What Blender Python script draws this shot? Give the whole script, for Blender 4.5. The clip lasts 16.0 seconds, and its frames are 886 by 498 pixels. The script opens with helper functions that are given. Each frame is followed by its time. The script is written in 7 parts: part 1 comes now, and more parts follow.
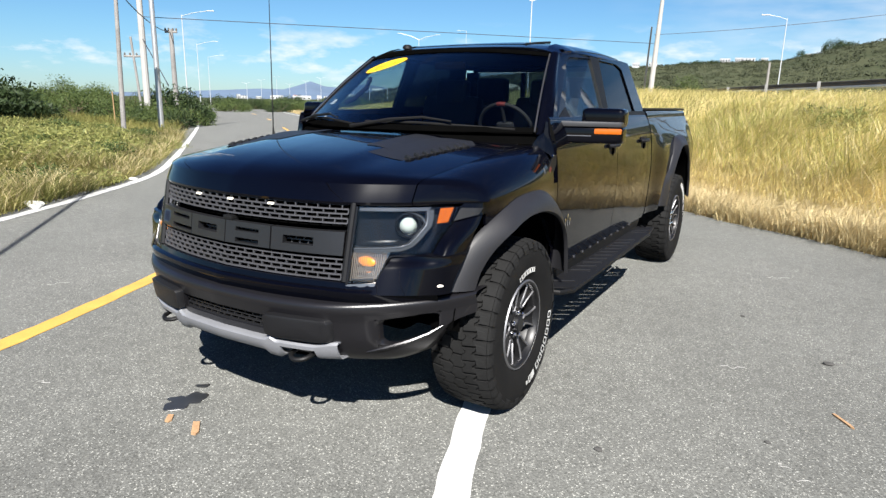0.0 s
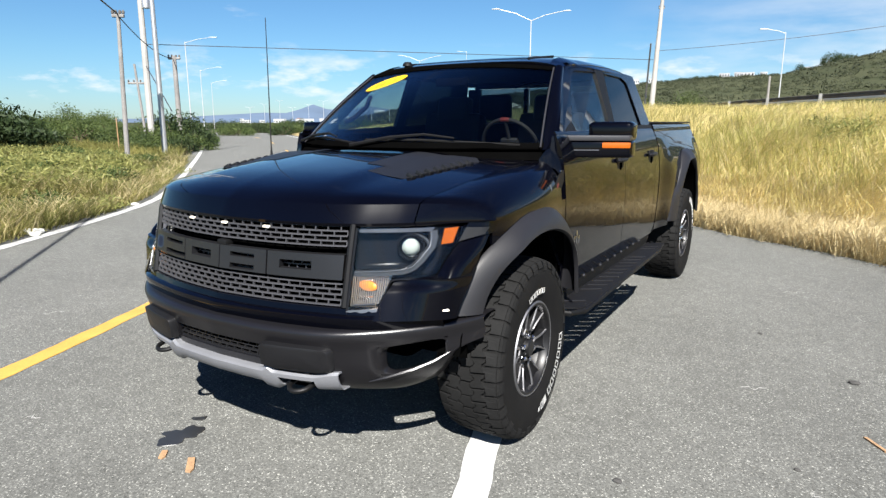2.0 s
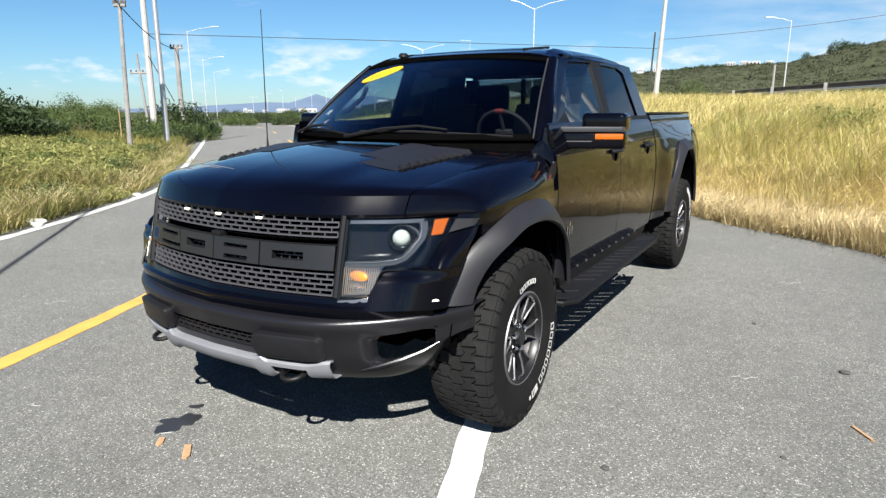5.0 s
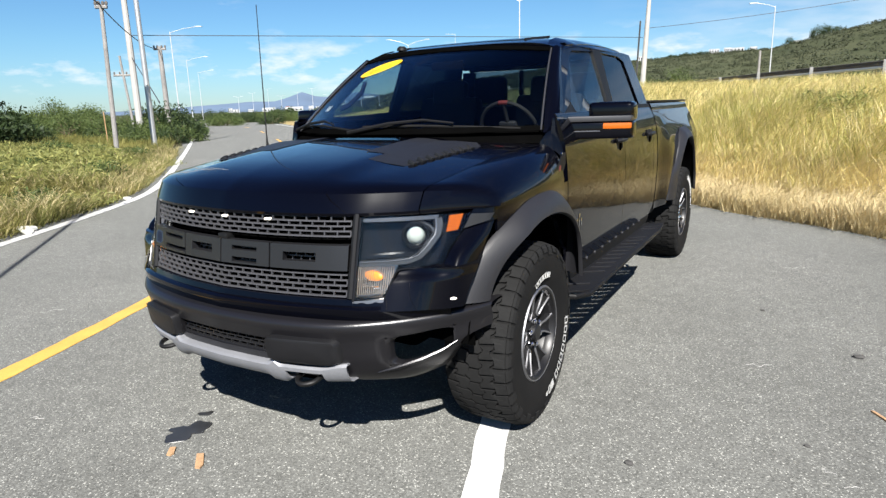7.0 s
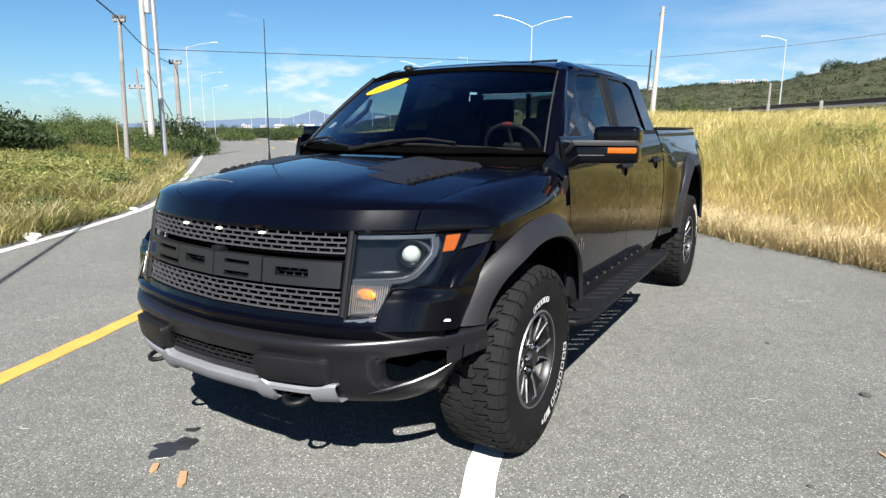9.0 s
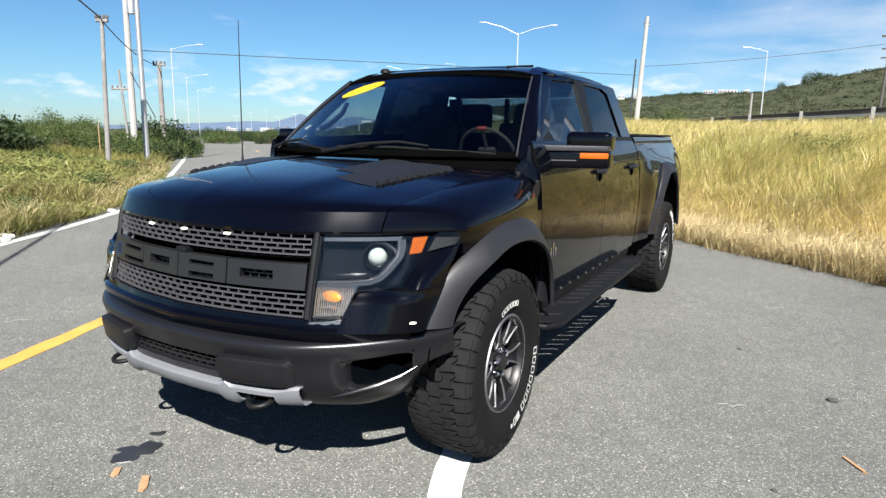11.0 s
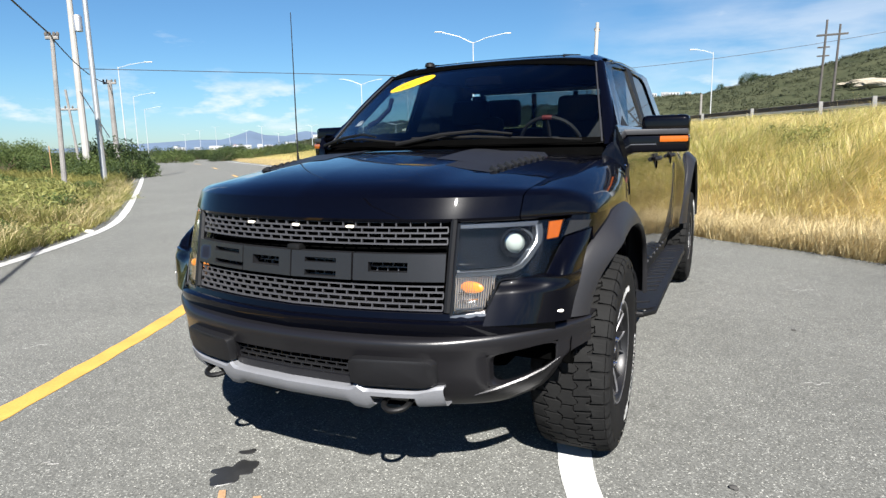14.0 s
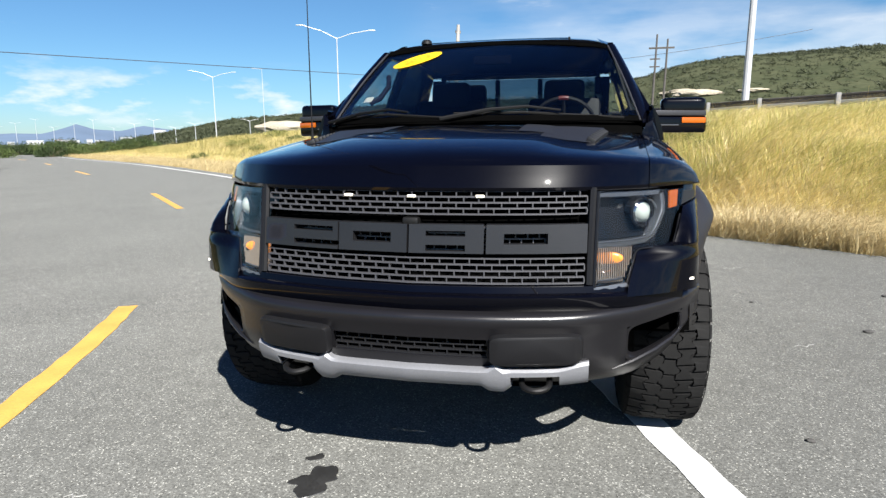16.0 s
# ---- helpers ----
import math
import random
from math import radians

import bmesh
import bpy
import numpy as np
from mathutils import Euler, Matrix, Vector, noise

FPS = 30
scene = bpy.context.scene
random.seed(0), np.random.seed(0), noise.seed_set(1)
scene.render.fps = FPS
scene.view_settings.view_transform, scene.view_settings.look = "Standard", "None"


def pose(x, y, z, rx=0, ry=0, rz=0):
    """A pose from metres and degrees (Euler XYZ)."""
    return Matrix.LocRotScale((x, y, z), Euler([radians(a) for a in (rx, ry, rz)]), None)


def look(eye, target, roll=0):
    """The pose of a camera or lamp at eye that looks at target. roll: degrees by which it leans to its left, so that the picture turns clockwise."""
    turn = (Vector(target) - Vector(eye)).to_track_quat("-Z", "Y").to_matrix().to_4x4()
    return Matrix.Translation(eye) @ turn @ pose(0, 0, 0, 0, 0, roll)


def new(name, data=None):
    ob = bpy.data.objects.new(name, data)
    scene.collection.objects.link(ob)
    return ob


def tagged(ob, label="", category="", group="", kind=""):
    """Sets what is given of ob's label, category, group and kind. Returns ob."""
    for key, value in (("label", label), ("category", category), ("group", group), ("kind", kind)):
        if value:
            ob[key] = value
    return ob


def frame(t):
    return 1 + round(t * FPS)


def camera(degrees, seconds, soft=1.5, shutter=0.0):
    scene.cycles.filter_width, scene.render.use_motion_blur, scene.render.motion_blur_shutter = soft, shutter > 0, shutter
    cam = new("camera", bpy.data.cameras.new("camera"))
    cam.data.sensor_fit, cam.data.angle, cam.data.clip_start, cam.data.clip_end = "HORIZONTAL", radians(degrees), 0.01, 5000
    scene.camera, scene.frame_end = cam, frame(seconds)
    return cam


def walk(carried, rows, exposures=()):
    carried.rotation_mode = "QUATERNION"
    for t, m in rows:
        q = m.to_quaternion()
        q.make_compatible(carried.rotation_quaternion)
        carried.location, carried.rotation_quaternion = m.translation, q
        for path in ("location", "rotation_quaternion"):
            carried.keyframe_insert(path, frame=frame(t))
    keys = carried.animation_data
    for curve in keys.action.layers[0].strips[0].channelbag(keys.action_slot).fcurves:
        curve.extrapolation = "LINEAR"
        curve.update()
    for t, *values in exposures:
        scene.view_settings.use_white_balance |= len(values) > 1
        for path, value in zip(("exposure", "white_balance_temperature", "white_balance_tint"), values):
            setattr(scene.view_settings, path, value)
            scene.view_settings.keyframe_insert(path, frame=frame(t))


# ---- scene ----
cam = camera(71.8, 16.0, soft=1.4)
PATH = [
    (0, (2.216, -2.706, 1.52), (1.212, -1.04, 1.054), 1.2),
    (0.5, (2.206, -2.754, 1.516), (1.243, -1.06, 1.067), -0.1),
    (1, (2.213, -2.766, 1.51), (1.22, -1.09, 1.056), -1.3),
    (1.5, (2.217, -2.678, 1.504), (1.189, -1.012, 1.092), 1.5),
    (2, (2.146, -2.594, 1.5), (1.122, -0.924, 1.095), -0.0),
    (2.5, (2.107, -2.563, 1.511), (1.092, -0.89, 1.096), 0.3),
    (3, (2.127, -2.585, 1.518), (1.114, -0.909, 1.111), 0.9),
    (3.5, (2.192, -2.621, 1.525), (1.194, -0.935, 1.124), 0.5),
    (4, (2.237, -2.655, 1.533), (1.208, -0.997, 1.095), 0.1),
    (4.2, (2.253, -2.644, 1.513), (1.204, -0.998, 1.077), -0.2),
    (6.3, (2.098, -2.548, 1.51), (1.113, -0.866, 1.061), 0.1),
    (6.5, (2.094, -2.546, 1.514), (1.101, -0.874, 1.048), -0.4),
    (7, (2.091, -2.589, 1.505), (1.088, -0.919, 1.051), -1.6),
    (7.5, (2.102, -2.586, 1.454), (1.057, -0.92, 1.091), 0.4),
    (8, (2.106, -2.583, 1.444), (1.024, -0.928, 1.143), 0.4),
    (8.5, (2.086, -2.553, 1.502), (1.034, -0.898, 1.11), -0.1),
    (9, (2.098, -2.526, 1.491), (1.072, -0.854, 1.104), 0.2),
    (9.5, (2.11, -2.542, 1.503), (1.128, -0.847, 1.101), 0.3),
    (9.7, (2.13, -2.545, 1.497), (1.15, -0.845, 1.113), 0.9),
    (12, (2.161, -2.442, 1.456), (1.15, -0.752, 1.105), 0.5),
    (12.5, (2.105, -2.47, 1.419), (1.04, -0.807, 1.105), 0.1),
    (13, (1.939, -2.612, 1.381), (0.931, -0.91, 1.085), -1.7),
    (13.5, (1.749, -2.694, 1.364), (0.762, -0.985, 1.042), -1.3),
    (14, (1.516, -2.702, 1.37), (0.646, -0.933, 1.034), -1.2),
    (14.5, (1.269, -2.797, 1.358), (0.506, -0.978, 1.026), -0.1),
    (15, (1.012, -2.935, 1.363), (0.306, -1.098, 1.005), -1.6),
    (15.5, (0.795, -2.889, 1.345), (0.256, -0.994, 0.996), -0.4),
    (16, (0.569, -2.9, 1.265), (0.132, -0.979, 0.92), -0.4),
]
walk(cam, [(t, look(eye, target, roll)) for t, eye, target, roll in PATH])

# ---- light ----
SUN_EL, SUN_AZ = radians(43.5), radians(146.0)  # azimuth clockwise from +y
sun_way = Vector((math.sin(SUN_AZ) * math.cos(SUN_EL), math.cos(SUN_AZ) * math.cos(SUN_EL), math.sin(SUN_EL)))
world = bpy.data.worlds.new("world")
scene.world = world
world.use_nodes = True
wn, wl = world.node_tree.nodes, world.node_tree.links
wn.clear()
w_out = wn.new("ShaderNodeOutputWorld")
w_bg = wn.new("ShaderNodeBackground")
w_sky = wn.new("ShaderNodeTexSky")
w_sky.sky_type = "NISHITA"
w_sky.sun_disc = False
w_sky.sun_elevation, w_sky.sun_rotation = SUN_EL, SUN_AZ
w_sky.altitude, w_sky.air_density, w_sky.dust_density, w_sky.ozone_density = 0, 1.0, 0.15, 4.0
# thin clouds low over the horizon and streaks higher up
w_tc = wn.new("ShaderNodeTexCoord")
w_map = wn.new("ShaderNodeMapping")
w_map.inputs["Scale"].default_value = (2.2, 2.2, 9.0)
w_no = wn.new("ShaderNodeTexNoise")
w_no.inputs["Scale"].default_value, w_no.inputs["Detail"].default_value = 2.3, 8.0
w_no.inputs["Roughness"].default_value = 0.55
w_rp = wn.new("ShaderNodeValToRGB")
w_rp.color_ramp.elements[0].position, w_rp.color_ramp.elements[1].position = 0.545, 0.74
w_mix = wn.new("ShaderNodeMix")
w_mix.data_type = "RGBA"
w_mix.inputs["B"].default_value = (7.6, 7.8, 8.0, 1)
w_half = wn.new("ShaderNodeMath")
w_half.operation = "MULTIPLY"
w_half.inputs[1].default_value = 0.55
w_xyz = wn.new("ShaderNodeSeparateXYZ")
w_add = wn.new("ShaderNodeMath")
w_add.operation = "MULTIPLY_ADD"
w_add.inputs[1].default_value = 0.17  # more cloud over the hill
wl.new(w_tc.outputs["Generated"], w_map.inputs["Vector"])
wl.new(w_tc.outputs["Generated"], w_xyz.inputs[0])
wl.new(w_map.outputs[0], w_no.inputs["Vector"])
wl.new(w_xyz.outputs["X"], w_add.inputs[0])
wl.new(w_no.outputs["Fac"], w_add.inputs[2])
wl.new(w_add.outputs[0], w_rp.inputs["Fac"])
# low heaped clouds above the horizon
w_map2 = wn.new("ShaderNodeMapping")
w_map2.inputs["Scale"].default_value = (3.4, 3.4, 11.0)
w_map2.inputs["Location"].default_value = (1.7, 0.4, 0.2)
w_no2 = wn.new("ShaderNodeTexNoise")
w_no2.inputs["Scale"].default_value, w_no2.inputs["Detail"].default_value = 2.6, 9.0
w_no2.inputs["Roughness"].default_value = 0.6
w_rp2 = wn.new("ShaderNodeValToRGB")
w_rp2.color_ramp.elements[0].position, w_rp2.color_ramp.elements[1].position = 0.51, 0.69
w_low = wn.new("ShaderNodeValToRGB")
for pos, val in ((0.02, 0.0), (0.045, 0.88), (0.075, 0.88)):
    e = w_low.color_ramp.elements.new(pos)
    e.color = (val, val, val, 1)
w_low.color_ramp.elements[0].color = (0, 0, 0, 1)
w_low.color_ramp.elements[-1].position, w_low.color_ramp.elements[-1].color = 0.12, (0, 0, 0, 1)
w_both, w_max = wn.new("ShaderNodeMath"), wn.new("ShaderNodeMath")
w_both.operation, w_max.operation = "MULTIPLY", "MAXIMUM"
wl.new(w_tc.outputs["Generated"], w_map2.inputs["Vector"])
wl.new(w_map2.outputs[0], w_no2.inputs["Vector"])
wl.new(w_no2.outputs["Fac"], w_rp2.inputs["Fac"])
wl.new(w_xyz.outputs["Z"], w_low.inputs["Fac"])
wl.new(w_rp2.outputs["Color"], w_both.inputs[0])
wl.new(w_low.outputs["Color"], w_both.inputs[1])
wl.new(w_rp.outputs["Color"], w_half.inputs[0])
w_fade, w_thin = wn.new("ShaderNodeMapRange"), wn.new("ShaderNodeMath")  # clear overhead
w_fade.inputs["From Min"].default_value, w_fade.inputs["From Max"].default_value = 0.24, 0.42
w_fade.inputs["To Min"].default_value, w_fade.inputs["To Max"].default_value = 1.0, 0.15
w_thin.operation = "MULTIPLY"
wl.new(w_xyz.outputs["Z"], w_fade.inputs["Value"])
wl.new(w_half.outputs[0], w_thin.inputs[0])
wl.new(w_fade.outputs[0], w_thin.inputs[1])
wl.new(w_thin.outputs[0], w_max.inputs[0])
wl.new(w_both.outputs[0], w_max.inputs[1])
# a thin white veil over the hill side
w_east, w_band, w_veil, w_sum = wn.new("ShaderNodeMapRange"), wn.new("ShaderNodeValToRGB"), wn.new("ShaderNodeMath"), wn.new("ShaderNodeMath")
w_east.inputs["From Min"].default_value, w_east.inputs["From Max"].default_value = -0.30, 0.02
w_east.inputs["To Max"].default_value = 1.0
wl.new(w_xyz.outputs["X"], w_east.inputs["Value"])
w_band.color_ramp.elements[0].position, w_band.color_ramp.elements[0].color = 0.02, (0.45, 0.45, 0.45, 1)
w_band.color_ramp.elements[1].position, w_band.color_ramp.elements[1].color = 0.24, (0, 0, 0, 1)
w_band.color_ramp.elements.new(0.13).color = (0.5, 0.5, 0.5, 1)
wl.new(w_xyz.outputs["Z"], w_band.inputs["Fac"])
w_cut, w_soft = wn.new("ShaderNodeMapRange"), wn.new("ShaderNodeMath")
w_cut.inputs["From Min"].default_value, w_cut.inputs["From Max"].default_value = 0.36, 0.62
wl.new(w_no.outputs["Fac"], w_cut.inputs["Value"])
w_veil.operation, w_soft.operation, w_sum.operation = "MULTIPLY", "MULTIPLY", "MAXIMUM"
wl.new(w_east.outputs[0], w_veil.inputs[0])
wl.new(w_band.outputs["Color"], w_veil.inputs[1])
wl.new(w_veil.outputs[0], w_soft.inputs[0])
wl.new(w_cut.outputs[0], w_soft.inputs[1])
wl.new(w_max.outputs[0], w_sum.inputs[0])
wl.new(w_soft.outputs[0], w_sum.inputs[1])
wl.new(w_sum.outputs[0], w_mix.inputs["Factor"])
w_hs = wn.new("ShaderNodeHueSaturation")
w_hs.inputs["Saturation"].default_value = 1.12
w_hs.inputs["Value"].default_value = 0.845
wl.new(w_sky.outputs[0], w_hs.inputs["Color"])
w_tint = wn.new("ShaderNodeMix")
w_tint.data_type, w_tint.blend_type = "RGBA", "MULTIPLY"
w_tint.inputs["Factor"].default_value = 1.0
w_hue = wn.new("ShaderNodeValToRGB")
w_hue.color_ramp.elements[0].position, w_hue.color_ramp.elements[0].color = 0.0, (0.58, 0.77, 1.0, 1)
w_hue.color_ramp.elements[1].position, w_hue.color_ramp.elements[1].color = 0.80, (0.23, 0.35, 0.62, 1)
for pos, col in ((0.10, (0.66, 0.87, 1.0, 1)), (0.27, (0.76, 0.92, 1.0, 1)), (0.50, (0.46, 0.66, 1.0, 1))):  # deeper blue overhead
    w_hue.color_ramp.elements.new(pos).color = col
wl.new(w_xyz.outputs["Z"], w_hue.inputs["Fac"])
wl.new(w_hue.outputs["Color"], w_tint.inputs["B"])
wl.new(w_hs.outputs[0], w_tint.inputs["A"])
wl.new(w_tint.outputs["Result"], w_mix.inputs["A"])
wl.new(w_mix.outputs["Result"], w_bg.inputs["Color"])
w_bg.inputs["Strength"].default_value = 0.05
wl.new(w_bg.outputs[0], w_out.inputs[0])

sun_lamp = bpy.data.lights.new("sun", "SUN")
sun_lamp.energy, sun_lamp.angle, sun_lamp.color = 5.0, radians(0.55), (1.0, 0.965, 0.91)
sun = new("sun", sun_lamp)
sun.matrix_world = look(sun_way * 50, (0, 0, 0))
scene.view_settings.exposure = 1.50

# ---- materials ----
def nodes_of(name):
    m = bpy.data.materials.new(name)
    m.use_nodes = True
    nt = m.node_tree
    return m, nt, nt.nodes["Principled BSDF"]


def mat(name, col, rough=0.5, metal=0.0, vary=0.2, scale=6.0, fine=80.0, bump=0.0, coat=0.0, island=0.0, other=None, rough_vary=0.1):
    """Paint, metal, stone and the like: two scales of variation, a little relief, a second colour that comes through in patches."""
    m, nt, b = nodes_of(name)
    N, L = nt.nodes, nt.links
    tc = N.new("ShaderNodeTexCoord")
    big, small = N.new("ShaderNodeTexNoise"), N.new("ShaderNodeTexNoise")
    big.inputs["Scale"].default_value, small.inputs["Scale"].default_value = scale, fine
    big.inputs["Detail"].default_value, small.inputs["Detail"].default_value = 5, 3
    for n in (big, small):
        L.new(tc.outputs["Object"], n.inputs["Vector"])
    mid = N.new("ShaderNodeMath")
    mid.operation = "ADD"
    L.new(big.outputs["Fac"], mid.inputs[0])
    L.new(small.outputs["Fac"], mid.inputs[1])
    ramp = N.new("ShaderNodeMapRange")
    ramp.inputs["From Min"].default_value, ramp.inputs["From Max"].default_value = 0.7, 1.3
    L.new(mid.outputs[0], ramp.inputs["Value"])
    fac = ramp.outputs[0]
    if island:
        geo, add = N.new("ShaderNodeNewGeometry"), N.new("ShaderNodeMix")
        add.inputs["Factor"].default_value = island
        L.new(fac, add.inputs["A"])
        L.new(geo.outputs["Random Per Island"], add.inputs["B"])
        fac = add.outputs["Result"]
    mix = N.new("ShaderNodeMix")
    mix.data_type = "RGBA"
    hi = other or [min(1, c * (1 + vary)) for c in col]
    lo = col if other else [c * (1 - vary) for c in col]
    mix.inputs["A"].default_value, mix.inputs["B"].default_value = (*lo, 1), (*hi, 1)
    L.new(fac, mix.inputs["Factor"])
    L.new(mix.outputs["Result"], b.inputs["Base Color"])
    rr = N.new("ShaderNodeMapRange")
    rr.inputs["To Min"].default_value, rr.inputs["To Max"].default_value = max(0.01, rough - rough_vary * rough), min(1, rough + rough_vary * rough)
    L.new(small.outputs["Fac"], rr.inputs["Value"])
    L.new(rr.outputs[0], b.inputs["Roughness"])
    b.inputs["Metallic"].default_value = metal
    if coat:
        b.inputs["Coat Weight"].default_value, b.inputs["Coat Roughness"].default_value = coat, 0.02
    if bump:
        bp = N.new("ShaderNodeBump")
        bp.inputs["Strength"].default_value, bp.inputs["Distance"].default_value = 1.0, bump
        L.new(mid.outputs[0], bp.inputs["Height"])
        L.new(bp.outputs[0], b.inputs["Normal"])
    return m


def pane_mat(name, tint, gloss_rough=0.01, base=0.025):
    """Clear or tinted sheet: straight-through tint with a mirror sheen by the angle."""
    m, nt, b = nodes_of(name)
    N, L = nt.nodes, nt.links
    N.remove(b)
    out = N["Material Output"]
    tr, gl, mx = N.new("ShaderNodeBsdfTransparent"), N.new("ShaderNodeBsdfGlossy"), N.new("ShaderNodeMixShader")
    lw, pw, fr = N.new("ShaderNodeLayerWeight"), N.new("ShaderNodeMath"), N.new("ShaderNodeMath")
    lw.inputs["Blend"].default_value = 0.5
    pw.operation, fr.operation = "POWER", "MULTIPLY_ADD"
    pw.inputs[1].default_value, fr.inputs[1].default_value, fr.inputs[2].default_value = 5.0, 0.9, base
    L.new(lw.outputs["Facing"], pw.inputs[0])
    L.new(pw.outputs[0], fr.inputs[0])
    tr.inputs["Color"].default_value = (*tint, 1)
    gl.inputs["Roughness"].default_value = gloss_rough
    L.new(fr.outputs[0], mx.inputs[0])
    L.new(tr.outputs[0], mx.inputs[1])
    L.new(gl.outputs[0], mx.inputs[2])
    L.new(mx.outputs[0], out.inputs["Surface"])
    return m


def leaf_mat(name, col, other, island=0.75, rough=0.6, see=0.25):
    m = mat(name, col, rough=rough, vary=0.3, scale=0.35, fine=3.0, island=island, other=other)
    nt = m.node_tree
    b = nt.nodes["Principled BSDF"]
    tl, add = nt.nodes.new("ShaderNodeBsdfTranslucent"), nt.nodes.new("ShaderNodeMixShader")
    nt.links.new(b.inputs["Base Color"].links[0].from_socket, tl.inputs["Color"])
    add.inputs[0].default_value = see
    nt.links.new(b.outputs[0], add.inputs[1])
    nt.links.new(tl.outputs[0], add.inputs[2])
    nt.links.new(add.outputs[0], nt.nodes["Material Output"].inputs["Surface"])
    b.inputs["Specular IOR Level"].default_value = 0.25
    return m


def asphalt_mat():
    """Worn asphalt: fine stones in a grey binder, pits between them, wide pale and dark drifts."""
    m, nt, b = nodes_of("asphalt")
    N, L = nt.nodes, nt.links
    tc = N.new("ShaderNodeTexCoord")

    def noise_of(scale, detail=4, rough=0.55):
        n = N.new("ShaderNodeTexNoise")
        n.inputs["Scale"].default_value, n.inputs["Detail"].default_value, n.inputs["Roughness"].default_value = scale, detail, rough
        L.new(tc.outputs["Object"], n.inputs["Vector"])
        return n.outputs["Fac"]

    def ranged(src, a, b_, lo, hi):
        r = N.new("ShaderNodeMapRange")
        for k, v in zip(("From Min", "From Max", "To Min", "To Max"), (a, b_, lo, hi)):
            r.inputs[k].default_value = v
        L.new(src, r.inputs["Value"])
        return r.outputs[0]

    def times(a, b_):
        x = N.new("ShaderNodeMath")
        x.operation = "MULTIPLY"
        L.new(a, x.inputs[0]), L.new(b_, x.inputs[1])
        return x.outputs[0]

    stones = N.new("ShaderNodeTexVoronoi")
    stones.inputs["Scale"].default_value = 170
    L.new(tc.outputs["Object"], stones.inputs["Vector"])
    pick = N.new("ShaderNodeSeparateColor")
    L.new(stones.outputs["Color"], pick.inputs[0])
    ramp = N.new("ShaderNodeValToRGB")
    e = ramp.color_ramp.elements
    e[0].position, e[0].color = 0.0, (0.049, 0.050, 0.046, 1)
    e[1].position, e[1].color = 1.0, (0.26, 0.26, 0.24, 1)
    for pos, v in ((0.25, 0.073), (0.80, 0.096), (0.93, 0.132)):
        ramp.color_ramp.elements.new(pos).color = (v, v * 1.012, v * 0.945, 1)
    L.new(pick.outputs[0], ramp.inputs["Fac"])
    pits = ranged(noise_of(75, 3, 0.6), 0.33, 0.47, 0.62, 1.0)
    drift = ranged(noise_of(0.8, 5), 0.3, 0.7, 0.90, 1.10)
    mottle = ranged(noise_of(9, 4), 0.3, 0.7, 0.90, 1.10)
    worn = N.new("ShaderNodeMix")
    worn.data_type, worn.blend_type = "RGBA", "MULTIPLY"
    worn.inputs["Factor"].default_value = 1.0
    L.new(ramp.outputs["Color"], worn.inputs["A"])
    L.new(times(times(pits, drift), mottle), worn.inputs["B"])
    L.new(worn.outputs["Result"], b.inputs["Base Color"])
    b.inputs["Roughness"].default_value = 0.85
    b.inputs["Specular IOR Level"].default_value = 0.3
    b.inputs["Diffuse Roughness"].default_value = 1.0
    bp = N.new("ShaderNodeBump")
    bp.inputs["Strength"].default_value, bp.inputs["Distance"].default_value = 0.6, 0.004
    L.new(pits, bp.inputs["Height"])
    L.new(bp.outputs[0], b.inputs["Normal"])
    return m


M = {}
M["asphalt"] = asphalt_mat()
M["line_white"] = mat("line_white", (0.47, 0.47, 0.455), 0.7, vary=0.12, scale=5, fine=120, bump=0.001)
M["line_yellow"] = mat("line_yellow", (0.46, 0.27, 0.055), 0.7, vary=0.18, scale=4, fine=110, bump=0.001)
M["soil"] = mat("soil", (0.20, 0.158, 0.072), 0.95, vary=0.3, scale=0.6, fine=9, other=(0.34, 0.275, 0.125), bump=0.02)
M["soil_green"] = mat("soil_green", (0.0555, 0.0629, 0.0222), 0.95, scale=0.3, fine=6, other=(0.1406, 0.1221, 0.0444), bump=0.02)
M["scrub"] = mat("scrub", (0.034, 0.042, 0.022), 0.95, scale=0.03, fine=0.3, other=(0.068, 0.072, 0.040), bump=0.8)
# distance haze is put into the mountains' blue base colour
M["hazed_hill"] = mat("hazed_hill", (0.0792, 0.1188, 0.18), 1.0, scale=0.002, fine=0.01, vary=0.12)
M["straw"] = leaf_mat("straw", (0.40, 0.32, 0.155), (0.74, 0.62, 0.37), island=0.5)
M["bank_grass"] = leaf_mat("bank_grass", (0.46, 0.42, 0.125), (0.92, 0.76, 0.38), island=0.35, see=0.4)
M["bank_green"] = leaf_mat("bank_green", (0.24, 0.265, 0.062), (0.60, 0.53, 0.18), island=0.4, see=0.4)
M["green_grass"] = leaf_mat("green_grass", (0.078, 0.108, 0.026), (0.36, 0.31, 0.105), island=0.4)
M["leaf"] = leaf_mat("leaf", (0.0333, 0.0555, 0.0148), (0.0962, 0.1258, 0.037))
M["leaf_dark"] = leaf_mat("leaf_dark", (0.01628, 0.03108, 0.01036), (0.0444, 0.0666, 0.0222))
M["hill_leaf"] = leaf_mat("hill_leaf", (0.032, 0.041, 0.021), (0.064, 0.070, 0.038), island=0.35)
M["weed_leaf"] = leaf_mat("weed_leaf", (0.098, 0.122, 0.031), (0.34, 0.325, 0.11), see=0.35)
M["twig"] = mat("twig", (0.0888, 0.0629, 0.0407), 0.9, bump=0.004)
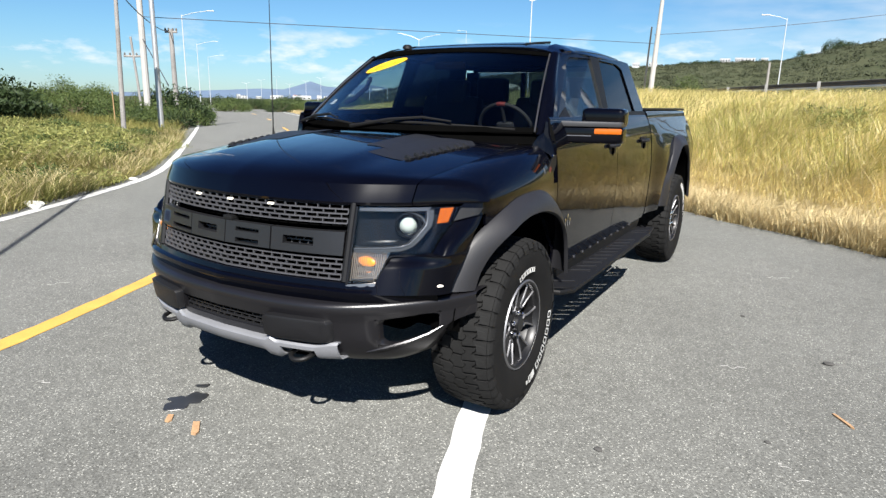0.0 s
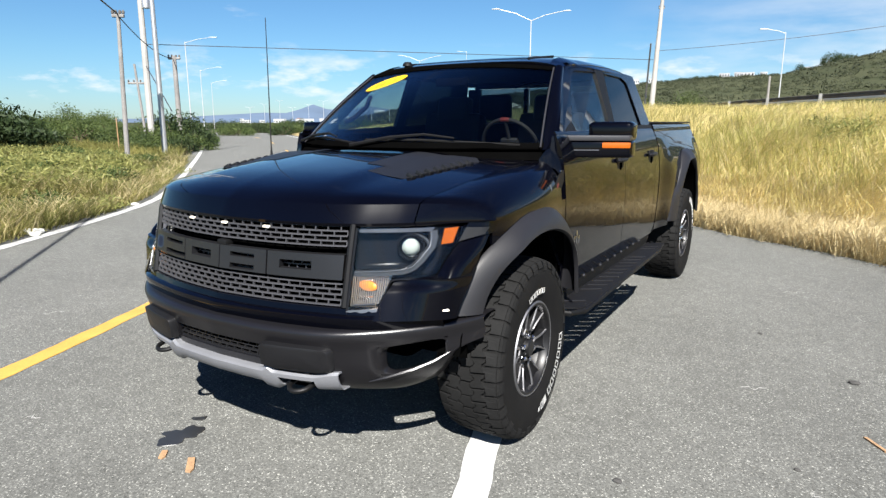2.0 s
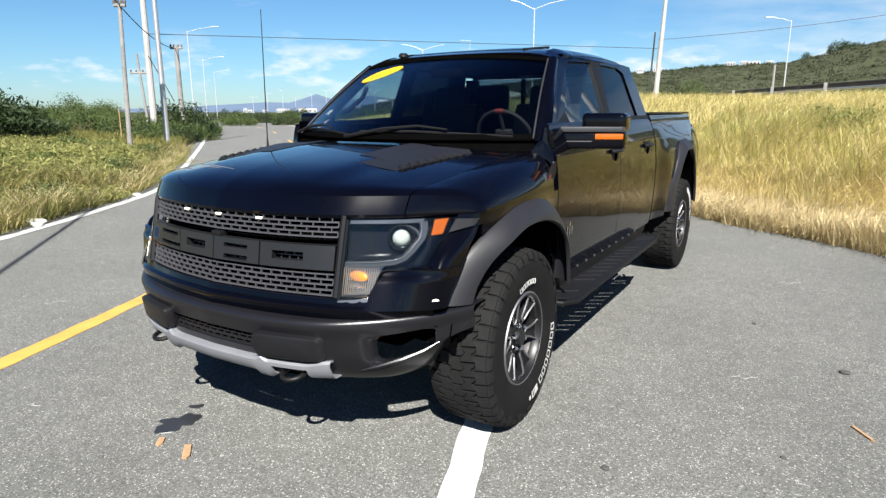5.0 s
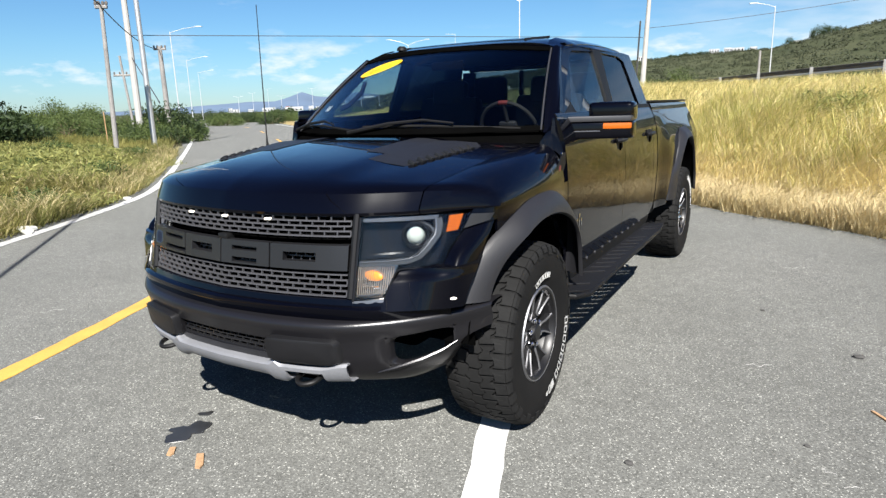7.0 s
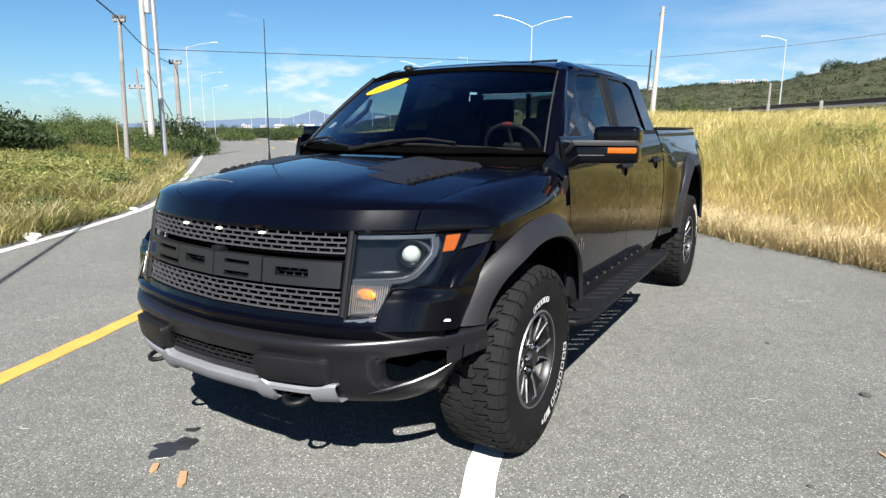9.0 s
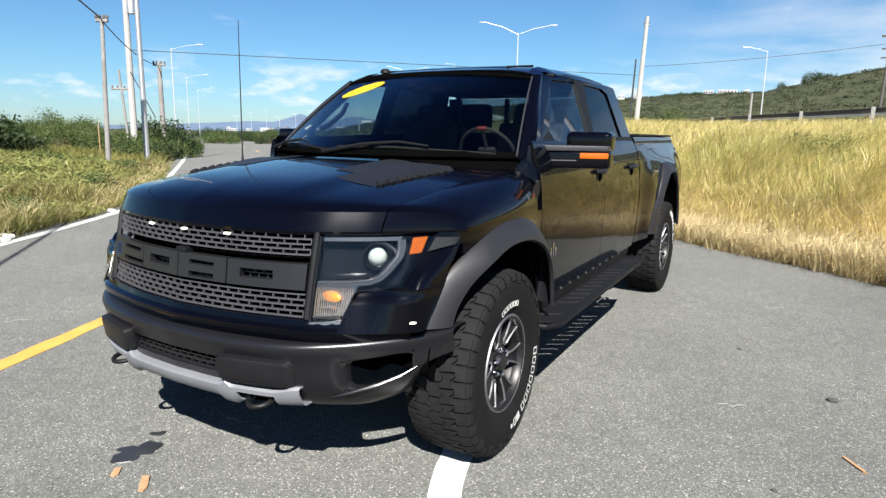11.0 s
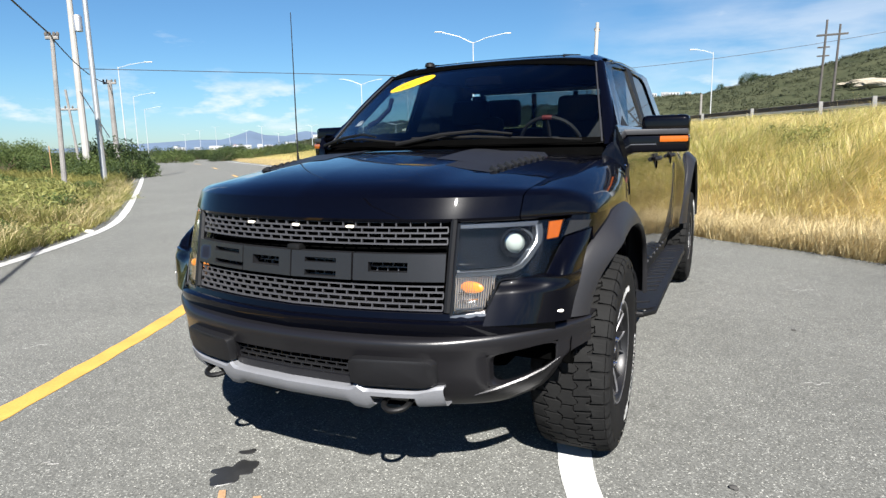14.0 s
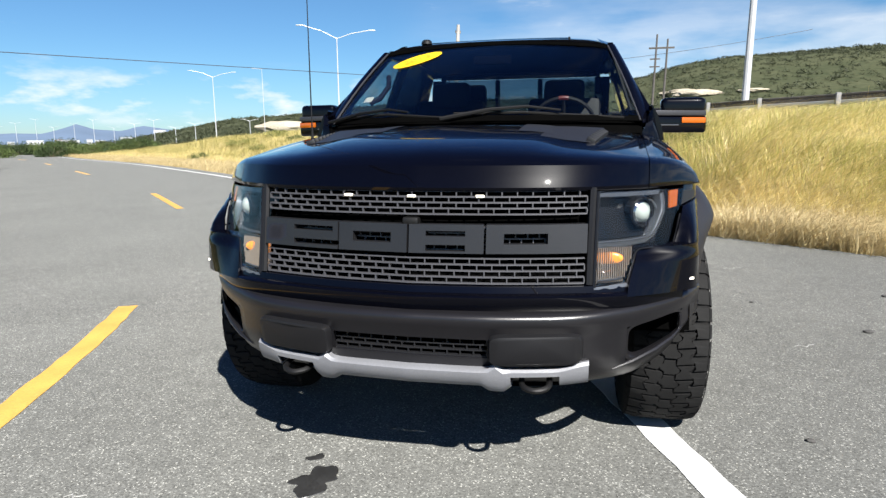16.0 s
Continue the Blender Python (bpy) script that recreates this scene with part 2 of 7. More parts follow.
M["old_wood"] = mat("old_wood", (0.19, 0.183, 0.175), 0.9, vary=0.3, scale=2, fine=25, bump=0.006)
M["concrete"] = mat("concrete", (0.3108, 0.3034, 0.2886), 0.85, vary=0.15, scale=1.5, fine=30, bump=0.003)
M["galv"] = mat("galv", (0.4588, 0.4662, 0.4736), 0.42, metal=0.75, vary=0.1, scale=3, fine=40)
M["lamp_paint"] = mat("lamp_paint", (0.407, 0.4218, 0.444), 0.45, metal=0.2, vary=0.08)
M["cable"] = mat("cable", (0.03, 0.03, 0.035), 0.6)
# dark tone that carries the guard rail's shade; insulators use it too
M["rail_dark"] = mat("rail_dark", (0.0888, 0.0814, 0.074), 0.7, metal=0.3, vary=0.35, scale=2)
M["wall_white"] = mat("wall_white", (0.36, 0.37, 0.38), 0.8, vary=0.1, scale=0.3, fine=4)
M["rock"] = mat("rock", (0.3108, 0.2738, 0.2072), 0.95, vary=0.3, scale=0.1, fine=1.5, bump=0.3)
M["roof_red"] = mat("roof_red", (0.333, 0.1184, 0.0814), 0.8, vary=0.2)
M["paint"] = mat("paint", (0.0009, 0.0010, 0.0022), 0.30, vary=0.6, scale=350, fine=900, coat=1.0, rough_vary=0.2)
M["paint"].node_tree.nodes["Principled BSDF"].inputs["Specular IOR Level"].default_value = 0.025
M["trim_satin"] = mat("trim_satin", (0.00713, 0.00713, 0.00806), 0.45, vary=0.12, scale=4, fine=250, bump=0.0003)
M["bumper_grey"] = mat("bumper_grey", (0.0080, 0.0077, 0.0090), 0.30, metal=0.1, vary=0.15, scale=3, fine=300, bump=0.0003)
M["skid_silver"] = mat("skid_silver", (0.20, 0.205, 0.22), 0.42, metal=0.35, vary=0.1, scale=6, fine=200, bump=0.0004)
M["plastic_black"] = mat("plastic_black", (0.0033, 0.0033, 0.003575), 0.55, vary=0.2, scale=8, fine=300, bump=0.0004)
M["grille_grey"] = mat("grille_grey", (0.043, 0.043, 0.048), 0.42, vary=0.15, scale=8, fine=200)
# sheenless near-black: shade put into recesses; also cowl, screen border and mirror
M["shade_and_trim_black"] = mat("shade_and_trim_black", (0.0016, 0.0016, 0.0016), 0.9)
M["rubber"] = mat("rubber", (0.0055, 0.0055, 0.005775), 0.8, vary=0.3, scale=9, fine=120, other=(0.01045, 0.01018, 0.0099), bump=0.0006)
M["tyre_white"] = mat("tyre_white", (0.4588, 0.4588, 0.444), 0.7, vary=0.08)
M["rim_silver"] = mat("rim_silver", (0.34, 0.34, 0.355), 0.5, metal=1.0, vary=0.08, fine=200)
M["rim_dark"] = mat("rim_dark", (0.009, 0.009, 0.010), 0.4, metal=0.3)
M["chrome"] = mat("chrome", (0.75, 0.76, 0.78), 0.08, metal=1.0, vary=0.04)
M["lamp_grey"] = mat("lamp_grey", (0.15, 0.155, 0.17), 0.26, metal=0.7, vary=0.08)
M["lamp_dark"] = mat("lamp_dark", (0.008, 0.0085, 0.0105), 0.2, vary=0.1)
M["amber"] = mat("amber", (0.36, 0.078, 0.002), 0.15, vary=0.1, scale=60, coat=0.8)
M["reflector"] = mat("reflector", (0.72, 0.64, 0.57), 0.24, metal=0.9, vary=0.12, scale=40)
M["glass"] = pane_mat("glass", (0.85, 0.90, 0.90))
M["glass_dark"] = pane_mat("glass_dark", (0.32, 0.39, 0.44))
M["glass_privacy"] = pane_mat("glass_privacy", (0.10, 0.12, 0.14))
M["lamp_glass"] = pane_mat("lamp_glass", (0.80, 0.82, 0.83), base=0.022)
M["glass_side"] = pane_mat("glass_side", (0.66, 0.74, 0.77), base=0.05)
M["lens"] = mat("lens", (0.46, 0.50, 0.46), 0.05, vary=0.05, coat=1.0)
M["seat_black"] = mat("seat_black", (0.0099, 0.0099, 0.01045), 0.6, vary=0.2, bump=0.001)
M["seat_orange"] = mat("seat_orange", (0.42, 0.07, 0.02), 0.6)
M["sticker_yellow"] = mat("sticker_yellow", (0.592, 0.37, 0.0074), 0.45, vary=0.06)
M["sticker_white"] = mat("sticker_white", (0.592, 0.592, 0.5476), 0.5, vary=0.06)
M["ink"] = mat("ink", (0.52, 0.30, 0.02), 0.5)
M["decal_grey"] = mat("decal_grey", (0.0055, 0.005775, 0.0066), 0.5, vary=0.2, fine=200)
M["decal_red"] = mat("decal_red", (0.07, 0.010, 0.008), 0.4)
M["marker_lit"] = mat("marker_lit", (0.85, 0.80, 0.68), 0.3, vary=0.03)
M["wet"] = mat("wet", (0.022, 0.022, 0.022), 0.35, vary=0.3)
M["splint"] = mat("splint", (0.33, 0.20, 0.105), 0.8, vary=0.25)
M["grit"] = mat("grit", (0.0444, 0.04292, 0.0407), 0.9)
M["tread"] = mat("tread", (0.0085, 0.0085, 0.0085), 0.85, vary=0.3, scale=9, fine=120, bump=0.0006)
M["rib"] = mat("rib", (0.20, 0.16, 0.125), 0.12, vary=0.1)
M["band_satin"] = mat("band_satin", (0.034, 0.034, 0.037), 0.35, metal=0.2, vary=0.08)
M["tail_red"] = mat("tail_red", (0.012, 0.002, 0.002), 0.3)
M["amber_lit"] = mat("amber_lit", (0.7, 0.16, 0.01), 0.3)
for name, glow, power in (("amber_lit", (1.0, 0.40, 0.10), 0.4), ("marker_lit", (1.0, 0.90, 0.72), 0.35)):
    b = M[name].node_tree.nodes["Principled BSDF"]
    b.inputs["Emission Color"].default_value, b.inputs["Emission Strength"].default_value = (*glow, 1), power
for name, level in (("shade_and_trim_black", 0.0), ("rubber", 0.12), ("tread", 0.2), ("plastic_black", 0.3), ("trim_satin", 0.3), ("bumper_grey", 0.5), ("seat_black", 0.15), ("grille_grey", 0.5), ("lamp_dark", 0.18), ("soil", 0.1), ("scrub", 0.05)):
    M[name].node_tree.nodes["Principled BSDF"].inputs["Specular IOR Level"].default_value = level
M["paint"].node_tree.nodes["Principled BSDF"].inputs["Coat IOR"].default_value = 1.33
M["post_grey"] = mat("post_grey", (0.17, 0.17, 0.165), 0.8, vary=0.2, scale=2, fine=30)
M["scuff"] = mat("scuff", (0.25, 0.247, 0.235), 0.85, vary=0.25, scale=30)
M["panel_grey"] = mat("panel_grey", (0.0105, 0.0107, 0.0122), 0.33, vary=0.12, scale=4, fine=250, bump=0.0003)
M["pylon_wood"] = mat("pylon_wood", (0.062, 0.058, 0.055), 0.9, vary=0.3, bump=0.004)
M["flare"] = mat("flare", (0.0125, 0.0125, 0.0145), 0.48, vary=0.12, scale=4, fine=250, bump=0.0003)
M["flare"].node_tree.nodes["Principled BSDF"].inputs["Specular IOR Level"].default_value = 0.4

# ---- mesh helpers ----
def finish(name, bm, material, parent=None, smooth=35):
    me = bpy.data.meshes.new(name)
    bmesh.ops.recalc_face_normals(bm, faces=bm.faces)
    bm.to_mesh(me)
    bm.free()
    if smooth:
        me.polygons.foreach_set("use_smooth", [True] * len(me.polygons))
        me.set_sharp_from_angle(angle=radians(smooth))
    for one in material if isinstance(material, (list, tuple)) else [material]:
        me.materials.append(one)
    ob = new(name, me)
    ob.parent = parent
    return ob


def part(name, bm, material, parent, label="", smooth=35):
    return tagged(finish(name, bm, material, parent, smooth), label)


def mesh_of(name, verts, faces, material, smooth=False):
    """One mesh from arrays of corners and of equal-sided faces."""
    verts, faces = np.asarray(verts, np.float32), np.asarray(faces, np.int32)
    me = bpy.data.meshes.new(name)
    me.vertices.add(len(verts))
    me.vertices.foreach_set("co", verts.ravel())
    k = faces.shape[1]
    me.loops.add(faces.size)
    me.loops.foreach_set("vertex_index", faces.ravel())
    me.polygons.add(len(faces))
    me.polygons.foreach_set("loop_start", np.arange(0, faces.size, k, dtype=np.int32))
    me.update(calc_edges=True)
    if smooth:
        me.polygons.foreach_set("use_smooth", [True] * len(faces))
    for one in material if isinstance(material, (list, tuple)) else [material]:
        me.materials.append(one)
    return me


def add_box(bm, lo, hi, bevel=0.0, m=None, seg=2):
    made = bmesh.ops.create_cube(bm, size=1.0)["verts"]
    lo, hi = Vector(lo), Vector(hi)
    for v in made:
        v.co = Vector([(lo[k] + hi[k]) / 2 + v.co[k] * (hi[k] - lo[k]) for k in range(3)])
    if bevel:
        edges = list({e for v in made for e in v.link_edges})
        r = bmesh.ops.bevel(bm, geom=edges, offset=bevel, segments=seg, profile=0.6, affect="EDGES")
        made = list({v for f in r["faces"] for v in f.verts} | {v for v in made if v.is_valid})
    if m is not None:
        bmesh.ops.transform(bm, matrix=m, verts=made)
    return bm


def box(lo, hi, bevel=0.0, m=None, seg=2):
    return add_box(bmesh.new(), lo, hi, bevel, m, seg)


def add_loft(bm, rings, closed=False, caps=False):
    """Rows of points joined into a skin. closed: each row is a ring."""
    rows = [[bm.verts.new(p) for p in ring] for ring in rings]
    n = len(rows[0])
    for a, b in zip(rows, rows[1:]):
        for k in range(n if closed else n - 1):
            try:
                bm.faces.new((a[k], a[(k + 1) % n], b[(k + 1) % n], b[k]))
            except ValueError:
                pass
    if caps:
        for row in (rows[0], rows[-1]):
            bm.faces.new(row)
    return bm


def loft(rings, closed=False, caps=False):
    return add_loft(bmesh.new(), rings, closed, caps)


def shell(rings, thick, closed=False):
    """A lofted skin with thickness."""
    bm = loft(rings, closed)
    bmesh.ops.remove_doubles(bm, verts=bm.verts, dist=1e-5)
    bmesh.ops.recalc_face_normals(bm, faces=bm.faces)
    bmesh.ops.solidify(bm, geom=bm.faces[:], thickness=thick)
    return bm


def add_tube(bm, path, r, n=8, caps=True):
    """A round bar along a path; r: one radius or one for each point."""
    path = [Vector(p) for p in path]
    rs = [r] * len(path) if isinstance(r, (int, float)) else r
    rings, side = [], None
    for k, p in enumerate(path):
        d = (path[min(k + 1, len(path) - 1)] - path[max(k - 1, 0)]).normalized()
        if side is None:
            side = d.orthogonal().normalized()
        side = (side - d * side.dot(d)).normalized()
        up = d.cross(side)
        rings.append([p + rs[k] * (math.cos(a) * side + math.sin(a) * up) for a in (2 * math.pi * j / n for j in range(n))])
    return add_loft(bm, rings, True, caps)


def tube(path, r, n=8, caps=True):
    return add_tube(bmesh.new(), path, r, n, caps)


def add_prism(bm, poly, way, base=(0, 0, 0), u=(1, 0, 0), v=(0, 1, 0)):
    """A flat outline in the u, v plane, pulled along way."""
    u, v, way, base = Vector(u), Vector(v), Vector(way), Vector(base)
    a = [bm.verts.new(base + u * p[0] + v * p[1]) for p in poly]
    b = [bm.verts.new(w.co + way) for w in a]
    bm.faces.new(a)
    bm.faces.new(list(reversed(b)))
    for k in range(len(a)):
        j = (k + 1) % len(a)
        bm.faces.new((a[k], a[j], b[j], b[k]))
    return bm


def add_lathe(bm, profile, n=32, axis="x", center=(0, 0, 0)):
    """A profile of (radius, along the axis) turned round."""
    rings = []
    for k in range(n):
        a = 2 * math.pi * k / n
        c, s = math.cos(a), math.sin(a)
        rings.append([Vector(center) + (Vector((h, r * c, r * s)) if axis == "x" else Vector((r * c, r * s, h))) for r, h in profile])
    rings.append(rings[0])
    add_loft(bm, rings)
    bmesh.ops.remove_doubles(bm, verts=bm.verts, dist=1e-6)
    return bm


def lathe(profile, n=32, axis="x", center=(0, 0, 0)):
    return add_lathe(bmesh.new(), profile, n, axis, center)


def spline(pts, n=60):
    """Many points on a smooth curve through the given ones."""
    p = [np.array(q, float) for q in pts]
    p = [2 * p[0] - p[1]] + p + [2 * p[-1] - p[-2]]
    out = []
    per = max(1, n // (len(p) - 3))
    for a, b, c, d in zip(p, p[1:], p[2:], p[3:]):
        for t in np.linspace(0, 1, per, endpoint=False):
            out.append(0.5 * (2 * b + (c - a) * t + (2 * a - 5 * b + 4 * c - d) * t**2 + (3 * b - a - 3 * c + d) * t**3))
    out.append(p[-2])
    return np.array(out)


def thing(name, label, category, group="", at=(0, 0, 0), turn=0.0):
    ob = new(name)
    ob.empty_display_size = 0.2
    ob.matrix_basis = pose(*at, 0, 0, turn)
    return tagged(ob, label, category, group)


# ---- ground and road ----
# middle line of the road (yellow), from behind the camera to the far bend
def even(line, n, soft=0):
    """The same line with evenly spaced points, its kinks rounded off."""
    d = np.r_[0, np.cumsum(np.linalg.norm(np.diff(line, axis=0), axis=1))]
    at = np.linspace(0, d[-1], n)
    out = np.stack([np.interp(at, d, line[:, 0]), np.interp(at, d, line[:, 1])], 1)
    for _ in range(soft):
        out[1:-1] = (out[:-2] + 2 * out[1:-1] + out[2:]) / 4
    return out


MID = even(spline([(2.7, -13.0), (0.0, -6.2), (-2.0, -0.95), (-2.85, 1.16), (-7.15, 7.69), (-10.25, 10.9), (-21.5, 20.6), (-42, 37.5), (-72, 60), (-110, 84), (-170, 112)], 400), 600, 30)
TAN = np.gradient(MID, axis=0)
TAN /= np.linalg.norm(TAN, axis=1)[:, None]
NOR = np.stack([TAN[:, 1], -TAN[:, 0]], 1)  # to the right of the way ahead


def offset_line(d):
    return MID + NOR * d


# the pavement's edge on the bank side
EDGE_R = spline([(-172, 119), (-112, 90.2), (-78, 71.5), (-41.6, 43.0), (-27.0, 31.9), (-18.7, 24.7), (-12.6, 19.0), (-7.6, 14.0), (-3.6, 10.2), (0.6, 7.0), (1.4, 6.35), (2.1, 5.9), (3.0, 5.2), (3.9, 4.5), (8, 1.3), (20, -8), (45, -28)], 150)
# the white line along the verge, and the grass just past it
LINE_L = even(spline([(-0.2, -14.0), (-2.9, -7.0), (-4.85, -2.2), (-6.25, 0.78), (-7.3, 2.42), (-8.2, 3.72), (-10.0, 5.65), (-18.1, 12.35), (-26.6, 19.2), (-46, 34.6), (-76, 57), (-113, 81), (-172, 108)], 400), 700, 12)
tl = np.gradient(LINE_L, axis=0)
EDGE_L = LINE_L + 0.24 * np.stack([-tl[:, 1], tl[:, 0]], 1) / np.linalg.norm(tl, axis=1)[:, None]



def thinned(line):
    """Fewer points far away."""
    out = [line[0]]
    for p in line:
        if np.linalg.norm(p - out[-1]) > (0.45 if np.hypot(*p) < 25 else 4.0):
            out.append(p)
    return np.array(out)


def dist_to(line, x, y):
    """Distance of points to a line of points, and which of its points is nearest."""
    d = (x[..., None] - line[:, 0]) ** 2 + (y[..., None] - line[:, 1]) ** 2
    k = d.argmin(-1)
    return np.sqrt(d.min(-1)), k


def side_of(line, x, y, k):
    k = np.clip(k, 1, len(line) - 2)
    t = line[k + 1] - line[k - 1]
    return t[..., 0] * (y - line[k, 1]) - t[..., 1] * (x - line[k, 0])  # + on the left of the line


RAIL = spline([(26.0, 1.5), (17.5, 13.5), (10.0, 23.7), (7.8, 26.4), (3.9, 33.0), (1.6, 36.9), (-1.1, 41.5), (-5.5, 50.5), (-11.3, 66.0), (-19, 92), (-32, 140), (-60, 230)], 160)


NEAR_R, NEAR_L, NEAR_RAIL = thinned(EDGE_R), thinned(EDGE_L), thinned(RAIL)


def smooth(a, b, x):
    t = np.clip((x - a) / (b - a), 0, 1)
    return t * t * (3 - 2 * t)


def lumps(x, y, s):
    return np.sin(x / s + 1.3 * np.sin(y / s * 0.7)) * np.cos(y / s * 0.9 + np.sin(x / s * 0.6))


def inside_road(x, y):
    """More than 0: metres outside the pavement; on the bank side and on the verge side."""
    dr, kr = dist_to(NEAR_R, x, y)
    dl, kl = dist_to(NEAR_L, x, y)
    right = np.where(side_of(NEAR_R, x, y, kr) > 0, dr, -dr)
    left = np.where(side_of(NEAR_L, x, y, kl) > 0, dl, -dl)
    return right, left


def height(x, y):
    x, y = np.asarray(x, float), np.asarray(y, float)
    right, left = inside_road(x, y)
    dg, kg = dist_to(NEAR_RAIL, x, y)
    below = side_of(NEAR_RAIL, x, y, kg) > 0  # towards the road
    share = np.where(below, right / (right + dg + 1e-6), 1.0)
    bank = np.where(right > 0, -0.05 + 2.12 * smooth(0.0, 1.0, np.clip(share - 0.015, 0, 1)) ** 0.8, -0.05)
    # beside the parked truck the foot of the bank is steep and its top almost level
    _, kr = dist_to(NEAR_R, x, y)
    steep = np.interp(right, [0, 0.4, 1.2, 2.0, 3.0, 3.8, 5.0, 6.5, 9.0, 14.0, 22.0], [-0.05, 0.0, 0.16, 0.44, 0.86, 1.07, 1.33, 1.50, 1.58, 1.70, 2.0])
    steep = np.maximum(steep, bank)
    by_truck = smooth(-10.0, -2.5, NEAR_R[kr, 0])
    bank = np.where(right > 0, bank + (steep - bank) * by_truck, bank)
    bank = np.where(below, bank, 2.07)
    far_side = np.where(~below & (dg > 22), 1 - smooth(22, 40, dg), 1.0)
    bank = np.where(right > 0, bank * far_side, -0.05)
    bank += np.where((right > 0.5) & below, 0.10 * lumps(x, y, 1.7) * smooth(0.5, 3, right), 0)
    verge = np.where(left > 0, -0.05 + 0.6 * smooth(0.3, 14, left) + 0.06 * lumps(x, y, 1.3) * smooth(0.3, 2, left), 0)
    z = np.where(right > 0, bank, np.where(left > 0, verge, -0.05))
    # a grassy rise beside the far bend
    z = z + np.where(right > 0, 1.2 * np.exp(-((x + 25) ** 2 + (y - 52) ** 2) / 450.0) * smooth(1.5, 11, right), 0)
    r, az = np.hypot(x, y), np.degrees(np.arctan2(x, y))
    # the scrub hill behind the highway, and beyond the town mountains coloured by haze
    top = np.interp(az, [-41, -37, -34, -31.7, -25.5, -20, -15, -9, -3, 1, 5, 8, 12, 16, 22, 34, 60, 90], [0.2, 0.8, 1.4, 1.85, 2.2, 2.9, 3.3, 3.6, 3.7, 4.6, 5.3, 6.2, 6.7, 6.65, 6.5, 5.5, 3, 0.5])
    ridge = np.tan(np.radians(top)) * 620 * smooth(150, 620, r) * (1 - 0.7 * smooth(700, 1500, r))
    ridge *= 1 + 0.06 * lumps(x, y, 60) * smooth(200, 500, r)
    side = smooth(-42, -38, az) * (1 - smooth(75, 95, az))
    peak = np.interp(az, [-72, -66, -60, -54, -50.5, -47.5, -45.5, -44.2, -43.2, -42, -40, -38.6, -36, -33, -30, -27, -20], [0.1, 0.35, 0.25, 0.45, 0.7, 0.95, 0.9, 1.3, 1.65, 1.2, 1.0, 1.4, 1.0, 1.35, 1.2, 1.7, 1.0])
    mount = np.tan(np.radians(peak)) * 3200 * smooth(2300, 3200, r) * (1 - 0.6 * smooth(3300, 4600, r)) * (1 - smooth(-24, -18, az)) * smooth(-85, -72, az)
    mount *= 1 + 0.10 * lumps(x, y, 190)
    return z + ridge * side + mount


az_grid = np.radians(np.concatenate([np.arange(-180, -78, 2.0), np.arange(-78, 60, 0.6), np.arange(60, 180, 2.0)]))
r_grid = np.concatenate([np.linspace(0.6, 30, 60), np.geomspace(31, 4800, 74)])
RR, AA = np.meshgrid(r_grid, az_grid, indexing="ij")
GX, GY = RR * np.sin(AA), RR * np.cos(AA)
GZ = np.stack([height(gx, gy) for gx, gy in zip(GX, GY)])
na = len(az_grid)
quads = [(a * na + k, a * na + (k + 1) % na, (a + 1) * na + (k + 1) % na, (a + 1) * na + k) for a in range(len(r_grid) - 1) for k in range(na)]
ground_me = mesh_of("ground", np.stack([GX, GY, GZ], -1).reshape(-1, 3), quads, [M["soil"], M["soil_green"], M["scrub"], M["hazed_hill"]], True)
cx = GX[:-1].ravel()
cy = GY[:-1].ravel()
rr = RR[:-1].ravel()
_, left_of = inside_road(cx, cy)
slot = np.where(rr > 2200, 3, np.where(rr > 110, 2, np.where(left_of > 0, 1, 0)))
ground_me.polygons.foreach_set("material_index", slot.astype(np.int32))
ground = tagged(new("ground", ground_me), "dry grassy ground rising to scrub hills and mountains in painted blue haze", "ground", kind="structure")

# one sheet of asphalt between the two edges


def resample(line, n):
    d = np.r_[0, np.cumsum(np.linalg.norm(np.diff(line, axis=0), axis=1))]
    s = np.linspace(0, 1, n) ** 1.0 * d[-1]
    return np.stack([np.interp(s, d, line[:, 0]), np.interp(s, d, line[:, 1])], 1)


far_first = (EDGE_L + (EDGE_L - LINE_L) * 0.6)[::-1]
k_join = int(np.argmin(np.linalg.norm(EDGE_R - np.array([0.6, 7.0]), axis=1)))
left_pts = np.concatenate([far_first, [[6.5, -30.0]]])
ra = resample(np.concatenate([EDGE_R[: k_join + 1]]), 120)
ia = int(np.argmin(np.linalg.norm(left_pts - np.array([-6.6, 1.6]), axis=1)))
la = resample(left_pts[: ia + 1], 120)
rb, lb = resample(EDGE_R[k_join:], 60), resample(left_pts[ia:], 60)
rs, ls = np.concatenate([ra, rb[1:]]), np.concatenate([la, lb[1:]])
rows = []
rng = np.random.default_rng(5)
for a, b in zip(ls, rs):
    rows.append([(*(a + (b - a) * t), 0.0) for t in np.linspace(0, 1, 14)])
for row in rows:  # a ragged edge towards the grass
    row[0] = (row[0][0] + rng.uniform(-0.06, 0.06), row[0][1] + rng.uniform(-0.06, 0.06), 0.0)
    row[-1] = (row[-1][0] + rng.uniform(-0.08, 0.08), row[-1][1] + rng.uniform(-0.08, 0.08), 0.0)
road_bm = loft(rows)
edge = [e for e in road_bm.edges if e.is_boundary]
ext = bmesh.ops.extrude_edge_only(road_bm, edges=edge)
for v in [g for g in ext["geom"] if isinstance(g, bmesh.types.BMVert)]:
    v.co.z -= 0.06
road = tagged(finish("road", road_bm, M["asphalt"], None, 0), "sun-bleached grey asphalt road with exposed aggregate", "road", kind="structure")


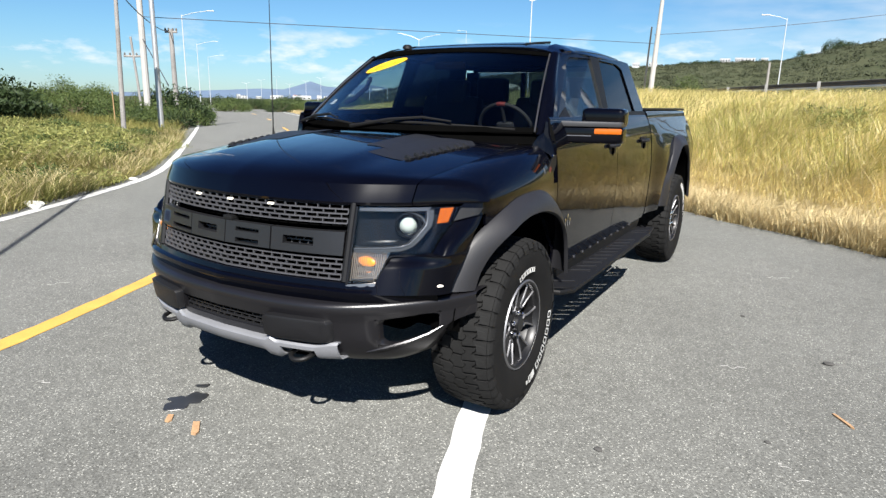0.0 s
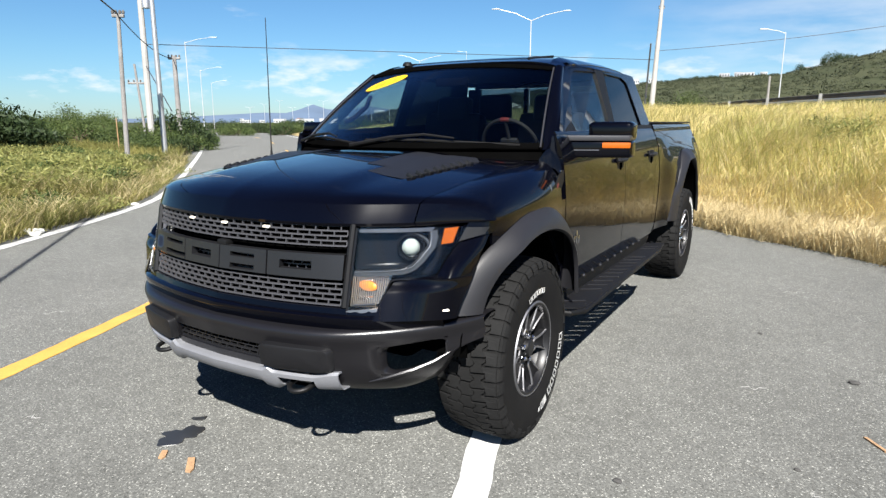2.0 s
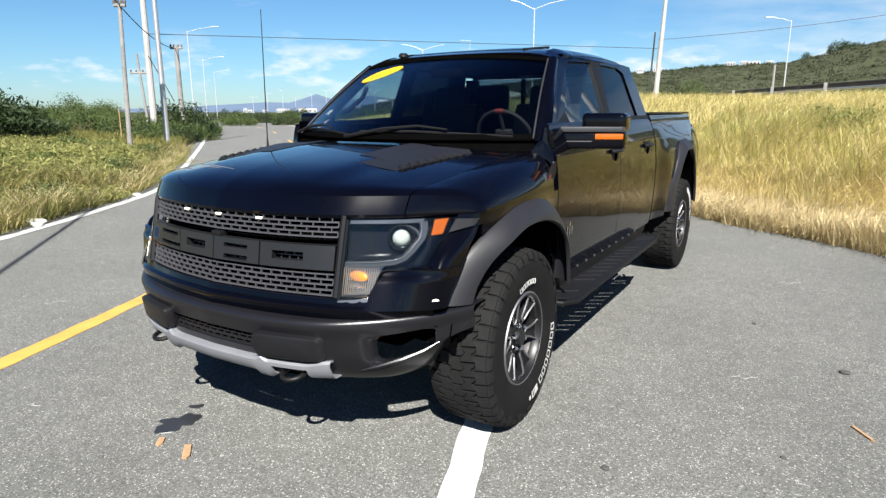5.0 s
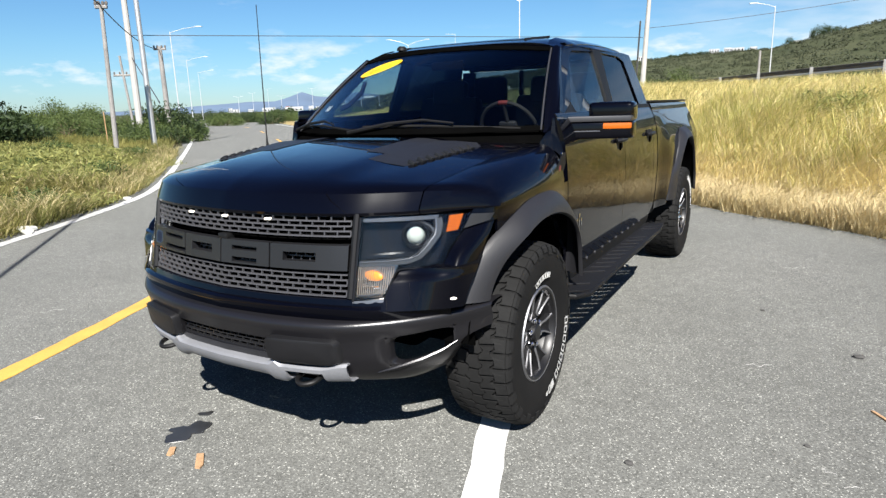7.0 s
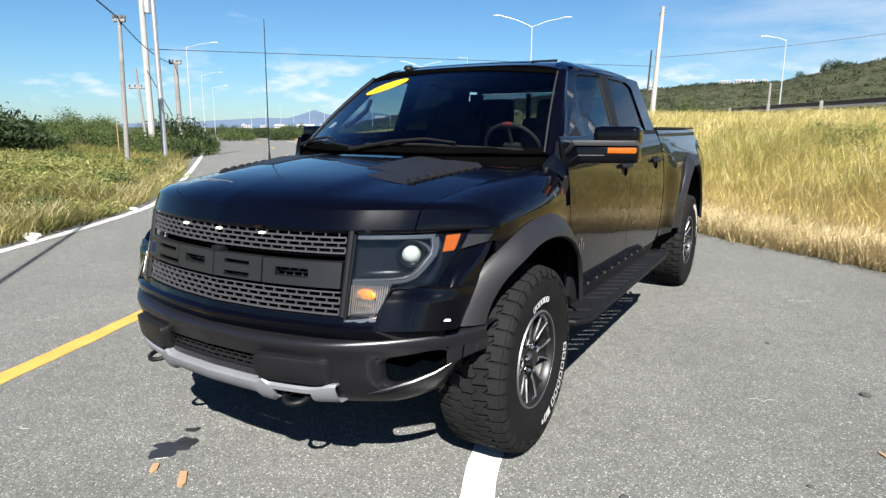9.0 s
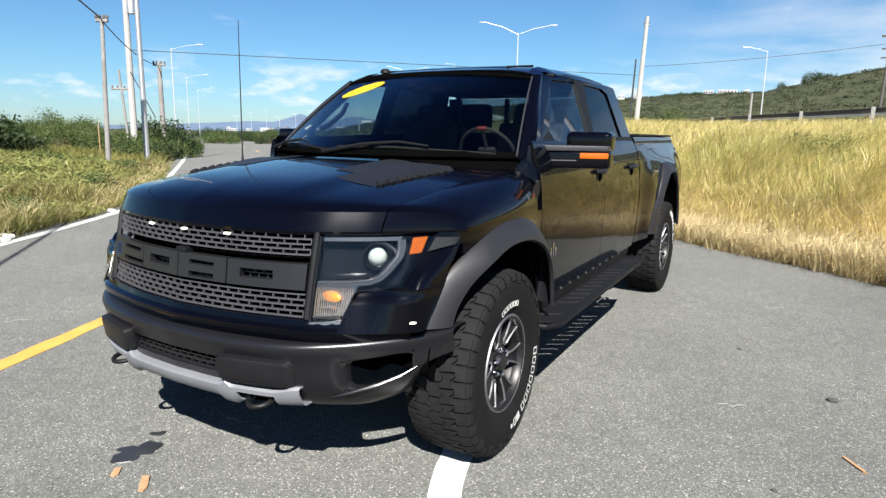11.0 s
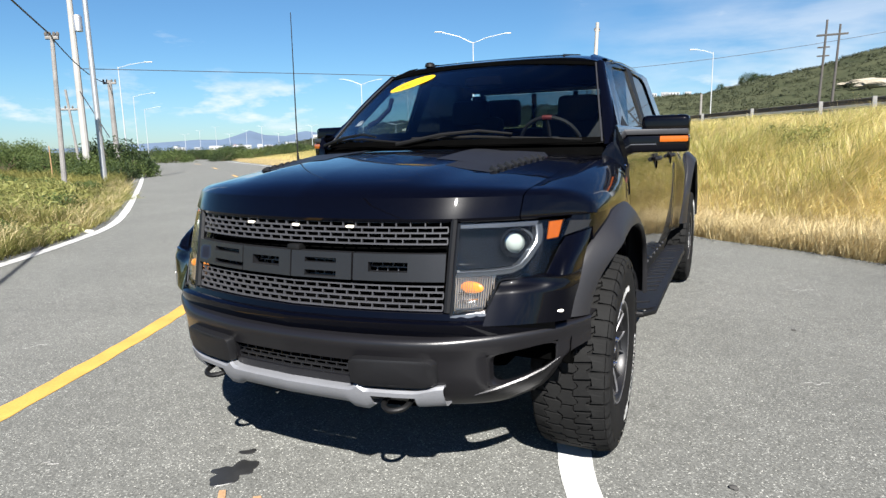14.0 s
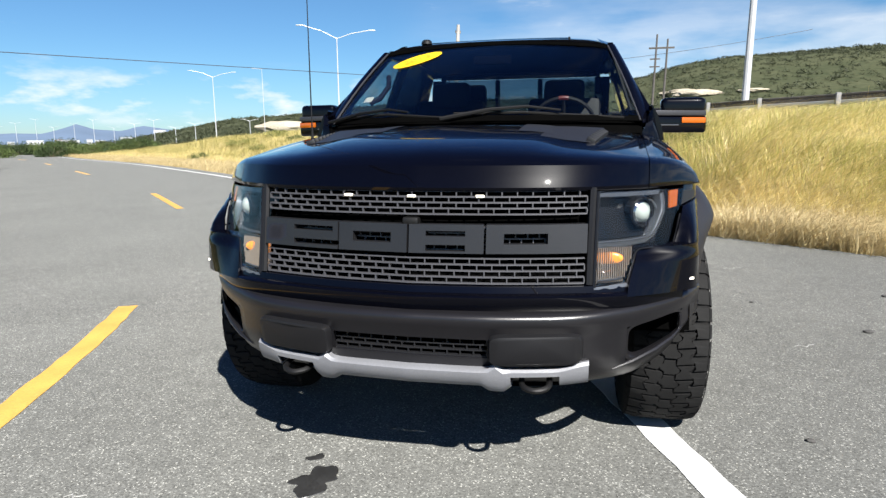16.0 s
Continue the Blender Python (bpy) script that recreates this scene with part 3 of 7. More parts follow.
def stripe(name, line, width, material, label, z=0.004, wear=0.007):
    line = np.asarray(line)
    t = np.gradient(line, axis=0)
    t /= np.linalg.norm(t, axis=1)[:, None]
    nrm = np.stack([t[:, 1], -t[:, 0]], 1)
    rows = []
    for p, q in zip(line, nrm):
        a, b = p - q * (width / 2 + rng.uniform(-wear, wear)), p + q * (width / 2 + rng.uniform(-wear, wear))
        rows.append([(*a, z - 0.003), (*a, z), (*b, z), (*b, z - 0.003)])
    return tagged(finish(name, loft(rows), M[material], None, 0), label, "road marking", kind="structure")


def between(line, a, b, step=0.12):
    """The stretch of a line from near point a to near point b, in small steps."""
    i, j = (int(np.argmin(np.linalg.norm(line - np.array(p), axis=1))) for p in (a, b))
    some = line[min(i, j) : max(i, j) + 1]
    n = max(3, int(np.linalg.norm(np.diff(some, axis=0), axis=1).sum() / step))
    return resample(some, min(n, 500))


FINE = resample(MID, 6000)
stripe("road_line_yellow", between(FINE, (0.2, -6.5), (-2.85, 1.16)), 0.145, "line_yellow", "worn yellow centre line on the asphalt")
for a, b in (((-7.15, 7.69), (-10.25, 10.9)), ((-19.8, 19.2), (-23.1, 22.0)), ((-32, 29.5), (-35, 32)), ((-44.5, 39.5), (-48, 42))):
    stripe("road_line_yellow", np.linspace(a, b, 30), 0.14, "line_yellow", "faded yellow centre dash on the asphalt")
left_line = resample(LINE_L, 5000)
stripe("road_line_white", between(left_line, (-3.4, -4.5), (-120, 80), 0.3), 0.16, "line_white", "white edge line along the grassy verge", wear=0.010)
right_line = resample(offset_line(2.98), 5000)
far_right = resample(spline([(-4.2, 9.4), (-8.2, 13.6), (-12.6, 18.1), (-18.57, 23.55), (-26.76, 30.68), (-41.4, 41.9), (-78, 70), (-112, 88.5)], 200), 4000)
stripe("road_line_white", between(right_line, (3.6, -8.0), (-0.7, 3.4)), 0.145, "line_white", "white painted line under the truck's front tyre")
stripe("road_line_white", far_right[::12], 0.16, "line_white", "white edge line of the far lane", wear=0.010)

# ---- the pickup truck ----
# x towards its driver's side, y towards its tail, z up; y = 0 is the front axle
truck = thing("pickup_truck", "black four-door pickup truck with grey flares parked across the road line", "truck")
TOP_XY = spline([(0, -0.885), (0.25, -0.866), (0.45, -0.825), (0.6, -0.768), (0.72, -0.685), (0.8, -0.615), (0.9, -0.495), (0.97, -0.39), (1.0, -0.33), (1.02, -0.2)], 90)
LOW_XY = spline([(0, -0.935), (0.3, -0.905), (0.6, -0.835), (0.75, -0.765), (0.88, -0.672), (0.96, -0.59), (1.0, -0.5), (1.02, -0.38)], 90)
BUM_XY = spline([(0, -0.985), (0.3, -0.965), (0.57, -0.895), (0.75, -0.785), (0.88, -0.668), (0.95, -0.580), (1.0, -0.485), (1.022, -0.425)], 90)


def plan(curve, x):
    return float(np.interp(abs(x), curve[:, 0], curve[:, 1]))


def nose(x, z, off=0.0):
    """A point of the truck's face at the given x and z, moved outwards by off."""
    t = min(1.15, max(-0.2, (z - 0.76) / 0.34))
    y = plan(LOW_XY, x) * (1 - t) + plan(TOP_XY, x) * t
    if off:
        e = 0.01
        y1 = plan(LOW_XY, abs(x) + e) * (1 - t) + plan(TOP_XY, abs(x) + e) * t
        d = Vector((-(y1 - y) / e * (-1 if x >= 0 else 1), -1, 0)).normalized()
        return Vector((x, y, z)) + d * off
    return Vector((x, y, z))


def face_quad(a, b, c, d, off, thick, n=8, m=4, bm=None, raise_mid=0.0):
    """A plate that follows the face: corners (x, z) in order round it."""
    a, b, c, d = (np.array(p, float) for p in (a, b, c, d))
    rows = []
    for j in np.linspace(0, 1, m + 1):
        rows.append([nose(*(p := (a + (b - a) * i) * (1 - j) + (d + (c - d) * i) * j), off + raise_mid * (1 - (2 * i - 1) ** 2) * (1 - (2 * j - 1) ** 2)) for i in np.linspace(0, 1, n + 1)])
    back = [[nose(v.x, v.z, 0) + (v - nose(v.x, v.z, 0)) - (nose(v.x, v.z, thick) - nose(v.x, v.z, 0)) for v in row] for row in rows]
    bm = bm or bmesh.new()
    f = [[bm.verts.new(v) for v in row] for row in rows]
    g = [[bm.verts.new(v) for v in row] for row in back]
    for q in range(m):
        for p in range(n):
            bm.faces.new((f[q][p], f[q][p + 1], f[q + 1][p + 1], f[q + 1][p]))
            bm.faces.new((g[q][p], g[q + 1][p], g[q + 1][p + 1], g[q][p + 1]))
    rim = [(0, p) for p in range(n)] + [(q, n) for q in range(m)] + [(m, p) for p in range(n, 0, -1)] + [(q, 0) for q in range(m, 0, -1)]
    for (q, p), (q2, p2) in zip(rim, rim[1:] + rim[:1]):
        bm.faces.new((f[q][p], g[q][p], g[q2][p2], f[q2][p2]))
    return bm


def face_bar(pts, r, off, bm=None, n=6, per=10):
    """A round bar along (x, z) points of the face."""
    path = spline([(*p, 0) for p in pts], per * (len(pts) - 1))
    return add_tube(bm or bmesh.new(), [nose(p[0], p[1], off) for p in path], r, n)


def mirrored(bm):
    """The same shape on the other side."""
    other = bm.copy()
    for v in other.verts:
        v.co.x = -v.co.x
    bmesh.ops.reverse_faces(other, faces=other.faces)
    return other


def pair(name, bm, material, parent, label="", smooth=35):
    other = mirrored(bm)
    return part(name, bm, material, parent, label, smooth), part(name, other, material, parent, label, smooth)


# -- bonnet --
HOOD_DS = [(0.05, -0.014), (0.014, -0.012), (0.002, -0.006), (0.0, 0.004), (0.008, 0.022), (0.022, 0.05), (0.036, 0.077), (0.046, 0.084), (0.07, 0.099), (0.10, 0.113), (0.14, 0.127), (0.24, 0.147), (0.36, 0.163), (0.5, 0.18), (0.66, 0.198), (0.82, 0.214), (0.96, 0.224), (1.06, 0.228)]


def hood_z(x, ds, dz):
    """Height of the bonnet: a raised middle, falling to its edges."""
    a = abs(x)
    dome = 0.014 * (1 - float(smooth(0.36, 0.54, a))) * float(smooth(0.05, 0.35, ds))
    return 1.108 + dz - 0.034 * (a / 0.82) ** 2.2 * float(smooth(0.0, 0.2, ds)) + dome


def hood_rows(cols):
    rows = []
    for ds, dz in HOOD_DS:
        row = []
        for c in cols:
            x = c * (0.80 + 0.045 * max(0.0, ds))
            row.append((x, plan(TOP_XY, c * 0.80) + ds, hood_z(x, ds, dz)))
        rows.append(row)
    return rows


hood = part("bonnet", shell(hood_rows(list(np.linspace(-0.9985, 0.9985, 61))), 0.018), M["paint"], truck, "glossy black bonnet with a raised middle", 24)
ds_axis = [d for d, _ in HOOD_DS[3:]]
dz_axis = [z for _, z in HOOD_DS[3:]]


def on_hood(x, y, up=0.0):
    ds = y - plan(TOP_XY, min(abs(x), 0.8))
    return Vector((x, y, hood_z(x, ds, float(np.interp(ds, ds_axis, dz_axis))) + up))


def hood_vent(s):
    """A raised extractor with a stepped outer edge and dark slots."""
    ob = bmesh.new()
    top = []
    for t in np.linspace(0, 1, 13):
        y = -0.40 + 0.55 * t
        rise = 0.017 * float(smooth(0.15, 0.95, t))
        top.append([on_hood(s * (0.40 + 0.03 * t), y, 0.001), on_hood(s * (0.50 + 0.03 * t), y, rise * 0.75 + 0.002), on_hood(s * (0.585 + 0.075 * t), y, rise + 0.003), on_hood(s * (0.60 + 0.078 * t), y + 0.01, 0.0)])
    add_loft(ob, top)
    vent = part("hood_vent", ob, M["decal_grey"], hood, "raised satin grey bonnet vent", 50)
    for k in range(8):
        t = 0.10 + 0.11 * k
        y = -0.40 + 0.55 * t
        p = on_hood(s * (0.595 + 0.076 * t), y, 0.004)
        q = box((-0.022, -0.013, -0.012), (0.016, 0.015, 0.012), 0.005, Matrix.Translation(p) @ Matrix.Rotation(radians(-10 * s), 4, "Z") @ Matrix.Rotation(radians(25 * s), 4, "Y"))
        part("vent_fin", q, M["decal_grey"], hood)


hood_vent(1), hood_vent(-1)
# matt decal panels beside the raised middle
for s in (1, -1):
    rows = [[on_hood(s * (0.30 + 0.28 * u), -0.36 + 0.52 * t, 0.0025) for u in np.linspace(0, 1, 6)] for t in np.linspace(0.15, 1, 8)]
    part("hood_decal", loft(rows), M["decal_grey"], hood, "matt dark grey decal on the bonnet", 60)

# -- front wings --
SIDE_Z = [0.50, 0.56, 0.66, 0.80, 0.95, 1.05, 1.10, 1.20, 1.30, 1.38, 1.43]
SIDE_X = [0.955, 0.972, 0.985, 0.995, 1.0, 1.0, 0.998, 0.990, 0.975, 0.952, 0.928]


def side_x(z, y=1.0):
    x = float(np.interp(z, SIDE_Z, SIDE_X))
    return x - 0.0 if y > -0.15 else x - 0.10 * ((-0.15 - y) / 0.45) ** 2


def swell(y):
    """How far the wing stands out over the front wheel."""
    return 0.03 * float(smooth(-0.55, -0.15, y)) * (1 - float(smooth(0.15, 0.53, y)))


def wing():
    """The bonnet's form carried on round the corner and rolled over to the side."""
    rows = []
    for ds, dz in HOOD_DS:
        t = max(0.0, ds) / 1.06
        row = []
        for u in np.sin(np.linspace(0, math.pi / 2, 22)):
            lip = 0.8025 + 0.1975 * u
            x0 = 0.8025 + 0.045 * t
            yl = plan(TOP_XY, lip)
            y = yl + ds * (0.535 - yl) / 1.15 if ds > 0 else yl + ds
            x = x0 + (1.0 + swell(y) - x0) * u
            roll = (1 - u ** 2.4) ** 0.5
            z = 1.10 + (1.108 + dz - 0.034 * float(smooth(0.0, 0.2, ds)) - 1.10) * roll if dz > 0 else 1.10 + (0.008 + dz) * (1 - u)
            row.append((x, y, z))
        rows.append(row)
    return rows


pair("front_wing", shell(wing(), 0.012), M["paint"], truck, "glossy black front wing", 26)


def side_panel(y0, y1, z0, z1, cut=None, ny=24, nz=16, thick=0.015, tail=None):
    """A body side between two ends; cut: wheel centre and radius left open."""
    rows = []
    for z in np.linspace(z0, z1, nz + 1):
        row = []
        for y in np.linspace(y0, y1, ny + 1):
            x = side_x(z, y) + (tail(y, z) if tail else 0)
            row.append(Vector((x, y, z)))
        rows.append(row)
    bm = loft(rows)
    if cut:
        cy, cz, r = cut
        kill = [f for f in bm.faces if math.hypot(f.calc_center_median().y - cy, f.calc_center_median().z - cz) < r]
        bmesh.ops.delete(bm, geom=kill, context="FACES")
        for v in bm.verts:
            d = math.hypot(v.co.y - cy, v.co.z - cz)
            if v.is_boundary and d < r + 0.05 and z0 + 0.01 < v.co.z < z1 - 0.01:
                v.co.y, v.co.z = cy + (v.co.y - cy) * r / d, cz + (v.co.z - cz) * r / d
    bmesh.ops.recalc_face_normals(bm, faces=bm.faces)
    bmesh.ops.solidify(bm, geom=bm.faces[:], thickness=thick)
    for v in bm.verts:
        v.co.y = min(y1, max(y0, v.co.y))
    return bm


pair("wing_side", side_panel(-0.33, 0.535, 0.60, 1.10, (0.0, 0.437, 0.585), 40, 24, tail=lambda y, z: swell(y)), M["paint"], truck)

# -- front face: shell behind grille and lamps --
for s in (1, -1):
    xs = [0.60, 0.64, 0.70, 0.76, 0.82, 0.88, 0.93, 0.965, 0.99, 1.005]
    zs = [0.69, 0.72, 0.76, 0.80, 0.86, 0.92, 0.98, 1.04, 1.095]
    # near-black sheet, so the shade behind the lamp is in its colour
    part("front_fascia", shell([[nose(s * x, z, -0.075) for x in xs] for z in zs], 0.01), M["shade_and_trim_black"], truck, "near-black backing sheet for the shade behind the headlamp")
# black valance between grille and bumper
val = []
for z, dy in ((0.655, 0.05), (0.675, 0.0), (0.70, -0.020), (0.738, -0.028), (0.750, -0.027), (0.756, -0.020), (0.761, -0.006), (0.782, 0.002), (0.79, 0.04)):
    val.append([(x, plan(LOW_XY, x) + dy + 0.03 * float(smooth(0.72, 0.95, abs(x))), z) for x in np.linspace(-0.935, 0.935, 41)])
part("valance", shell(val, 0.012), M["paint"], truck, "glossy black panel between grille and bumper")


COR_XY = spline([(0.70, -0.80), (0.75, -0.776), (0.80, -0.745), (0.86, -0.706), (0.92, -0.662), (0.955, -0.630), (0.976, -0.600), (0.987, -0.570), (0.993, -0.53), (0.996, -0.48)], 60)


def corner(x, z):
    """The black corner below and beside the lamp, upright on its outside."""
    return Vector((x, plan(COR_XY, x) + 0.48 * (1 - float(smooth(0.78, 0.97, x))) * (z - 0.76) + 0.06 * float(smooth(0.9, 0.98, x)) * (z - 0.76), z))


def corner_grid(rows_xz, back=0.035, at=corner):
    """A sheet over (x, z) rows, with its upper edge turned in."""
    rows = [[at(x, z) for x, z in row] for row in rows_xz]
    inner = [at(x, z + 0.004) + Vector((-0.3 * back, back, 0.0)) for x, z in rows_xz[-1]]
    return shell(rows + [inner], 0.006)


def corner_line(z):
    """Inner edge of the corner panel at a height: it follows the lamp's notch."""
    return float(np.interp(z, [0.745, 0.785, 0.84, 0.90], [0.727, 0.733, 0.748, 0.768]))


low_rows = []
for k in range(13):
    f = k / 12
    row = []
    for u in np.linspace(0, 1, 20):
        z = 0.745 + (0.893 + 0.015 * u - 0.745) * f
        x0 = corner_line(z)
        row.append((x0 + (float(np.interp(z, [0.745, 0.855, 0.91], [0.983, 0.994, 0.996])) - x0) * u, z))
    low_rows.append(row)


def folded(x, z):
    """The corner with a fold below the lamp: the part under it stands proud."""
    return corner(x, z) + Vector((0.2, -1, 0)).normalized() * 0.011 * (1 - float(smooth(0.852, 0.872, z - 0.02 * (x - 0.75) / 0.24)))


pair("corner_panel", corner_grid(low_rows, 0.05, folded), M["paint"], truck, "glossy black corner panel beside the lamp", 40)


def blade_at(x, z):
    """Lies on the lamp's face above, and swings out below to meet the corner panel."""
    p = nose(x, z, 0.006)
    share = (1 - float(smooth(0.89, 1.05, z))) * float(smooth(0.87, 0.97, x))
    return p.lerp(corner(min(x, 0.996), z), share)


blade = [[(a + (0.998 - a) * u, z + 0.02 * u) for u in np.linspace(0, 1, 10)] for a, z in ((0.890, 0.890), (0.900, 0.92), (0.911, 0.955), (0.921, 0.99), (0.930, 1.024))]
pair("corner_blade", corner_grid(blade, 0.03, blade_at), M["paint"], truck, "glossy black panel between lamp and flare", 40)
pair("wing_cap", face_quad((0.925, 1.030), (1.006, 1.048), (1.008, 1.103), (0.945, 1.100), 0.0, 0.02, 6, 4), M["paint"], truck)

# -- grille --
# near-black backing holds the shade behind the mesh in its colour
grille = part("grille", loft([[nose(x, z, -0.075) for x in np.linspace(-0.6, 0.6, 25)] for z in (0.77, 0.94, 1.11)]), M["shade_and_trim_black"], truck, "dark grey grille with brick-pattern mesh")


def mesh_bars(x0, x1, z0, z1, rows, cols, name, off=-0.008, depth=0.010, bar=0.0031, parent=None, where=nose, look_of="grille_grey"):
    """Brick-pattern mesh: level bars with staggered uprights between them."""
    bm = bmesh.new()
    n = 36

    def strip(a, b, half, steps):
        rings = []
        for t in np.linspace(0, 1, steps + 1):
            x, z = a[0] + (b[0] - a[0]) * t, a[1] + (b[1] - a[1]) * t
            if a[1] == b[1]:
                rings.append([where(x, z - half, off - depth), where(x, z + half, off - depth), where(x, z + half * 0.7, off), where(x, z - half * 0.7, off)])
            else:
                rings.append([where(x - half, z, off - depth), where(x + half, z, off - depth), where(x + half * 0.7, z, off), where(x - half * 0.7, z, off)])
        add_loft(bm, rings, True, True)

    for r in range(rows + 1):
        z = z0 + (z1 - z0) * r / rows
        strip((x0, z), (x1, z), bar, n)
        if r < rows:
            zt = z0 + (z1 - z0) * (r + 1) / rows
            for c in range(cols + 1):
                x = x0 + (x1 - x0) * (c + (0.5 if r % 2 else 0.0)) / cols
                if x <= x1 + 1e-6:
                    strip((x, z + bar * 0.6), (x, zt - bar * 0.6), bar * 0.8, 1)
    return part(name, bm, M[look_of], parent or grille, "dark grey brick-pattern mesh", 30)


mesh_bars(-0.592, 0.592, 1.022, 1.100, 4, 23, "upper_mesh")
mesh_bars(-0.588, 0.588, 0.790, 0.874, 4, 23, "lower_mesh")
# surround
part("surround", face_bar([(-0.604, 0.785), (-0.606, 0.94), (-0.610, 1.108)], 0.012, -0.006), M["trim_satin"], grille)
part("surround", face_bar([(0.604, 0.785), (0.606, 0.94), (0.610, 1.108)], 0.012, -0.006), M["trim_satin"], grille)


def slotted(x0, x1, z0, z1, slots, name):
    """A raised panel with open slots: strips round them."""
    bm = bmesh.new()
    zs = sorted({z0, z1, *[s[2] for s in slots], *[s[3] for s in slots]})
    xs = sorted({x0, x1, *[s[0] for s in slots], *[s[1] for s in slots]})
    for a, b in zip(zs, zs[1:]):
        for c, d in zip(xs, xs[1:]):
            if not any(s[0] <= (c + d) / 2 <= s[1] and s[2] <= (a + b) / 2 <= s[3] for s in slots):
                face_quad((c, a), (d, a), (d, b), (c, b), 0.006, 0.03, max(1, int((d - c) / 0.03)), 1, bm)
    bmesh.ops.remove_doubles(bm, verts=bm.verts, dist=1e-5)
    return part(name, bm, M["panel_grey"], grille, "satin dark grey raised panel with plain slots", 30)


for x0, x1, slots in (
    (-0.59, -0.270, [(-0.455, -0.290, 0.955, 0.972), (-0.455, -0.270, 0.905, 0.923)]),
    (-0.264, -0.010, [(-0.210, -0.068, 0.925, 0.960)]),
    (-0.002, 0.252, [(0.055, 0.190, 0.950, 0.968), (0.055, 0.190, 0.900, 0.921)]),
    (0.260, 0.59, [(0.318, 0.462, 0.925, 0.960)]),
):
    slotted(x0, x1, 0.893, 0.99, slots, "slotted_panel")
mesh_bars(-0.56, 0.56, 0.900, 0.975, 4, 28, "middle_mesh", -0.03, 0.012, 0.003)
for x in (-0.236, 0.0, 0.236):
    part("marker_light", face_quad((x - 0.014, 1.079), (x + 0.014, 1.079), (x + 0.014, 1.0875), (x - 0.014, 1.0875), -0.002, 0.012, 6, 2, raise_mid=0.006), M["marker_lit"], grille, "small white marker light in the grille")
part("grille_camera", box((-0.028, -0.905, 0.985), (0.028, -0.86, 1.012), 0.008), M["plastic_black"], grille)

# -- headlamps --
def headlamp(s):
    def X(p):
        return (s * p[0], p[1])

    def quad(name, a, b, c, d, off, thick, mt, parent, label="", n=8, m=5, raise_mid=0.0):
        q = [X(p) for p in (a, b, c, d)]
        return part(name, face_quad(*q, off, thick, n, m, raise_mid=raise_mid), M[mt], parent, label)

    lamp = quad("headlamp", (0.625, 0.905), (0.888, 0.895), (0.945, 1.085), (0.628, 1.095), -0.072, 0.008, "lamp_dark", truck, "projector headlamp in a smoked housing")
    quad("lower_housing", (0.624, 0.782), (0.725, 0.79), (0.765, 0.908), (0.624, 0.908), -0.050, 0.01, "reflector", lamp)
    quad("cover", (0.625, 0.912), (0.888, 0.893), (0.945, 1.088), (0.628, 1.097), 0.003, 0.004, "lamp_glass", lamp, "clear headlamp cover").visible_shadow = False
    quad("lower_cover", (0.622, 0.778), (0.722, 0.788), (0.765, 0.905), (0.622, 0.912), 0.003, 0.004, "lamp_glass", lamp).visible_shadow = False
    # grey light band round the projector, one mitred strip with a raised inner edge
    path = [Vector(p) for p in ((0.630, 0.916), (0.73, 0.918), (0.795, 0.923), (0.822, 0.936), (0.840, 0.962), (0.863, 1.012), (0.864, 1.045), (0.858, 1.076))]
    rows = []
    for k, p in enumerate(path):
        d = (path[min(k + 1, len(path) - 1)] - path[max(k - 1, 0)]).normalized()
        side = Vector((-d.y, d.x))
        rows.append([nose(*X(p + side * w), o) for w, o in ((0.0105, -0.035), (0.0100, -0.006), (0.0065, -0.0035), (0.0055, -0.008), (-0.0105, -0.011), (-0.0105, -0.035))])
    part("light_band", shell(rows, 0.002), M["lamp_grey"], lamp, "light grey band round the lamp", 25)
    quad("top_trim", (0.632, 1.074), (0.858, 1.072), (0.862, 1.088), (0.632, 1.090), -0.020, 0.03, "lamp_grey", lamp)
    quad("reflector_plate", (0.64, 0.945), (0.725, 0.945), (0.715, 1.03), (0.64, 1.04), -0.050, 0.008, "lamp_dark", lamp, "dark inner plate")
    quad("inner_shelf", (0.636, 0.932), (0.80, 0.936), (0.80, 0.948), (0.636, 0.946), -0.022, 0.035, "lamp_dark", lamp, "dark stepped shelf below the lens")
    part("bezel_arc", tube([nose(*X((0.795 + 0.062 * math.cos(a), 1.010 + 0.052 * math.sin(a))), -0.030) for a in np.linspace(-0.5, 1.5, 14)], 0.006, 8), M["lamp_grey"], lamp, "pale arc beside the lens")
    c = Vector((s * 0.780, -0.612, 1.012))
    d = (nose(s * 0.770, 1.005, 1.0) - nose(s * 0.770, 1.005)).normalized()
    turn = d.to_track_quat("X", "Z").to_matrix().to_4x4()
    bez = lathe([(0.055, -0.03), (0.057, 0.004), (0.051, 0.010), (0.046, 0.0), (0.045, -0.03)], 28)
    bmesh.ops.transform(bez, matrix=Matrix.Translation(c) @ turn, verts=bez.verts)
    part("bezel", bez, M["lamp_dark"], lamp, "dark ring round the lens")
    ring = lathe([(0.044, -0.02), (0.044, 0.0), (0.0365, 0.006), (0.035, -0.01)], 28)
    bmesh.ops.transform(ring, matrix=Matrix.Translation(c) @ turn, verts=ring.verts)
    part("lens_ring", ring, M["chrome"], lamp)
    ball = lathe([(0.036, -0.008), (0.033, 0.006), (0.025, 0.016), (0.013, 0.022), (0.0, 0.023)], 24)
    bmesh.ops.transform(ball, matrix=Matrix.Translation(c) @ turn, verts=ball.verts)
    part("lens", ball, M["lens"], lamp, "pale domed projector lens", 80)
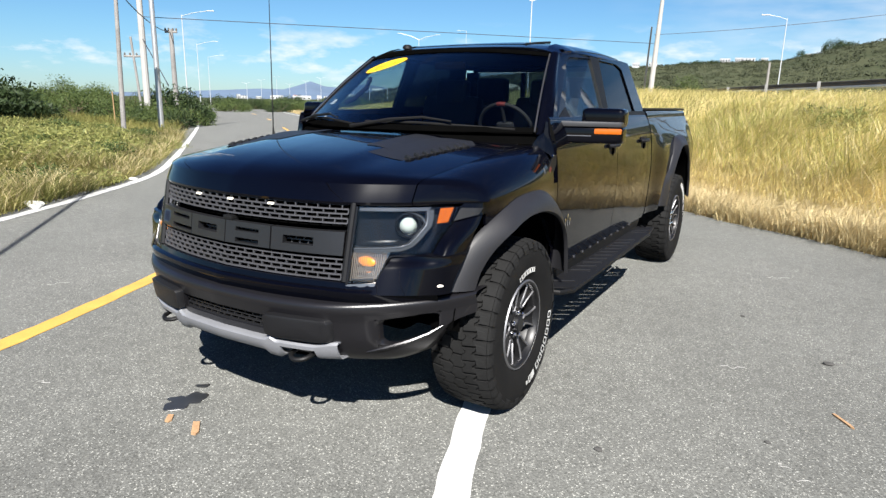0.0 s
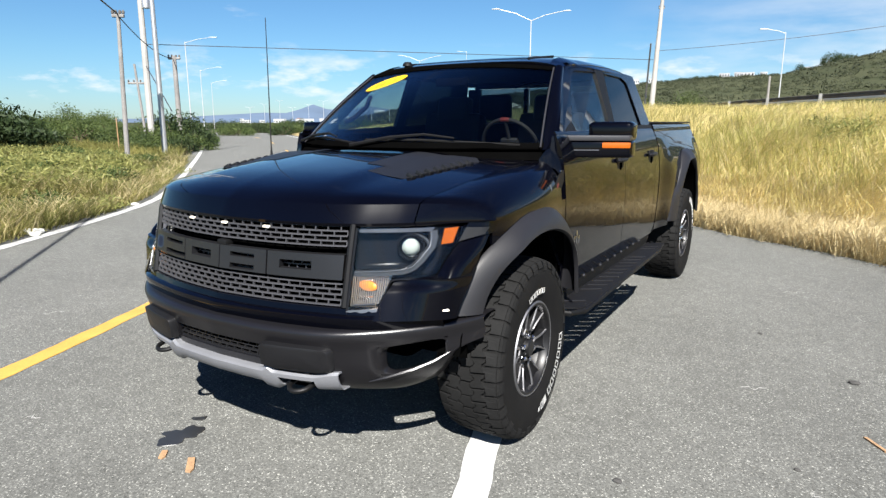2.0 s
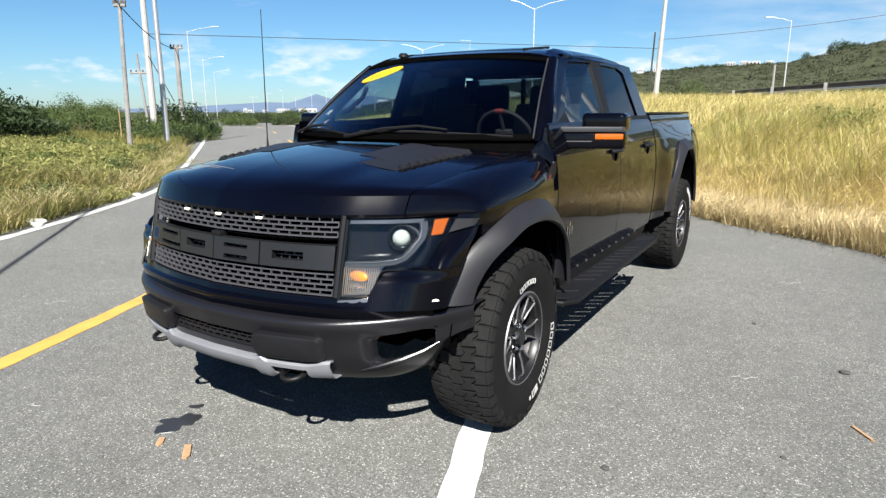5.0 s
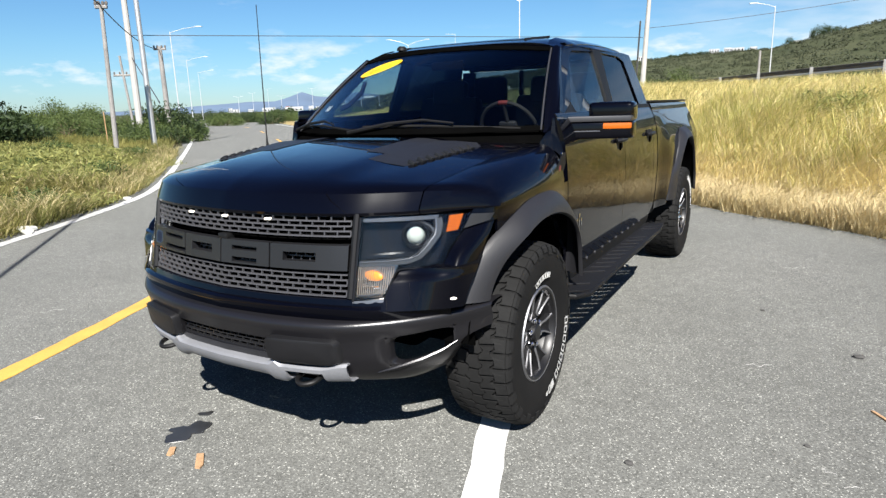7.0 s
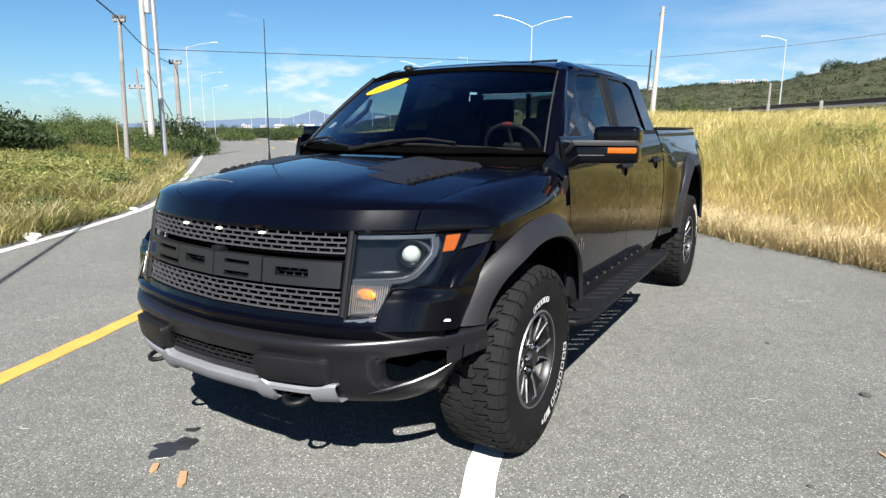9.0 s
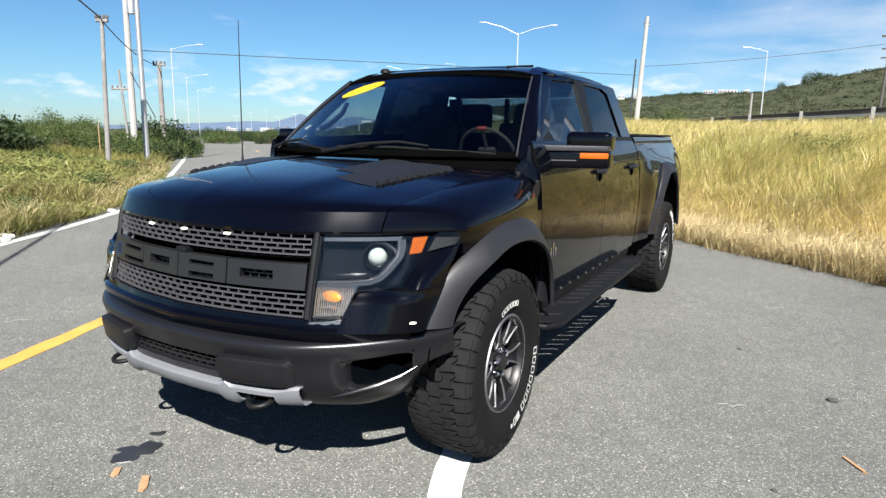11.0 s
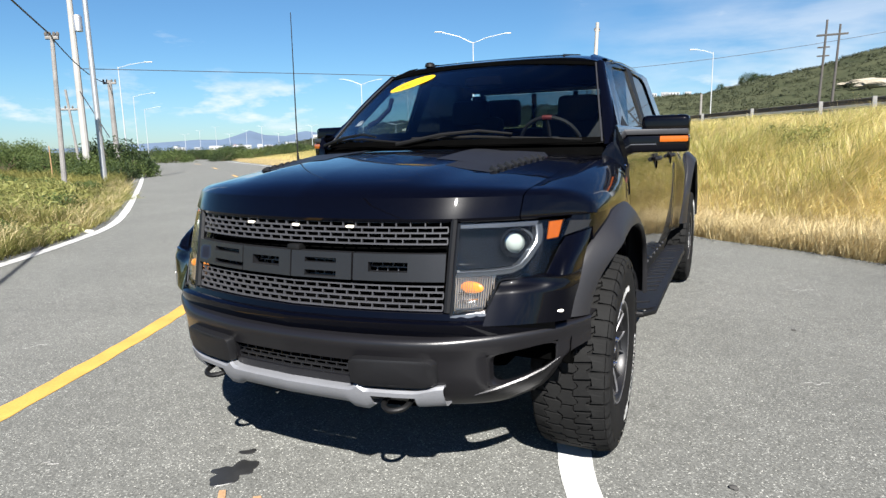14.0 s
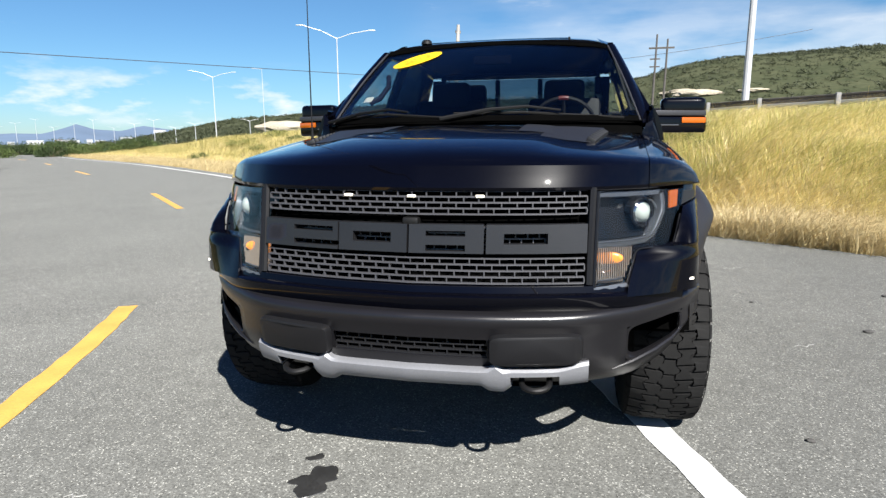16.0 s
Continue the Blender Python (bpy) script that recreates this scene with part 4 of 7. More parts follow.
    quad("side_marker", (0.886, 1.022), (0.916, 1.026), (0.922, 1.085), (0.886, 1.083), -0.004, 0.006, "amber", lamp, "orange side marker", 5, 3)
    quad("tail_trim", (0.93, 1.03), (0.992, 1.05), (0.998, 1.075), (0.94, 1.082), 0.001, 0.012, "decal_grey", lamp)
    # ribbed indicator below
    bm = bmesh.new()
    for k in range(17):
        x = 0.629 + k * 0.0074
        zt = 0.905
        zb = 0.79 if x < 0.72 else 0.79 + (x - 0.72) * 2.6
        face_quad(X((x - 0.0012, zb)), X((x + 0.0012, zb)), X((x + 0.0012, zt)), X((x - 0.0012, zt)), -0.010, 0.006, 1, 3, bm)
    part("ribs", bm, M["rib"], lamp, "ribbed bright indicator reflector")
    b2 = bmesh.new()
    bmesh.ops.create_uvsphere(b2, u_segments=16, v_segments=10, radius=1.0)
    bmesh.ops.transform(b2, matrix=Matrix.Translation(nose(s * 0.682, 0.868, -0.023)) @ Matrix.Diagonal((0.044, 0.010, 0.021, 1)), verts=b2.verts)
    # two chrome bars stand in for bright streaks of reflected light
    part("bulb_glint", face_bar([X((0.640, 0.843)), X((0.68, 0.846)), X((0.715, 0.850))], 0.007, -0.038), M["chrome"], lamp, "chrome bar shaped as a glint in the reflector")
    part("bulb_glint", face_bar([X((0.640, 0.815)), X((0.68, 0.817)), X((0.705, 0.820))], 0.006, -0.038), M["chrome"], lamp, "chrome bar shaped as a glint in the reflector")
    part("indicator_bulb", b2, M["amber_lit"], lamp, "glowing orange indicator bulb")
    part("bright_sill", face_bar([X((0.632, 0.797)), X((0.675, 0.799)), X((0.716, 0.803))], 0.0034, -0.006), M["lamp_grey"], lamp)
    quad("lower_frame", (0.615, 0.765), (0.73, 0.775), (0.728, 0.787), (0.618, 0.778), 0.004, 0.03, "lamp_grey", lamp, "", 6, 1)
    part("inner_frame", face_bar([X((0.619, 0.775)), X((0.621, 0.93)), X((0.624, 1.095))], 0.006, 0.0), M["lamp_dark"], lamp)
    part("notch_frame", face_bar([X((0.728, 0.782)), X((0.745, 0.845)), X((0.762, 0.892)), X((0.82, 0.895)), X((0.884, 0.895)), X((0.903, 0.93)), X((0.922, 0.998))], 0.0035, 0.002), M["lamp_dark"], lamp)
    fog = lathe([(0.0, 0.010), (0.008, 0.0085), (0.0125, 0.004), (0.014, -0.006)], 18, "y")
    fd_ = (corner(0.97, 0.783) - corner(0.935, 0.783)).normalized()
    turn = Matrix((Vector((fd_.x, fd_.y, 0)), Vector((fd_.y, -fd_.x, 0)), Vector((0, 0, 1)))).transposed().to_4x4()
    bmesh.ops.transform(fog, matrix=Matrix.Translation(corner(0.953, 0.783)) @ turn @ Matrix.Diagonal((1.25, 1, 0.55, 1)), verts=fog.verts)
    if s < 0:
        fog = mirrored(fog)
    part("marker_light", fog, M["marker_lit"], truck, "small white oval side marker", 60)


headlamp(1), headlamp(-1)

# -- bumper --
def bum(x, z, dy=0.0):
    return Vector((x, plan(BUM_XY, x) + dy, z))


bumper = None
half_xs = [0.0, *np.linspace(0.035, 0.245, 7), *np.linspace(0.275, 0.735, 14), *np.linspace(0.77, 0.94, 6), 0.955, 0.97, 0.985, 0.998, 1.01, 1.022]
xs = sorted({round(float(e * v), 4) for v in half_xs for e in (-1, 1)})
ROWS = [(0.705, 0.10), (0.703, 0.012), (0.697, -0.004), (0.683, -0.012), (0.655, -0.004), (0.63, 0.006), (0.612, 0.010), (0.57, 0.016), (0.545, 0.02), (0.525, 0.027), (0.505, 0.036), (0.475, 0.052), (0.44, 0.085), (0.415, 0.14)]


def bump_point(x, z, dy):
    a = abs(x)
    t = (0.705 - z) / 0.29
    lift = 0.105 * float(smooth(0.72, 1.06, a)) + 0.15 * float(smooth(0.86, 1.03, a)) * max(0.0, (t - 0.45) / 0.55)
    if dy > 0 and z < 0.60:  # the ends stand upright, clear of the tyre
        dy *= 1 - 0.88 * float(smooth(0.86, 1.0, a))
    z2 = z + lift * t + 0.015 * float(smooth(0.5, 1.0, a)) * (1 - t)
    return bum(x, z2, dy - 0.012 * float(smooth(0.3, 0.6, a)) * t)


bm = bmesh.new()
grid = [[bm.verts.new(bump_point(x, z, dy)) for x in xs] for z, dy in ROWS]
for r in range(len(ROWS) - 1):
    for c in range(len(xs) - 1):
        xm, zm = abs(xs[c] + xs[c + 1]) / 2, (ROWS[r][0] + ROWS[r + 1][0]) / 2
        if (0.735 < xm < 0.94 and 0.505 < zm < 0.63) or (xm < 0.275 and 0.545 < zm < 0.612):
            continue
        bm.faces.new((grid[r][c], grid[r][c + 1], grid[r + 1][c + 1], grid[r + 1][c]))
ext = bmesh.ops.extrude_face_region(bm, geom=bm.faces[:], use_keep_orig=True)
for v in [q for q in ext["geom"] if isinstance(q, bmesh.types.BMVert)]:  # the inner skin
    side = float(smooth(0.80, 1.0, abs(v.co.x)))
    v.co += Vector((-math.copysign(0.016, v.co.x) * side, 0.018 * (1 - 0.6 * side), 0.0))
bumper = part("front_bumper", bm, M["bumper_grey"], truck, "satin dark grey steel front bumper", 60)
for s in (1, -1):
    # rounded mouth, tunnel and floor of the duct
    rings = []
    for kind, size, dy in (("box", 1.0, 0.018), ("round", 0.985, 0.019), ("round", 0.935, 0.028), ("round", 0.92, 0.060)):
        ring = []
        for k in range(48):
            a = 2 * math.pi * (k + 0.5) / 48
            c, d = math.cos(a), math.sin(a)
            if kind == "box":
                m = max(abs(c), abs(d))
                u, v = c / m, d / m
            else:
                m = (abs(c) ** 5 + abs(d) ** 5) ** 0.2
                u, v = c / m * size, d / m * size
            z = 0.5675 + 0.0625 * v
            base = float(np.interp(z, [0.505, 0.525, 0.545, 0.57, 0.612, 0.63], [0.036, 0.027, 0.02, 0.016, 0.010, 0.006]))
            ring.append(bump_point(s * (0.8375 + 0.1025 * u), z, base + dy - 0.018))
        rings.append(ring)
    part("duct_mouth", loft(rings[:4], True), M["bumper_grey"], bumper, "rounded mouth of the duct", 40)
    # added black sheet that stands in for shade seen through the duct
    part("duct_shade_sheet", box((min(s * 0.70, s * 0.97), -0.49, 0.535), (max(s * 0.70, s * 0.97), -0.48, 0.74), 0.002), M["shade_and_trim_black"], bumper, "black sheet added for the shade inside the duct")
    part("duct_lip", tube([bump_point(s * x, z, dy) for x, z, dy in ((0.69, 0.478, 0.050), (0.76, 0.496, 0.036), (0.84, 0.504, 0.030), (0.90, 0.508, 0.028), (0.945, 0.520, 0.030))], [0.003, 0.009, 0.010, 0.008, 0.002], 8), M["bumper_grey"], bumper)
    pad = bmesh.new()
    rings = []
    for f, out in ((1.0, 0.03), (1.0, -0.012), (0.95, -0.030), (0.80, -0.034)):
        ring = []
        for k in range(28):
            a = 2 * math.pi * k / 28
            u, v = abs(math.cos(a)) ** 0.3 * math.copysign(1, math.cos(a)), abs(math.sin(a)) ** 0.3 * math.copysign(1, math.sin(a))
            x = s * (0.435 + 0.155 * f * u)
            z = 0.581 + (0.055 * (f if f > 0.9 else 0.80)) * v
            ring.append(bum(x, z, out + 0.02 * (0.64 - z) / 0.13))
        rings.append(ring)
    add_loft(pad, rings, True)
    pad.faces.new([v for v in list(pad.verts)[-28:]])
    part("bumper_pad", pad, M["trim_satin"], bumper, "dark plastic bumper pad", 40)
# near-black sheet gives the shade behind the lower mesh
part("lower_mesh_back", loft([[bum(x, z, 0.07) for x in np.linspace(-0.3, 0.3, 13)] for z in (0.53, 0.63)]), M["shade_and_trim_black"], bumper)
mesh_bars(-0.272, 0.272, 0.548, 0.608, 3, 12, "lower_mesh", 0.0, 0.012, 0.0035, bumper, lambda x, z, off: bum(x, z, 0.03 - off), "panel_grey")
# silver skid plate
sk = bmesh.new()
xs2 = sorted({*np.round(np.linspace(-0.61, 0.61, 49), 4), 0.355, -0.355, 0.515, -0.515})


def skid_z(x):
    a = abs(x)
    top = 0.533 - 0.022 * (1 - float(smooth(0.27, 0.31, a))) if a < 0.31 else 0.512 + 0.02 * float(smooth(0.5, 0.61, a))
    low = 0.442 - 0.02 * float(smooth(0.25, 0.29, a)) * (1 - float(smooth(0.33, 0.36, a))) + 0.005 * float(smooth(0.5, 0.61, a))
    return top, low


skg = []
for t, dy in ((0.0, 0.055), (0.0, 0.004), (0.12, -0.006), (0.35, -0.004), (0.7, 0.008), (0.94, 0.024), (1.0, 0.034), (1.0, 0.09)):
    row = []
    for x in xs2:
        top, low = skid_z(x)
        row.append(sk.verts.new(bum(x, top + (low - top) * t, dy)))
    skg.append(row)
for r in range(len(skg) - 1):
    for c in range(len(xs2) - 1):
        xm = abs(xs2[c] + xs2[c + 1]) / 2
        if 0.355 < xm < 0.515 and 3 <= r:
            continue
        sk.faces.new((skg[r][c], skg[r][c + 1], skg[r + 1][c + 1], skg[r + 1][c]))
bmesh.ops.recalc_face_normals(sk, faces=sk.faces)
bmesh.ops.solidify(sk, geom=sk.faces[:], thickness=0.008)
part("skid_plate", sk, M["skid_silver"], bumper, "silver painted skid plate", 40)
for s in (1, -1):
    # flat near-black sheet for the shade inside the hook's opening
    part("hook_pocket", loft([[bum(s * x, z, 0.09) for x in (0.34, 0.435, 0.53)] for z in (0.52, 0.42)]), M["shade_and_trim_black"], bumper)
    loop = [(s * 0.397, -0.83, 0.470), (s * 0.388, -0.90, 0.457), (s * 0.398, -0.938, 0.449), (s * 0.435, -0.956, 0.445), (s * 0.472, -0.938, 0.449), (s * 0.482, -0.90, 0.457), (s * 0.473, -0.83, 0.470)]
    part("tow_hook", tube([tuple(p) for p in spline(loop, 30)], 0.0105, 10), M["plastic_black"], bumper, "black steel tow hook")

# -- flares --
def rear_swell(y):
    return 0.045 * float(smooth(2.78, 3.15, y)) * (1 - float(smooth(4.3, 4.7, y)))


def flare(cy, tall, front):
    low = 0.0 if front else 0.10
    out = spline([(-0.578 - 0.3 * low, 0.733 - low), (-0.49 - 0.4 * low, 0.855), (-0.385, 0.955), (-0.25, 1.035 + tall * 0.6), (-0.10, 1.082 + tall), (0.08, 1.100 + tall), (0.25, 1.090 + tall), (0.41, 1.035 + tall * 0.6), (0.52, 0.93), (0.565, 0.80), (0.575, 0.60)], 60)
    inn = spline([(-0.438 - 0.2 * low, 0.724 - low), (-0.405, 0.80), (-0.335, 0.89), (-0.24, 0.958 + tall * 0.5), (-0.12, 0.995 + tall), (0.02, 1.010 + tall), (0.18, 0.998 + tall), (0.33, 0.95 + tall * 0.5), (0.43, 0.87), (0.485, 0.77), (0.515, 0.60)], 60)
    rows = []
    for (ya, za), (yb, zb) in zip(out, inn):
        yo, yi = cy + ya, cy + yb
        xo = side_x(za, yo) - 0.004 + (swell(yo) if front else rear_swell(yo) * (1 - float(smooth(1.08, 1.40, za))))
        if front and ya < -0.3:
            xo = min(xo, float(np.interp(yo, COR_XY[:, 1], COR_XY[:, 0])) + 0.003) if za < 0.95 else min(xo, 1.0 + swell(yo) - 0.30 * max(0, -0.33 - yo) ** 1.3)
        xi = (1.100 if front else 1.095) - (0.085 * float(smooth(0.20, 0.47, -yb)) if front else 0.02 * float(smooth(0.12, 0.46, -yb)))
        row = [(xo, yo, za)]
        for f, bulge in ((0.03, 0.16), (0.15, 0.34), (0.35, 0.58), (0.6, 0.80), (0.85, 0.95), (1.0, 1.0)):
            row.append((xo + (xi - xo) * bulge, yo + (yi - yo) * f, za + (zb - za) * f))
        row.append((xi - 0.012, yi + (yi - yo) * 0.05 * 0, zb - 0.008))
        row.append((xi - 0.11 + 0.088 * float(smooth(0.05, 0.35, yb)), yi, zb - 0.004))  # a shallow lip behind the wheel
        rows.append(row)
    return shell(rows, 0.006)


pair("wheel_flare", flare(0.0, 0.0, True), M["flare"], truck, "wide satin dark grey front wheel flare", 40)
pair("wheel_flare", flare(3.69, 0.15, False), M["flare"], truck, "wide satin dark grey rear wheel flare", 40)
# arches take the same near-black, with their shade put into the colour
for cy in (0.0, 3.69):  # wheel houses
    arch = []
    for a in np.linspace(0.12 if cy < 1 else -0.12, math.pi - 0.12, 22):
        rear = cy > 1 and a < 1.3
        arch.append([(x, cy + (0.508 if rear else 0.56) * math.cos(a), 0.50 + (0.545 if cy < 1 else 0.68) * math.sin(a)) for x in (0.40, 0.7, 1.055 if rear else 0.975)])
    pair("wheel_house", shell(arch, 0.006), M["shade_and_trim_black"], truck)
    pair("wheel_house_back", box((0.36, cy - 0.6, 0.45), (0.40, cy + 0.6, 1.05 if cy < 1 else 1.2)), M["shade_and_trim_black"], truck)

# -- wheels --
def wheel(cx, cy, turn, spin, s):
    """Tyre, tread, rim, spokes and hub; s: which side its face looks to."""
    R, W = 0.437, 0.158
    hub = new("wheel")
    hub.parent = truck
    hub.matrix_basis = pose(cx, cy, R, 0, 0, turn) @ (Matrix.Identity(4) if s > 0 else pose(0, 0, 0, 0, 0, 180)) @ pose(0, 0, 0, spin, 0, 0)
    tagged(hub, "all-terrain wheel with a dark and silver alloy rim")
    prof = [(0.222, -0.125), (0.232, -0.138), (0.27, -0.152), (0.33, -0.158), (0.38, -0.156), (0.412, -0.148), (0.424, -0.135), (0.428, -0.06), (0.429, 0.0), (0.428, 0.06), (0.424, 0.135), (0.412, 0.148), (0.38, 0.156), (0.33, 0.158), (0.27, 0.152), (0.232, 0.138), (0.222, 0.125)]
    part("tyre", lathe(prof, 72), M["rubber"], hub, "black all-terrain tyre", 30)
    tread = bmesh.new()
    n = 40
    edges = (-0.145, -0.088, -0.030, 0.030, 0.088, 0.145)

    def zig(k, f):
        """The wavy groove k at an angle of f pitches."""
        if k in (0, 5):
            return edges[k]
        return edges[k] + 0.010 * math.sin(2 * math.pi * (f + 0.29 * k)) + 0.004 * math.sin(4 * math.pi * f + k)

    def crown(x):
        return 0.4385 - 0.012 * (max(0.0, abs(x) - 0.09) / 0.055) ** 2

    w = 2 * math.pi / n
    for k in range(n):
        for rib in range(5):
            lo = k + 0.37 * rib
            cut = 0.045 + 0.02 * math.sin(rib * 2.1 + k * 1.7)
            fs = [lo + cut + (0.93 - 2 * cut) * q / 5 for q in range(6)]
            gap = 0.0028
            bend = 0.12 if rib == 1 else -0.12 if rib == 3 else 0.0
            ring = [(zig(rib, f) + gap, f) for f in fs] + [(zig(rib + 1, f) - gap, f + bend) for f in fs[::-1]]
            top = [(x, crown(x) * math.cos(w * f), crown(x) * math.sin(w * f)) for x, f in ring]
            low = [(x, (crown(x) - 0.013) * math.cos(w * f), (crown(x) - 0.013) * math.sin(w * f)) for x, f in ring]
            t, b = [tread.verts.new(p) for p in top], [tread.verts.new(p) for p in low]
            for q in range(5):
                tread.faces.new((t[q], t[q + 1], t[10 - q], t[11 - q]))
            for q in range(12):
                tread.faces.new((t[q], b[q], b[(q + 1) % 12], t[(q + 1) % 12]))
        deep = 0.376 if k % 2 else 0.392  # shoulder lugs, long and short in turn
        for e, ph in ((-1, 0.0), (1, 0.37 * 4)):
            add_loft(tread, [[(e * xx, r * math.cos(w * (k + ph + f)), r * math.sin(w * (k + ph + f))) for f in (0.06, 0.30, 0.65, 0.90)] for xx, r in ((0.1445, 0.4262), (0.1525, 0.416), (0.1578, 0.400), (0.1592, deep + 0.004), (0.1570, deep))])
    part("tread", tread, M["tread"], hub, "blocky all-terrain tread", 0)
    rim = [(0.215, -0.12), (0.222, -0.128), (0.205, -0.10), (0.19, 0.0), (0.185, 0.05), (0.20, 0.10), (0.208, 0.126), (0.226, 0.130), (0.230, 0.137), (0.224, 0.143), (0.212, 0.141), (0.204, 0.128), (0.200, 0.105), (0.196, 0.03)]
    part("rim", lathe(rim, 56), M["rim_dark"], hub, "dark alloy rim barrel")
    part("rim_lip", lathe([(0.2195, 0.137), (0.2225, 0.1430), (0.227, 0.1445), (0.2315, 0.138), (0.227, 0.131)], 56), M["rim_silver"], hub, "machined silver rim lip")
    part("brake", lathe([(0.0, 0.0), (0.165, 0.0), (0.165, 0.02), (0.06, 0.022), (0.0, 0.022)], 32), M["rim_dark"], hub)
    for k in range(6):
        a = 2 * math.pi * k / 6 + 0.26
        out = Vector((0, math.cos(a), math.sin(a)))
        side = Vector((0, -math.sin(a), math.cos(a)))
        # a dark forked spoke that widens to the rim, its two edges machined bright
        body = [[out * r - side * h + Vector((x - 0.030, 0, 0)), out * r - side * h + Vector((x, 0, 0)), out * r - side * h * 0.45 + Vector((x - 0.014, 0, 0)), out * r + side * h * 0.45 + Vector((x - 0.014, 0, 0)), out * r + side * h + Vector((x, 0, 0)), out * r + side * h + Vector((x - 0.030, 0, 0))] for r, h, x in ((0.060, 0.016, 0.098), (0.095, 0.022, 0.106), (0.135, 0.028, 0.114), (0.170, 0.040, 0.121), (0.203, 0.056, 0.127))]
        part("spoke", loft(body, True, True), M["rim_dark"], hub, "dark painted spoke")
        for e in (-1, 1):
            line = [(0.084, 0.004, 0.1055), (0.100, 0.0205, 0.1085), (0.135, 0.0265, 0.1155), (0.170, 0.0385, 0.1225), (0.205, 0.0545, 0.1285)]
            bright = [[out * r + side * (e * h - q) + Vector((x + up, 0, 0)) for q, up in ((-0.0048, -0.004), (-0.0036, 0.002), (0.0036, 0.002), (0.0048, -0.004))] for r, h, x in line]
            part("spoke_face", loft(bright, True, True), M["rim_silver"], hub, "machined silver spoke edge")
    part("hub_cap", lathe([(0.085, 0.06), (0.085, 0.095), (0.07, 0.103), (0.045, 0.104), (0.042, 0.125), (0.036, 0.130), (0.0, 0.131)], 32), M["rim_dark"], hub, "dark centre cap")
    for k in range(6):
        a = 2 * math.pi * k / 6
        part("lug_nut", lathe([(0.012, 0.095), (0.012, 0.118), (0.008, 0.125), (0.0, 0.126)], 8, "x", (0, 0.062 * math.cos(a), 0.062 * math.sin(a))), M["chrome"], hub)

    def mark(a, long, high, r=0.337, hollow=True):
        """A white raised bar on the sidewall."""
        bm = bmesh.new()
        da = long / r / 2
        th = min(0.009, high * 0.165)
        bars = [(a - da, a + da, r + high / 2 - th, r + high / 2), (a - da, a + da, r - high / 2, r - high / 2 + th), (a - da, a - da + th / r, r - high / 2, r + high / 2), (a + da - th / r, a + da, r - high / 2, r + high / 2)] if hollow else [(a - da, a + da, r - high / 2, r + high / 2)]
        for a0, a1, r0, r1 in bars:
            rows = [[(0.1585, rr * math.cos(t), rr * math.sin(t)) for rr in (r0, r1)] for t in np.linspace(a0, a1, 4)]
            rows2 = [[(0.1605, p[1], p[2]) for p in row] for row in rows]
            add_loft(bm, rows2)
            add_loft(bm, [rows[0], rows2[0]]), add_loft(bm, [rows[-1], rows2[-1]])
        part("sidewall_mark", bm, M["tyre_white"], hub, "white raised bar on the tyre sidewall", 0)

    for k in range(7):
        mark(0.235 - k * 0.145, 0.039, 0.048, 0.335)
    for k, wide in enumerate((0.034, 0.030, 0.016)):
        mark(-0.83 - k * 0.118, wide, 0.044 if k < 2 else 0.022, 0.335, hollow=k == 1)
    for k in range(6):
        mark(2.28 - k * 0.115, 0.026, 0.026, 0.285)
    return hub


wheel(0.922, 0.0, 1.5, -20, 1)
wheel(-0.922, 0.0, 1.5, 35, -1)
wheel(0.925, 3.69, 0.0, 60, 1)
wheel(-0.925, 3.69, 0.0, 10, -1)

# -- underside --
# chassis and engine bay boxes in near-black, shade put into their colour
part("chassis", box((-0.72, -0.55, 0.50), (0.72, 4.6, 0.66), 0.03), M["shade_and_trim_black"], truck)
part("engine_bay", box((-0.58, -0.70, 0.62), (0.58, 0.25, 1.08), 0.03), M["shade_and_trim_black"], truck)
part("axle", tube([(-0.8, 0, 0.44), (0.8, 0, 0.44)], 0.05, 10), M["rim_dark"], truck)
part("axle", tube([(-0.8, 3.69, 0.44), (0.8, 3.69, 0.44)], 0.06, 10), M["rim_dark"], truck)
part("differential", lathe([(0, -0.16), (0.12, -0.1), (0.15, 0), (0.12, 0.1), (0, 0.16)], 16, "x", (0.1, 3.69, 0.43)), M["rim_dark"], truck)
for s in (1, -1):
    part("control_arm", tube([(s * 0.3, -0.12, 0.50), (s * 0.8, 0, 0.36)], 0.03, 8), M["rim_dark"], truck)
part("lower_guard", box((-0.5, -0.82, 0.46), (0.5, -0.3, 0.50), 0.01), M["plastic_black"], truck)

# -- cab --
BELT = 1.43


def glass_x(z):
    return 0.905 - (z - 1.44) * (0.135 / 0.39)


# doors
def door(y0, y1, name, label):
    lft, rgt = pair(name, side_panel(y0, y1, 0.585, BELT, None, 14, 20, 0.03), M["paint"], truck, label, 50)
    return lft, rgt


fd = door(0.545, 1.715, "front_door", "glossy black front door")
rd = door(1.722, 2.60, "rear_door", "glossy black rear door")


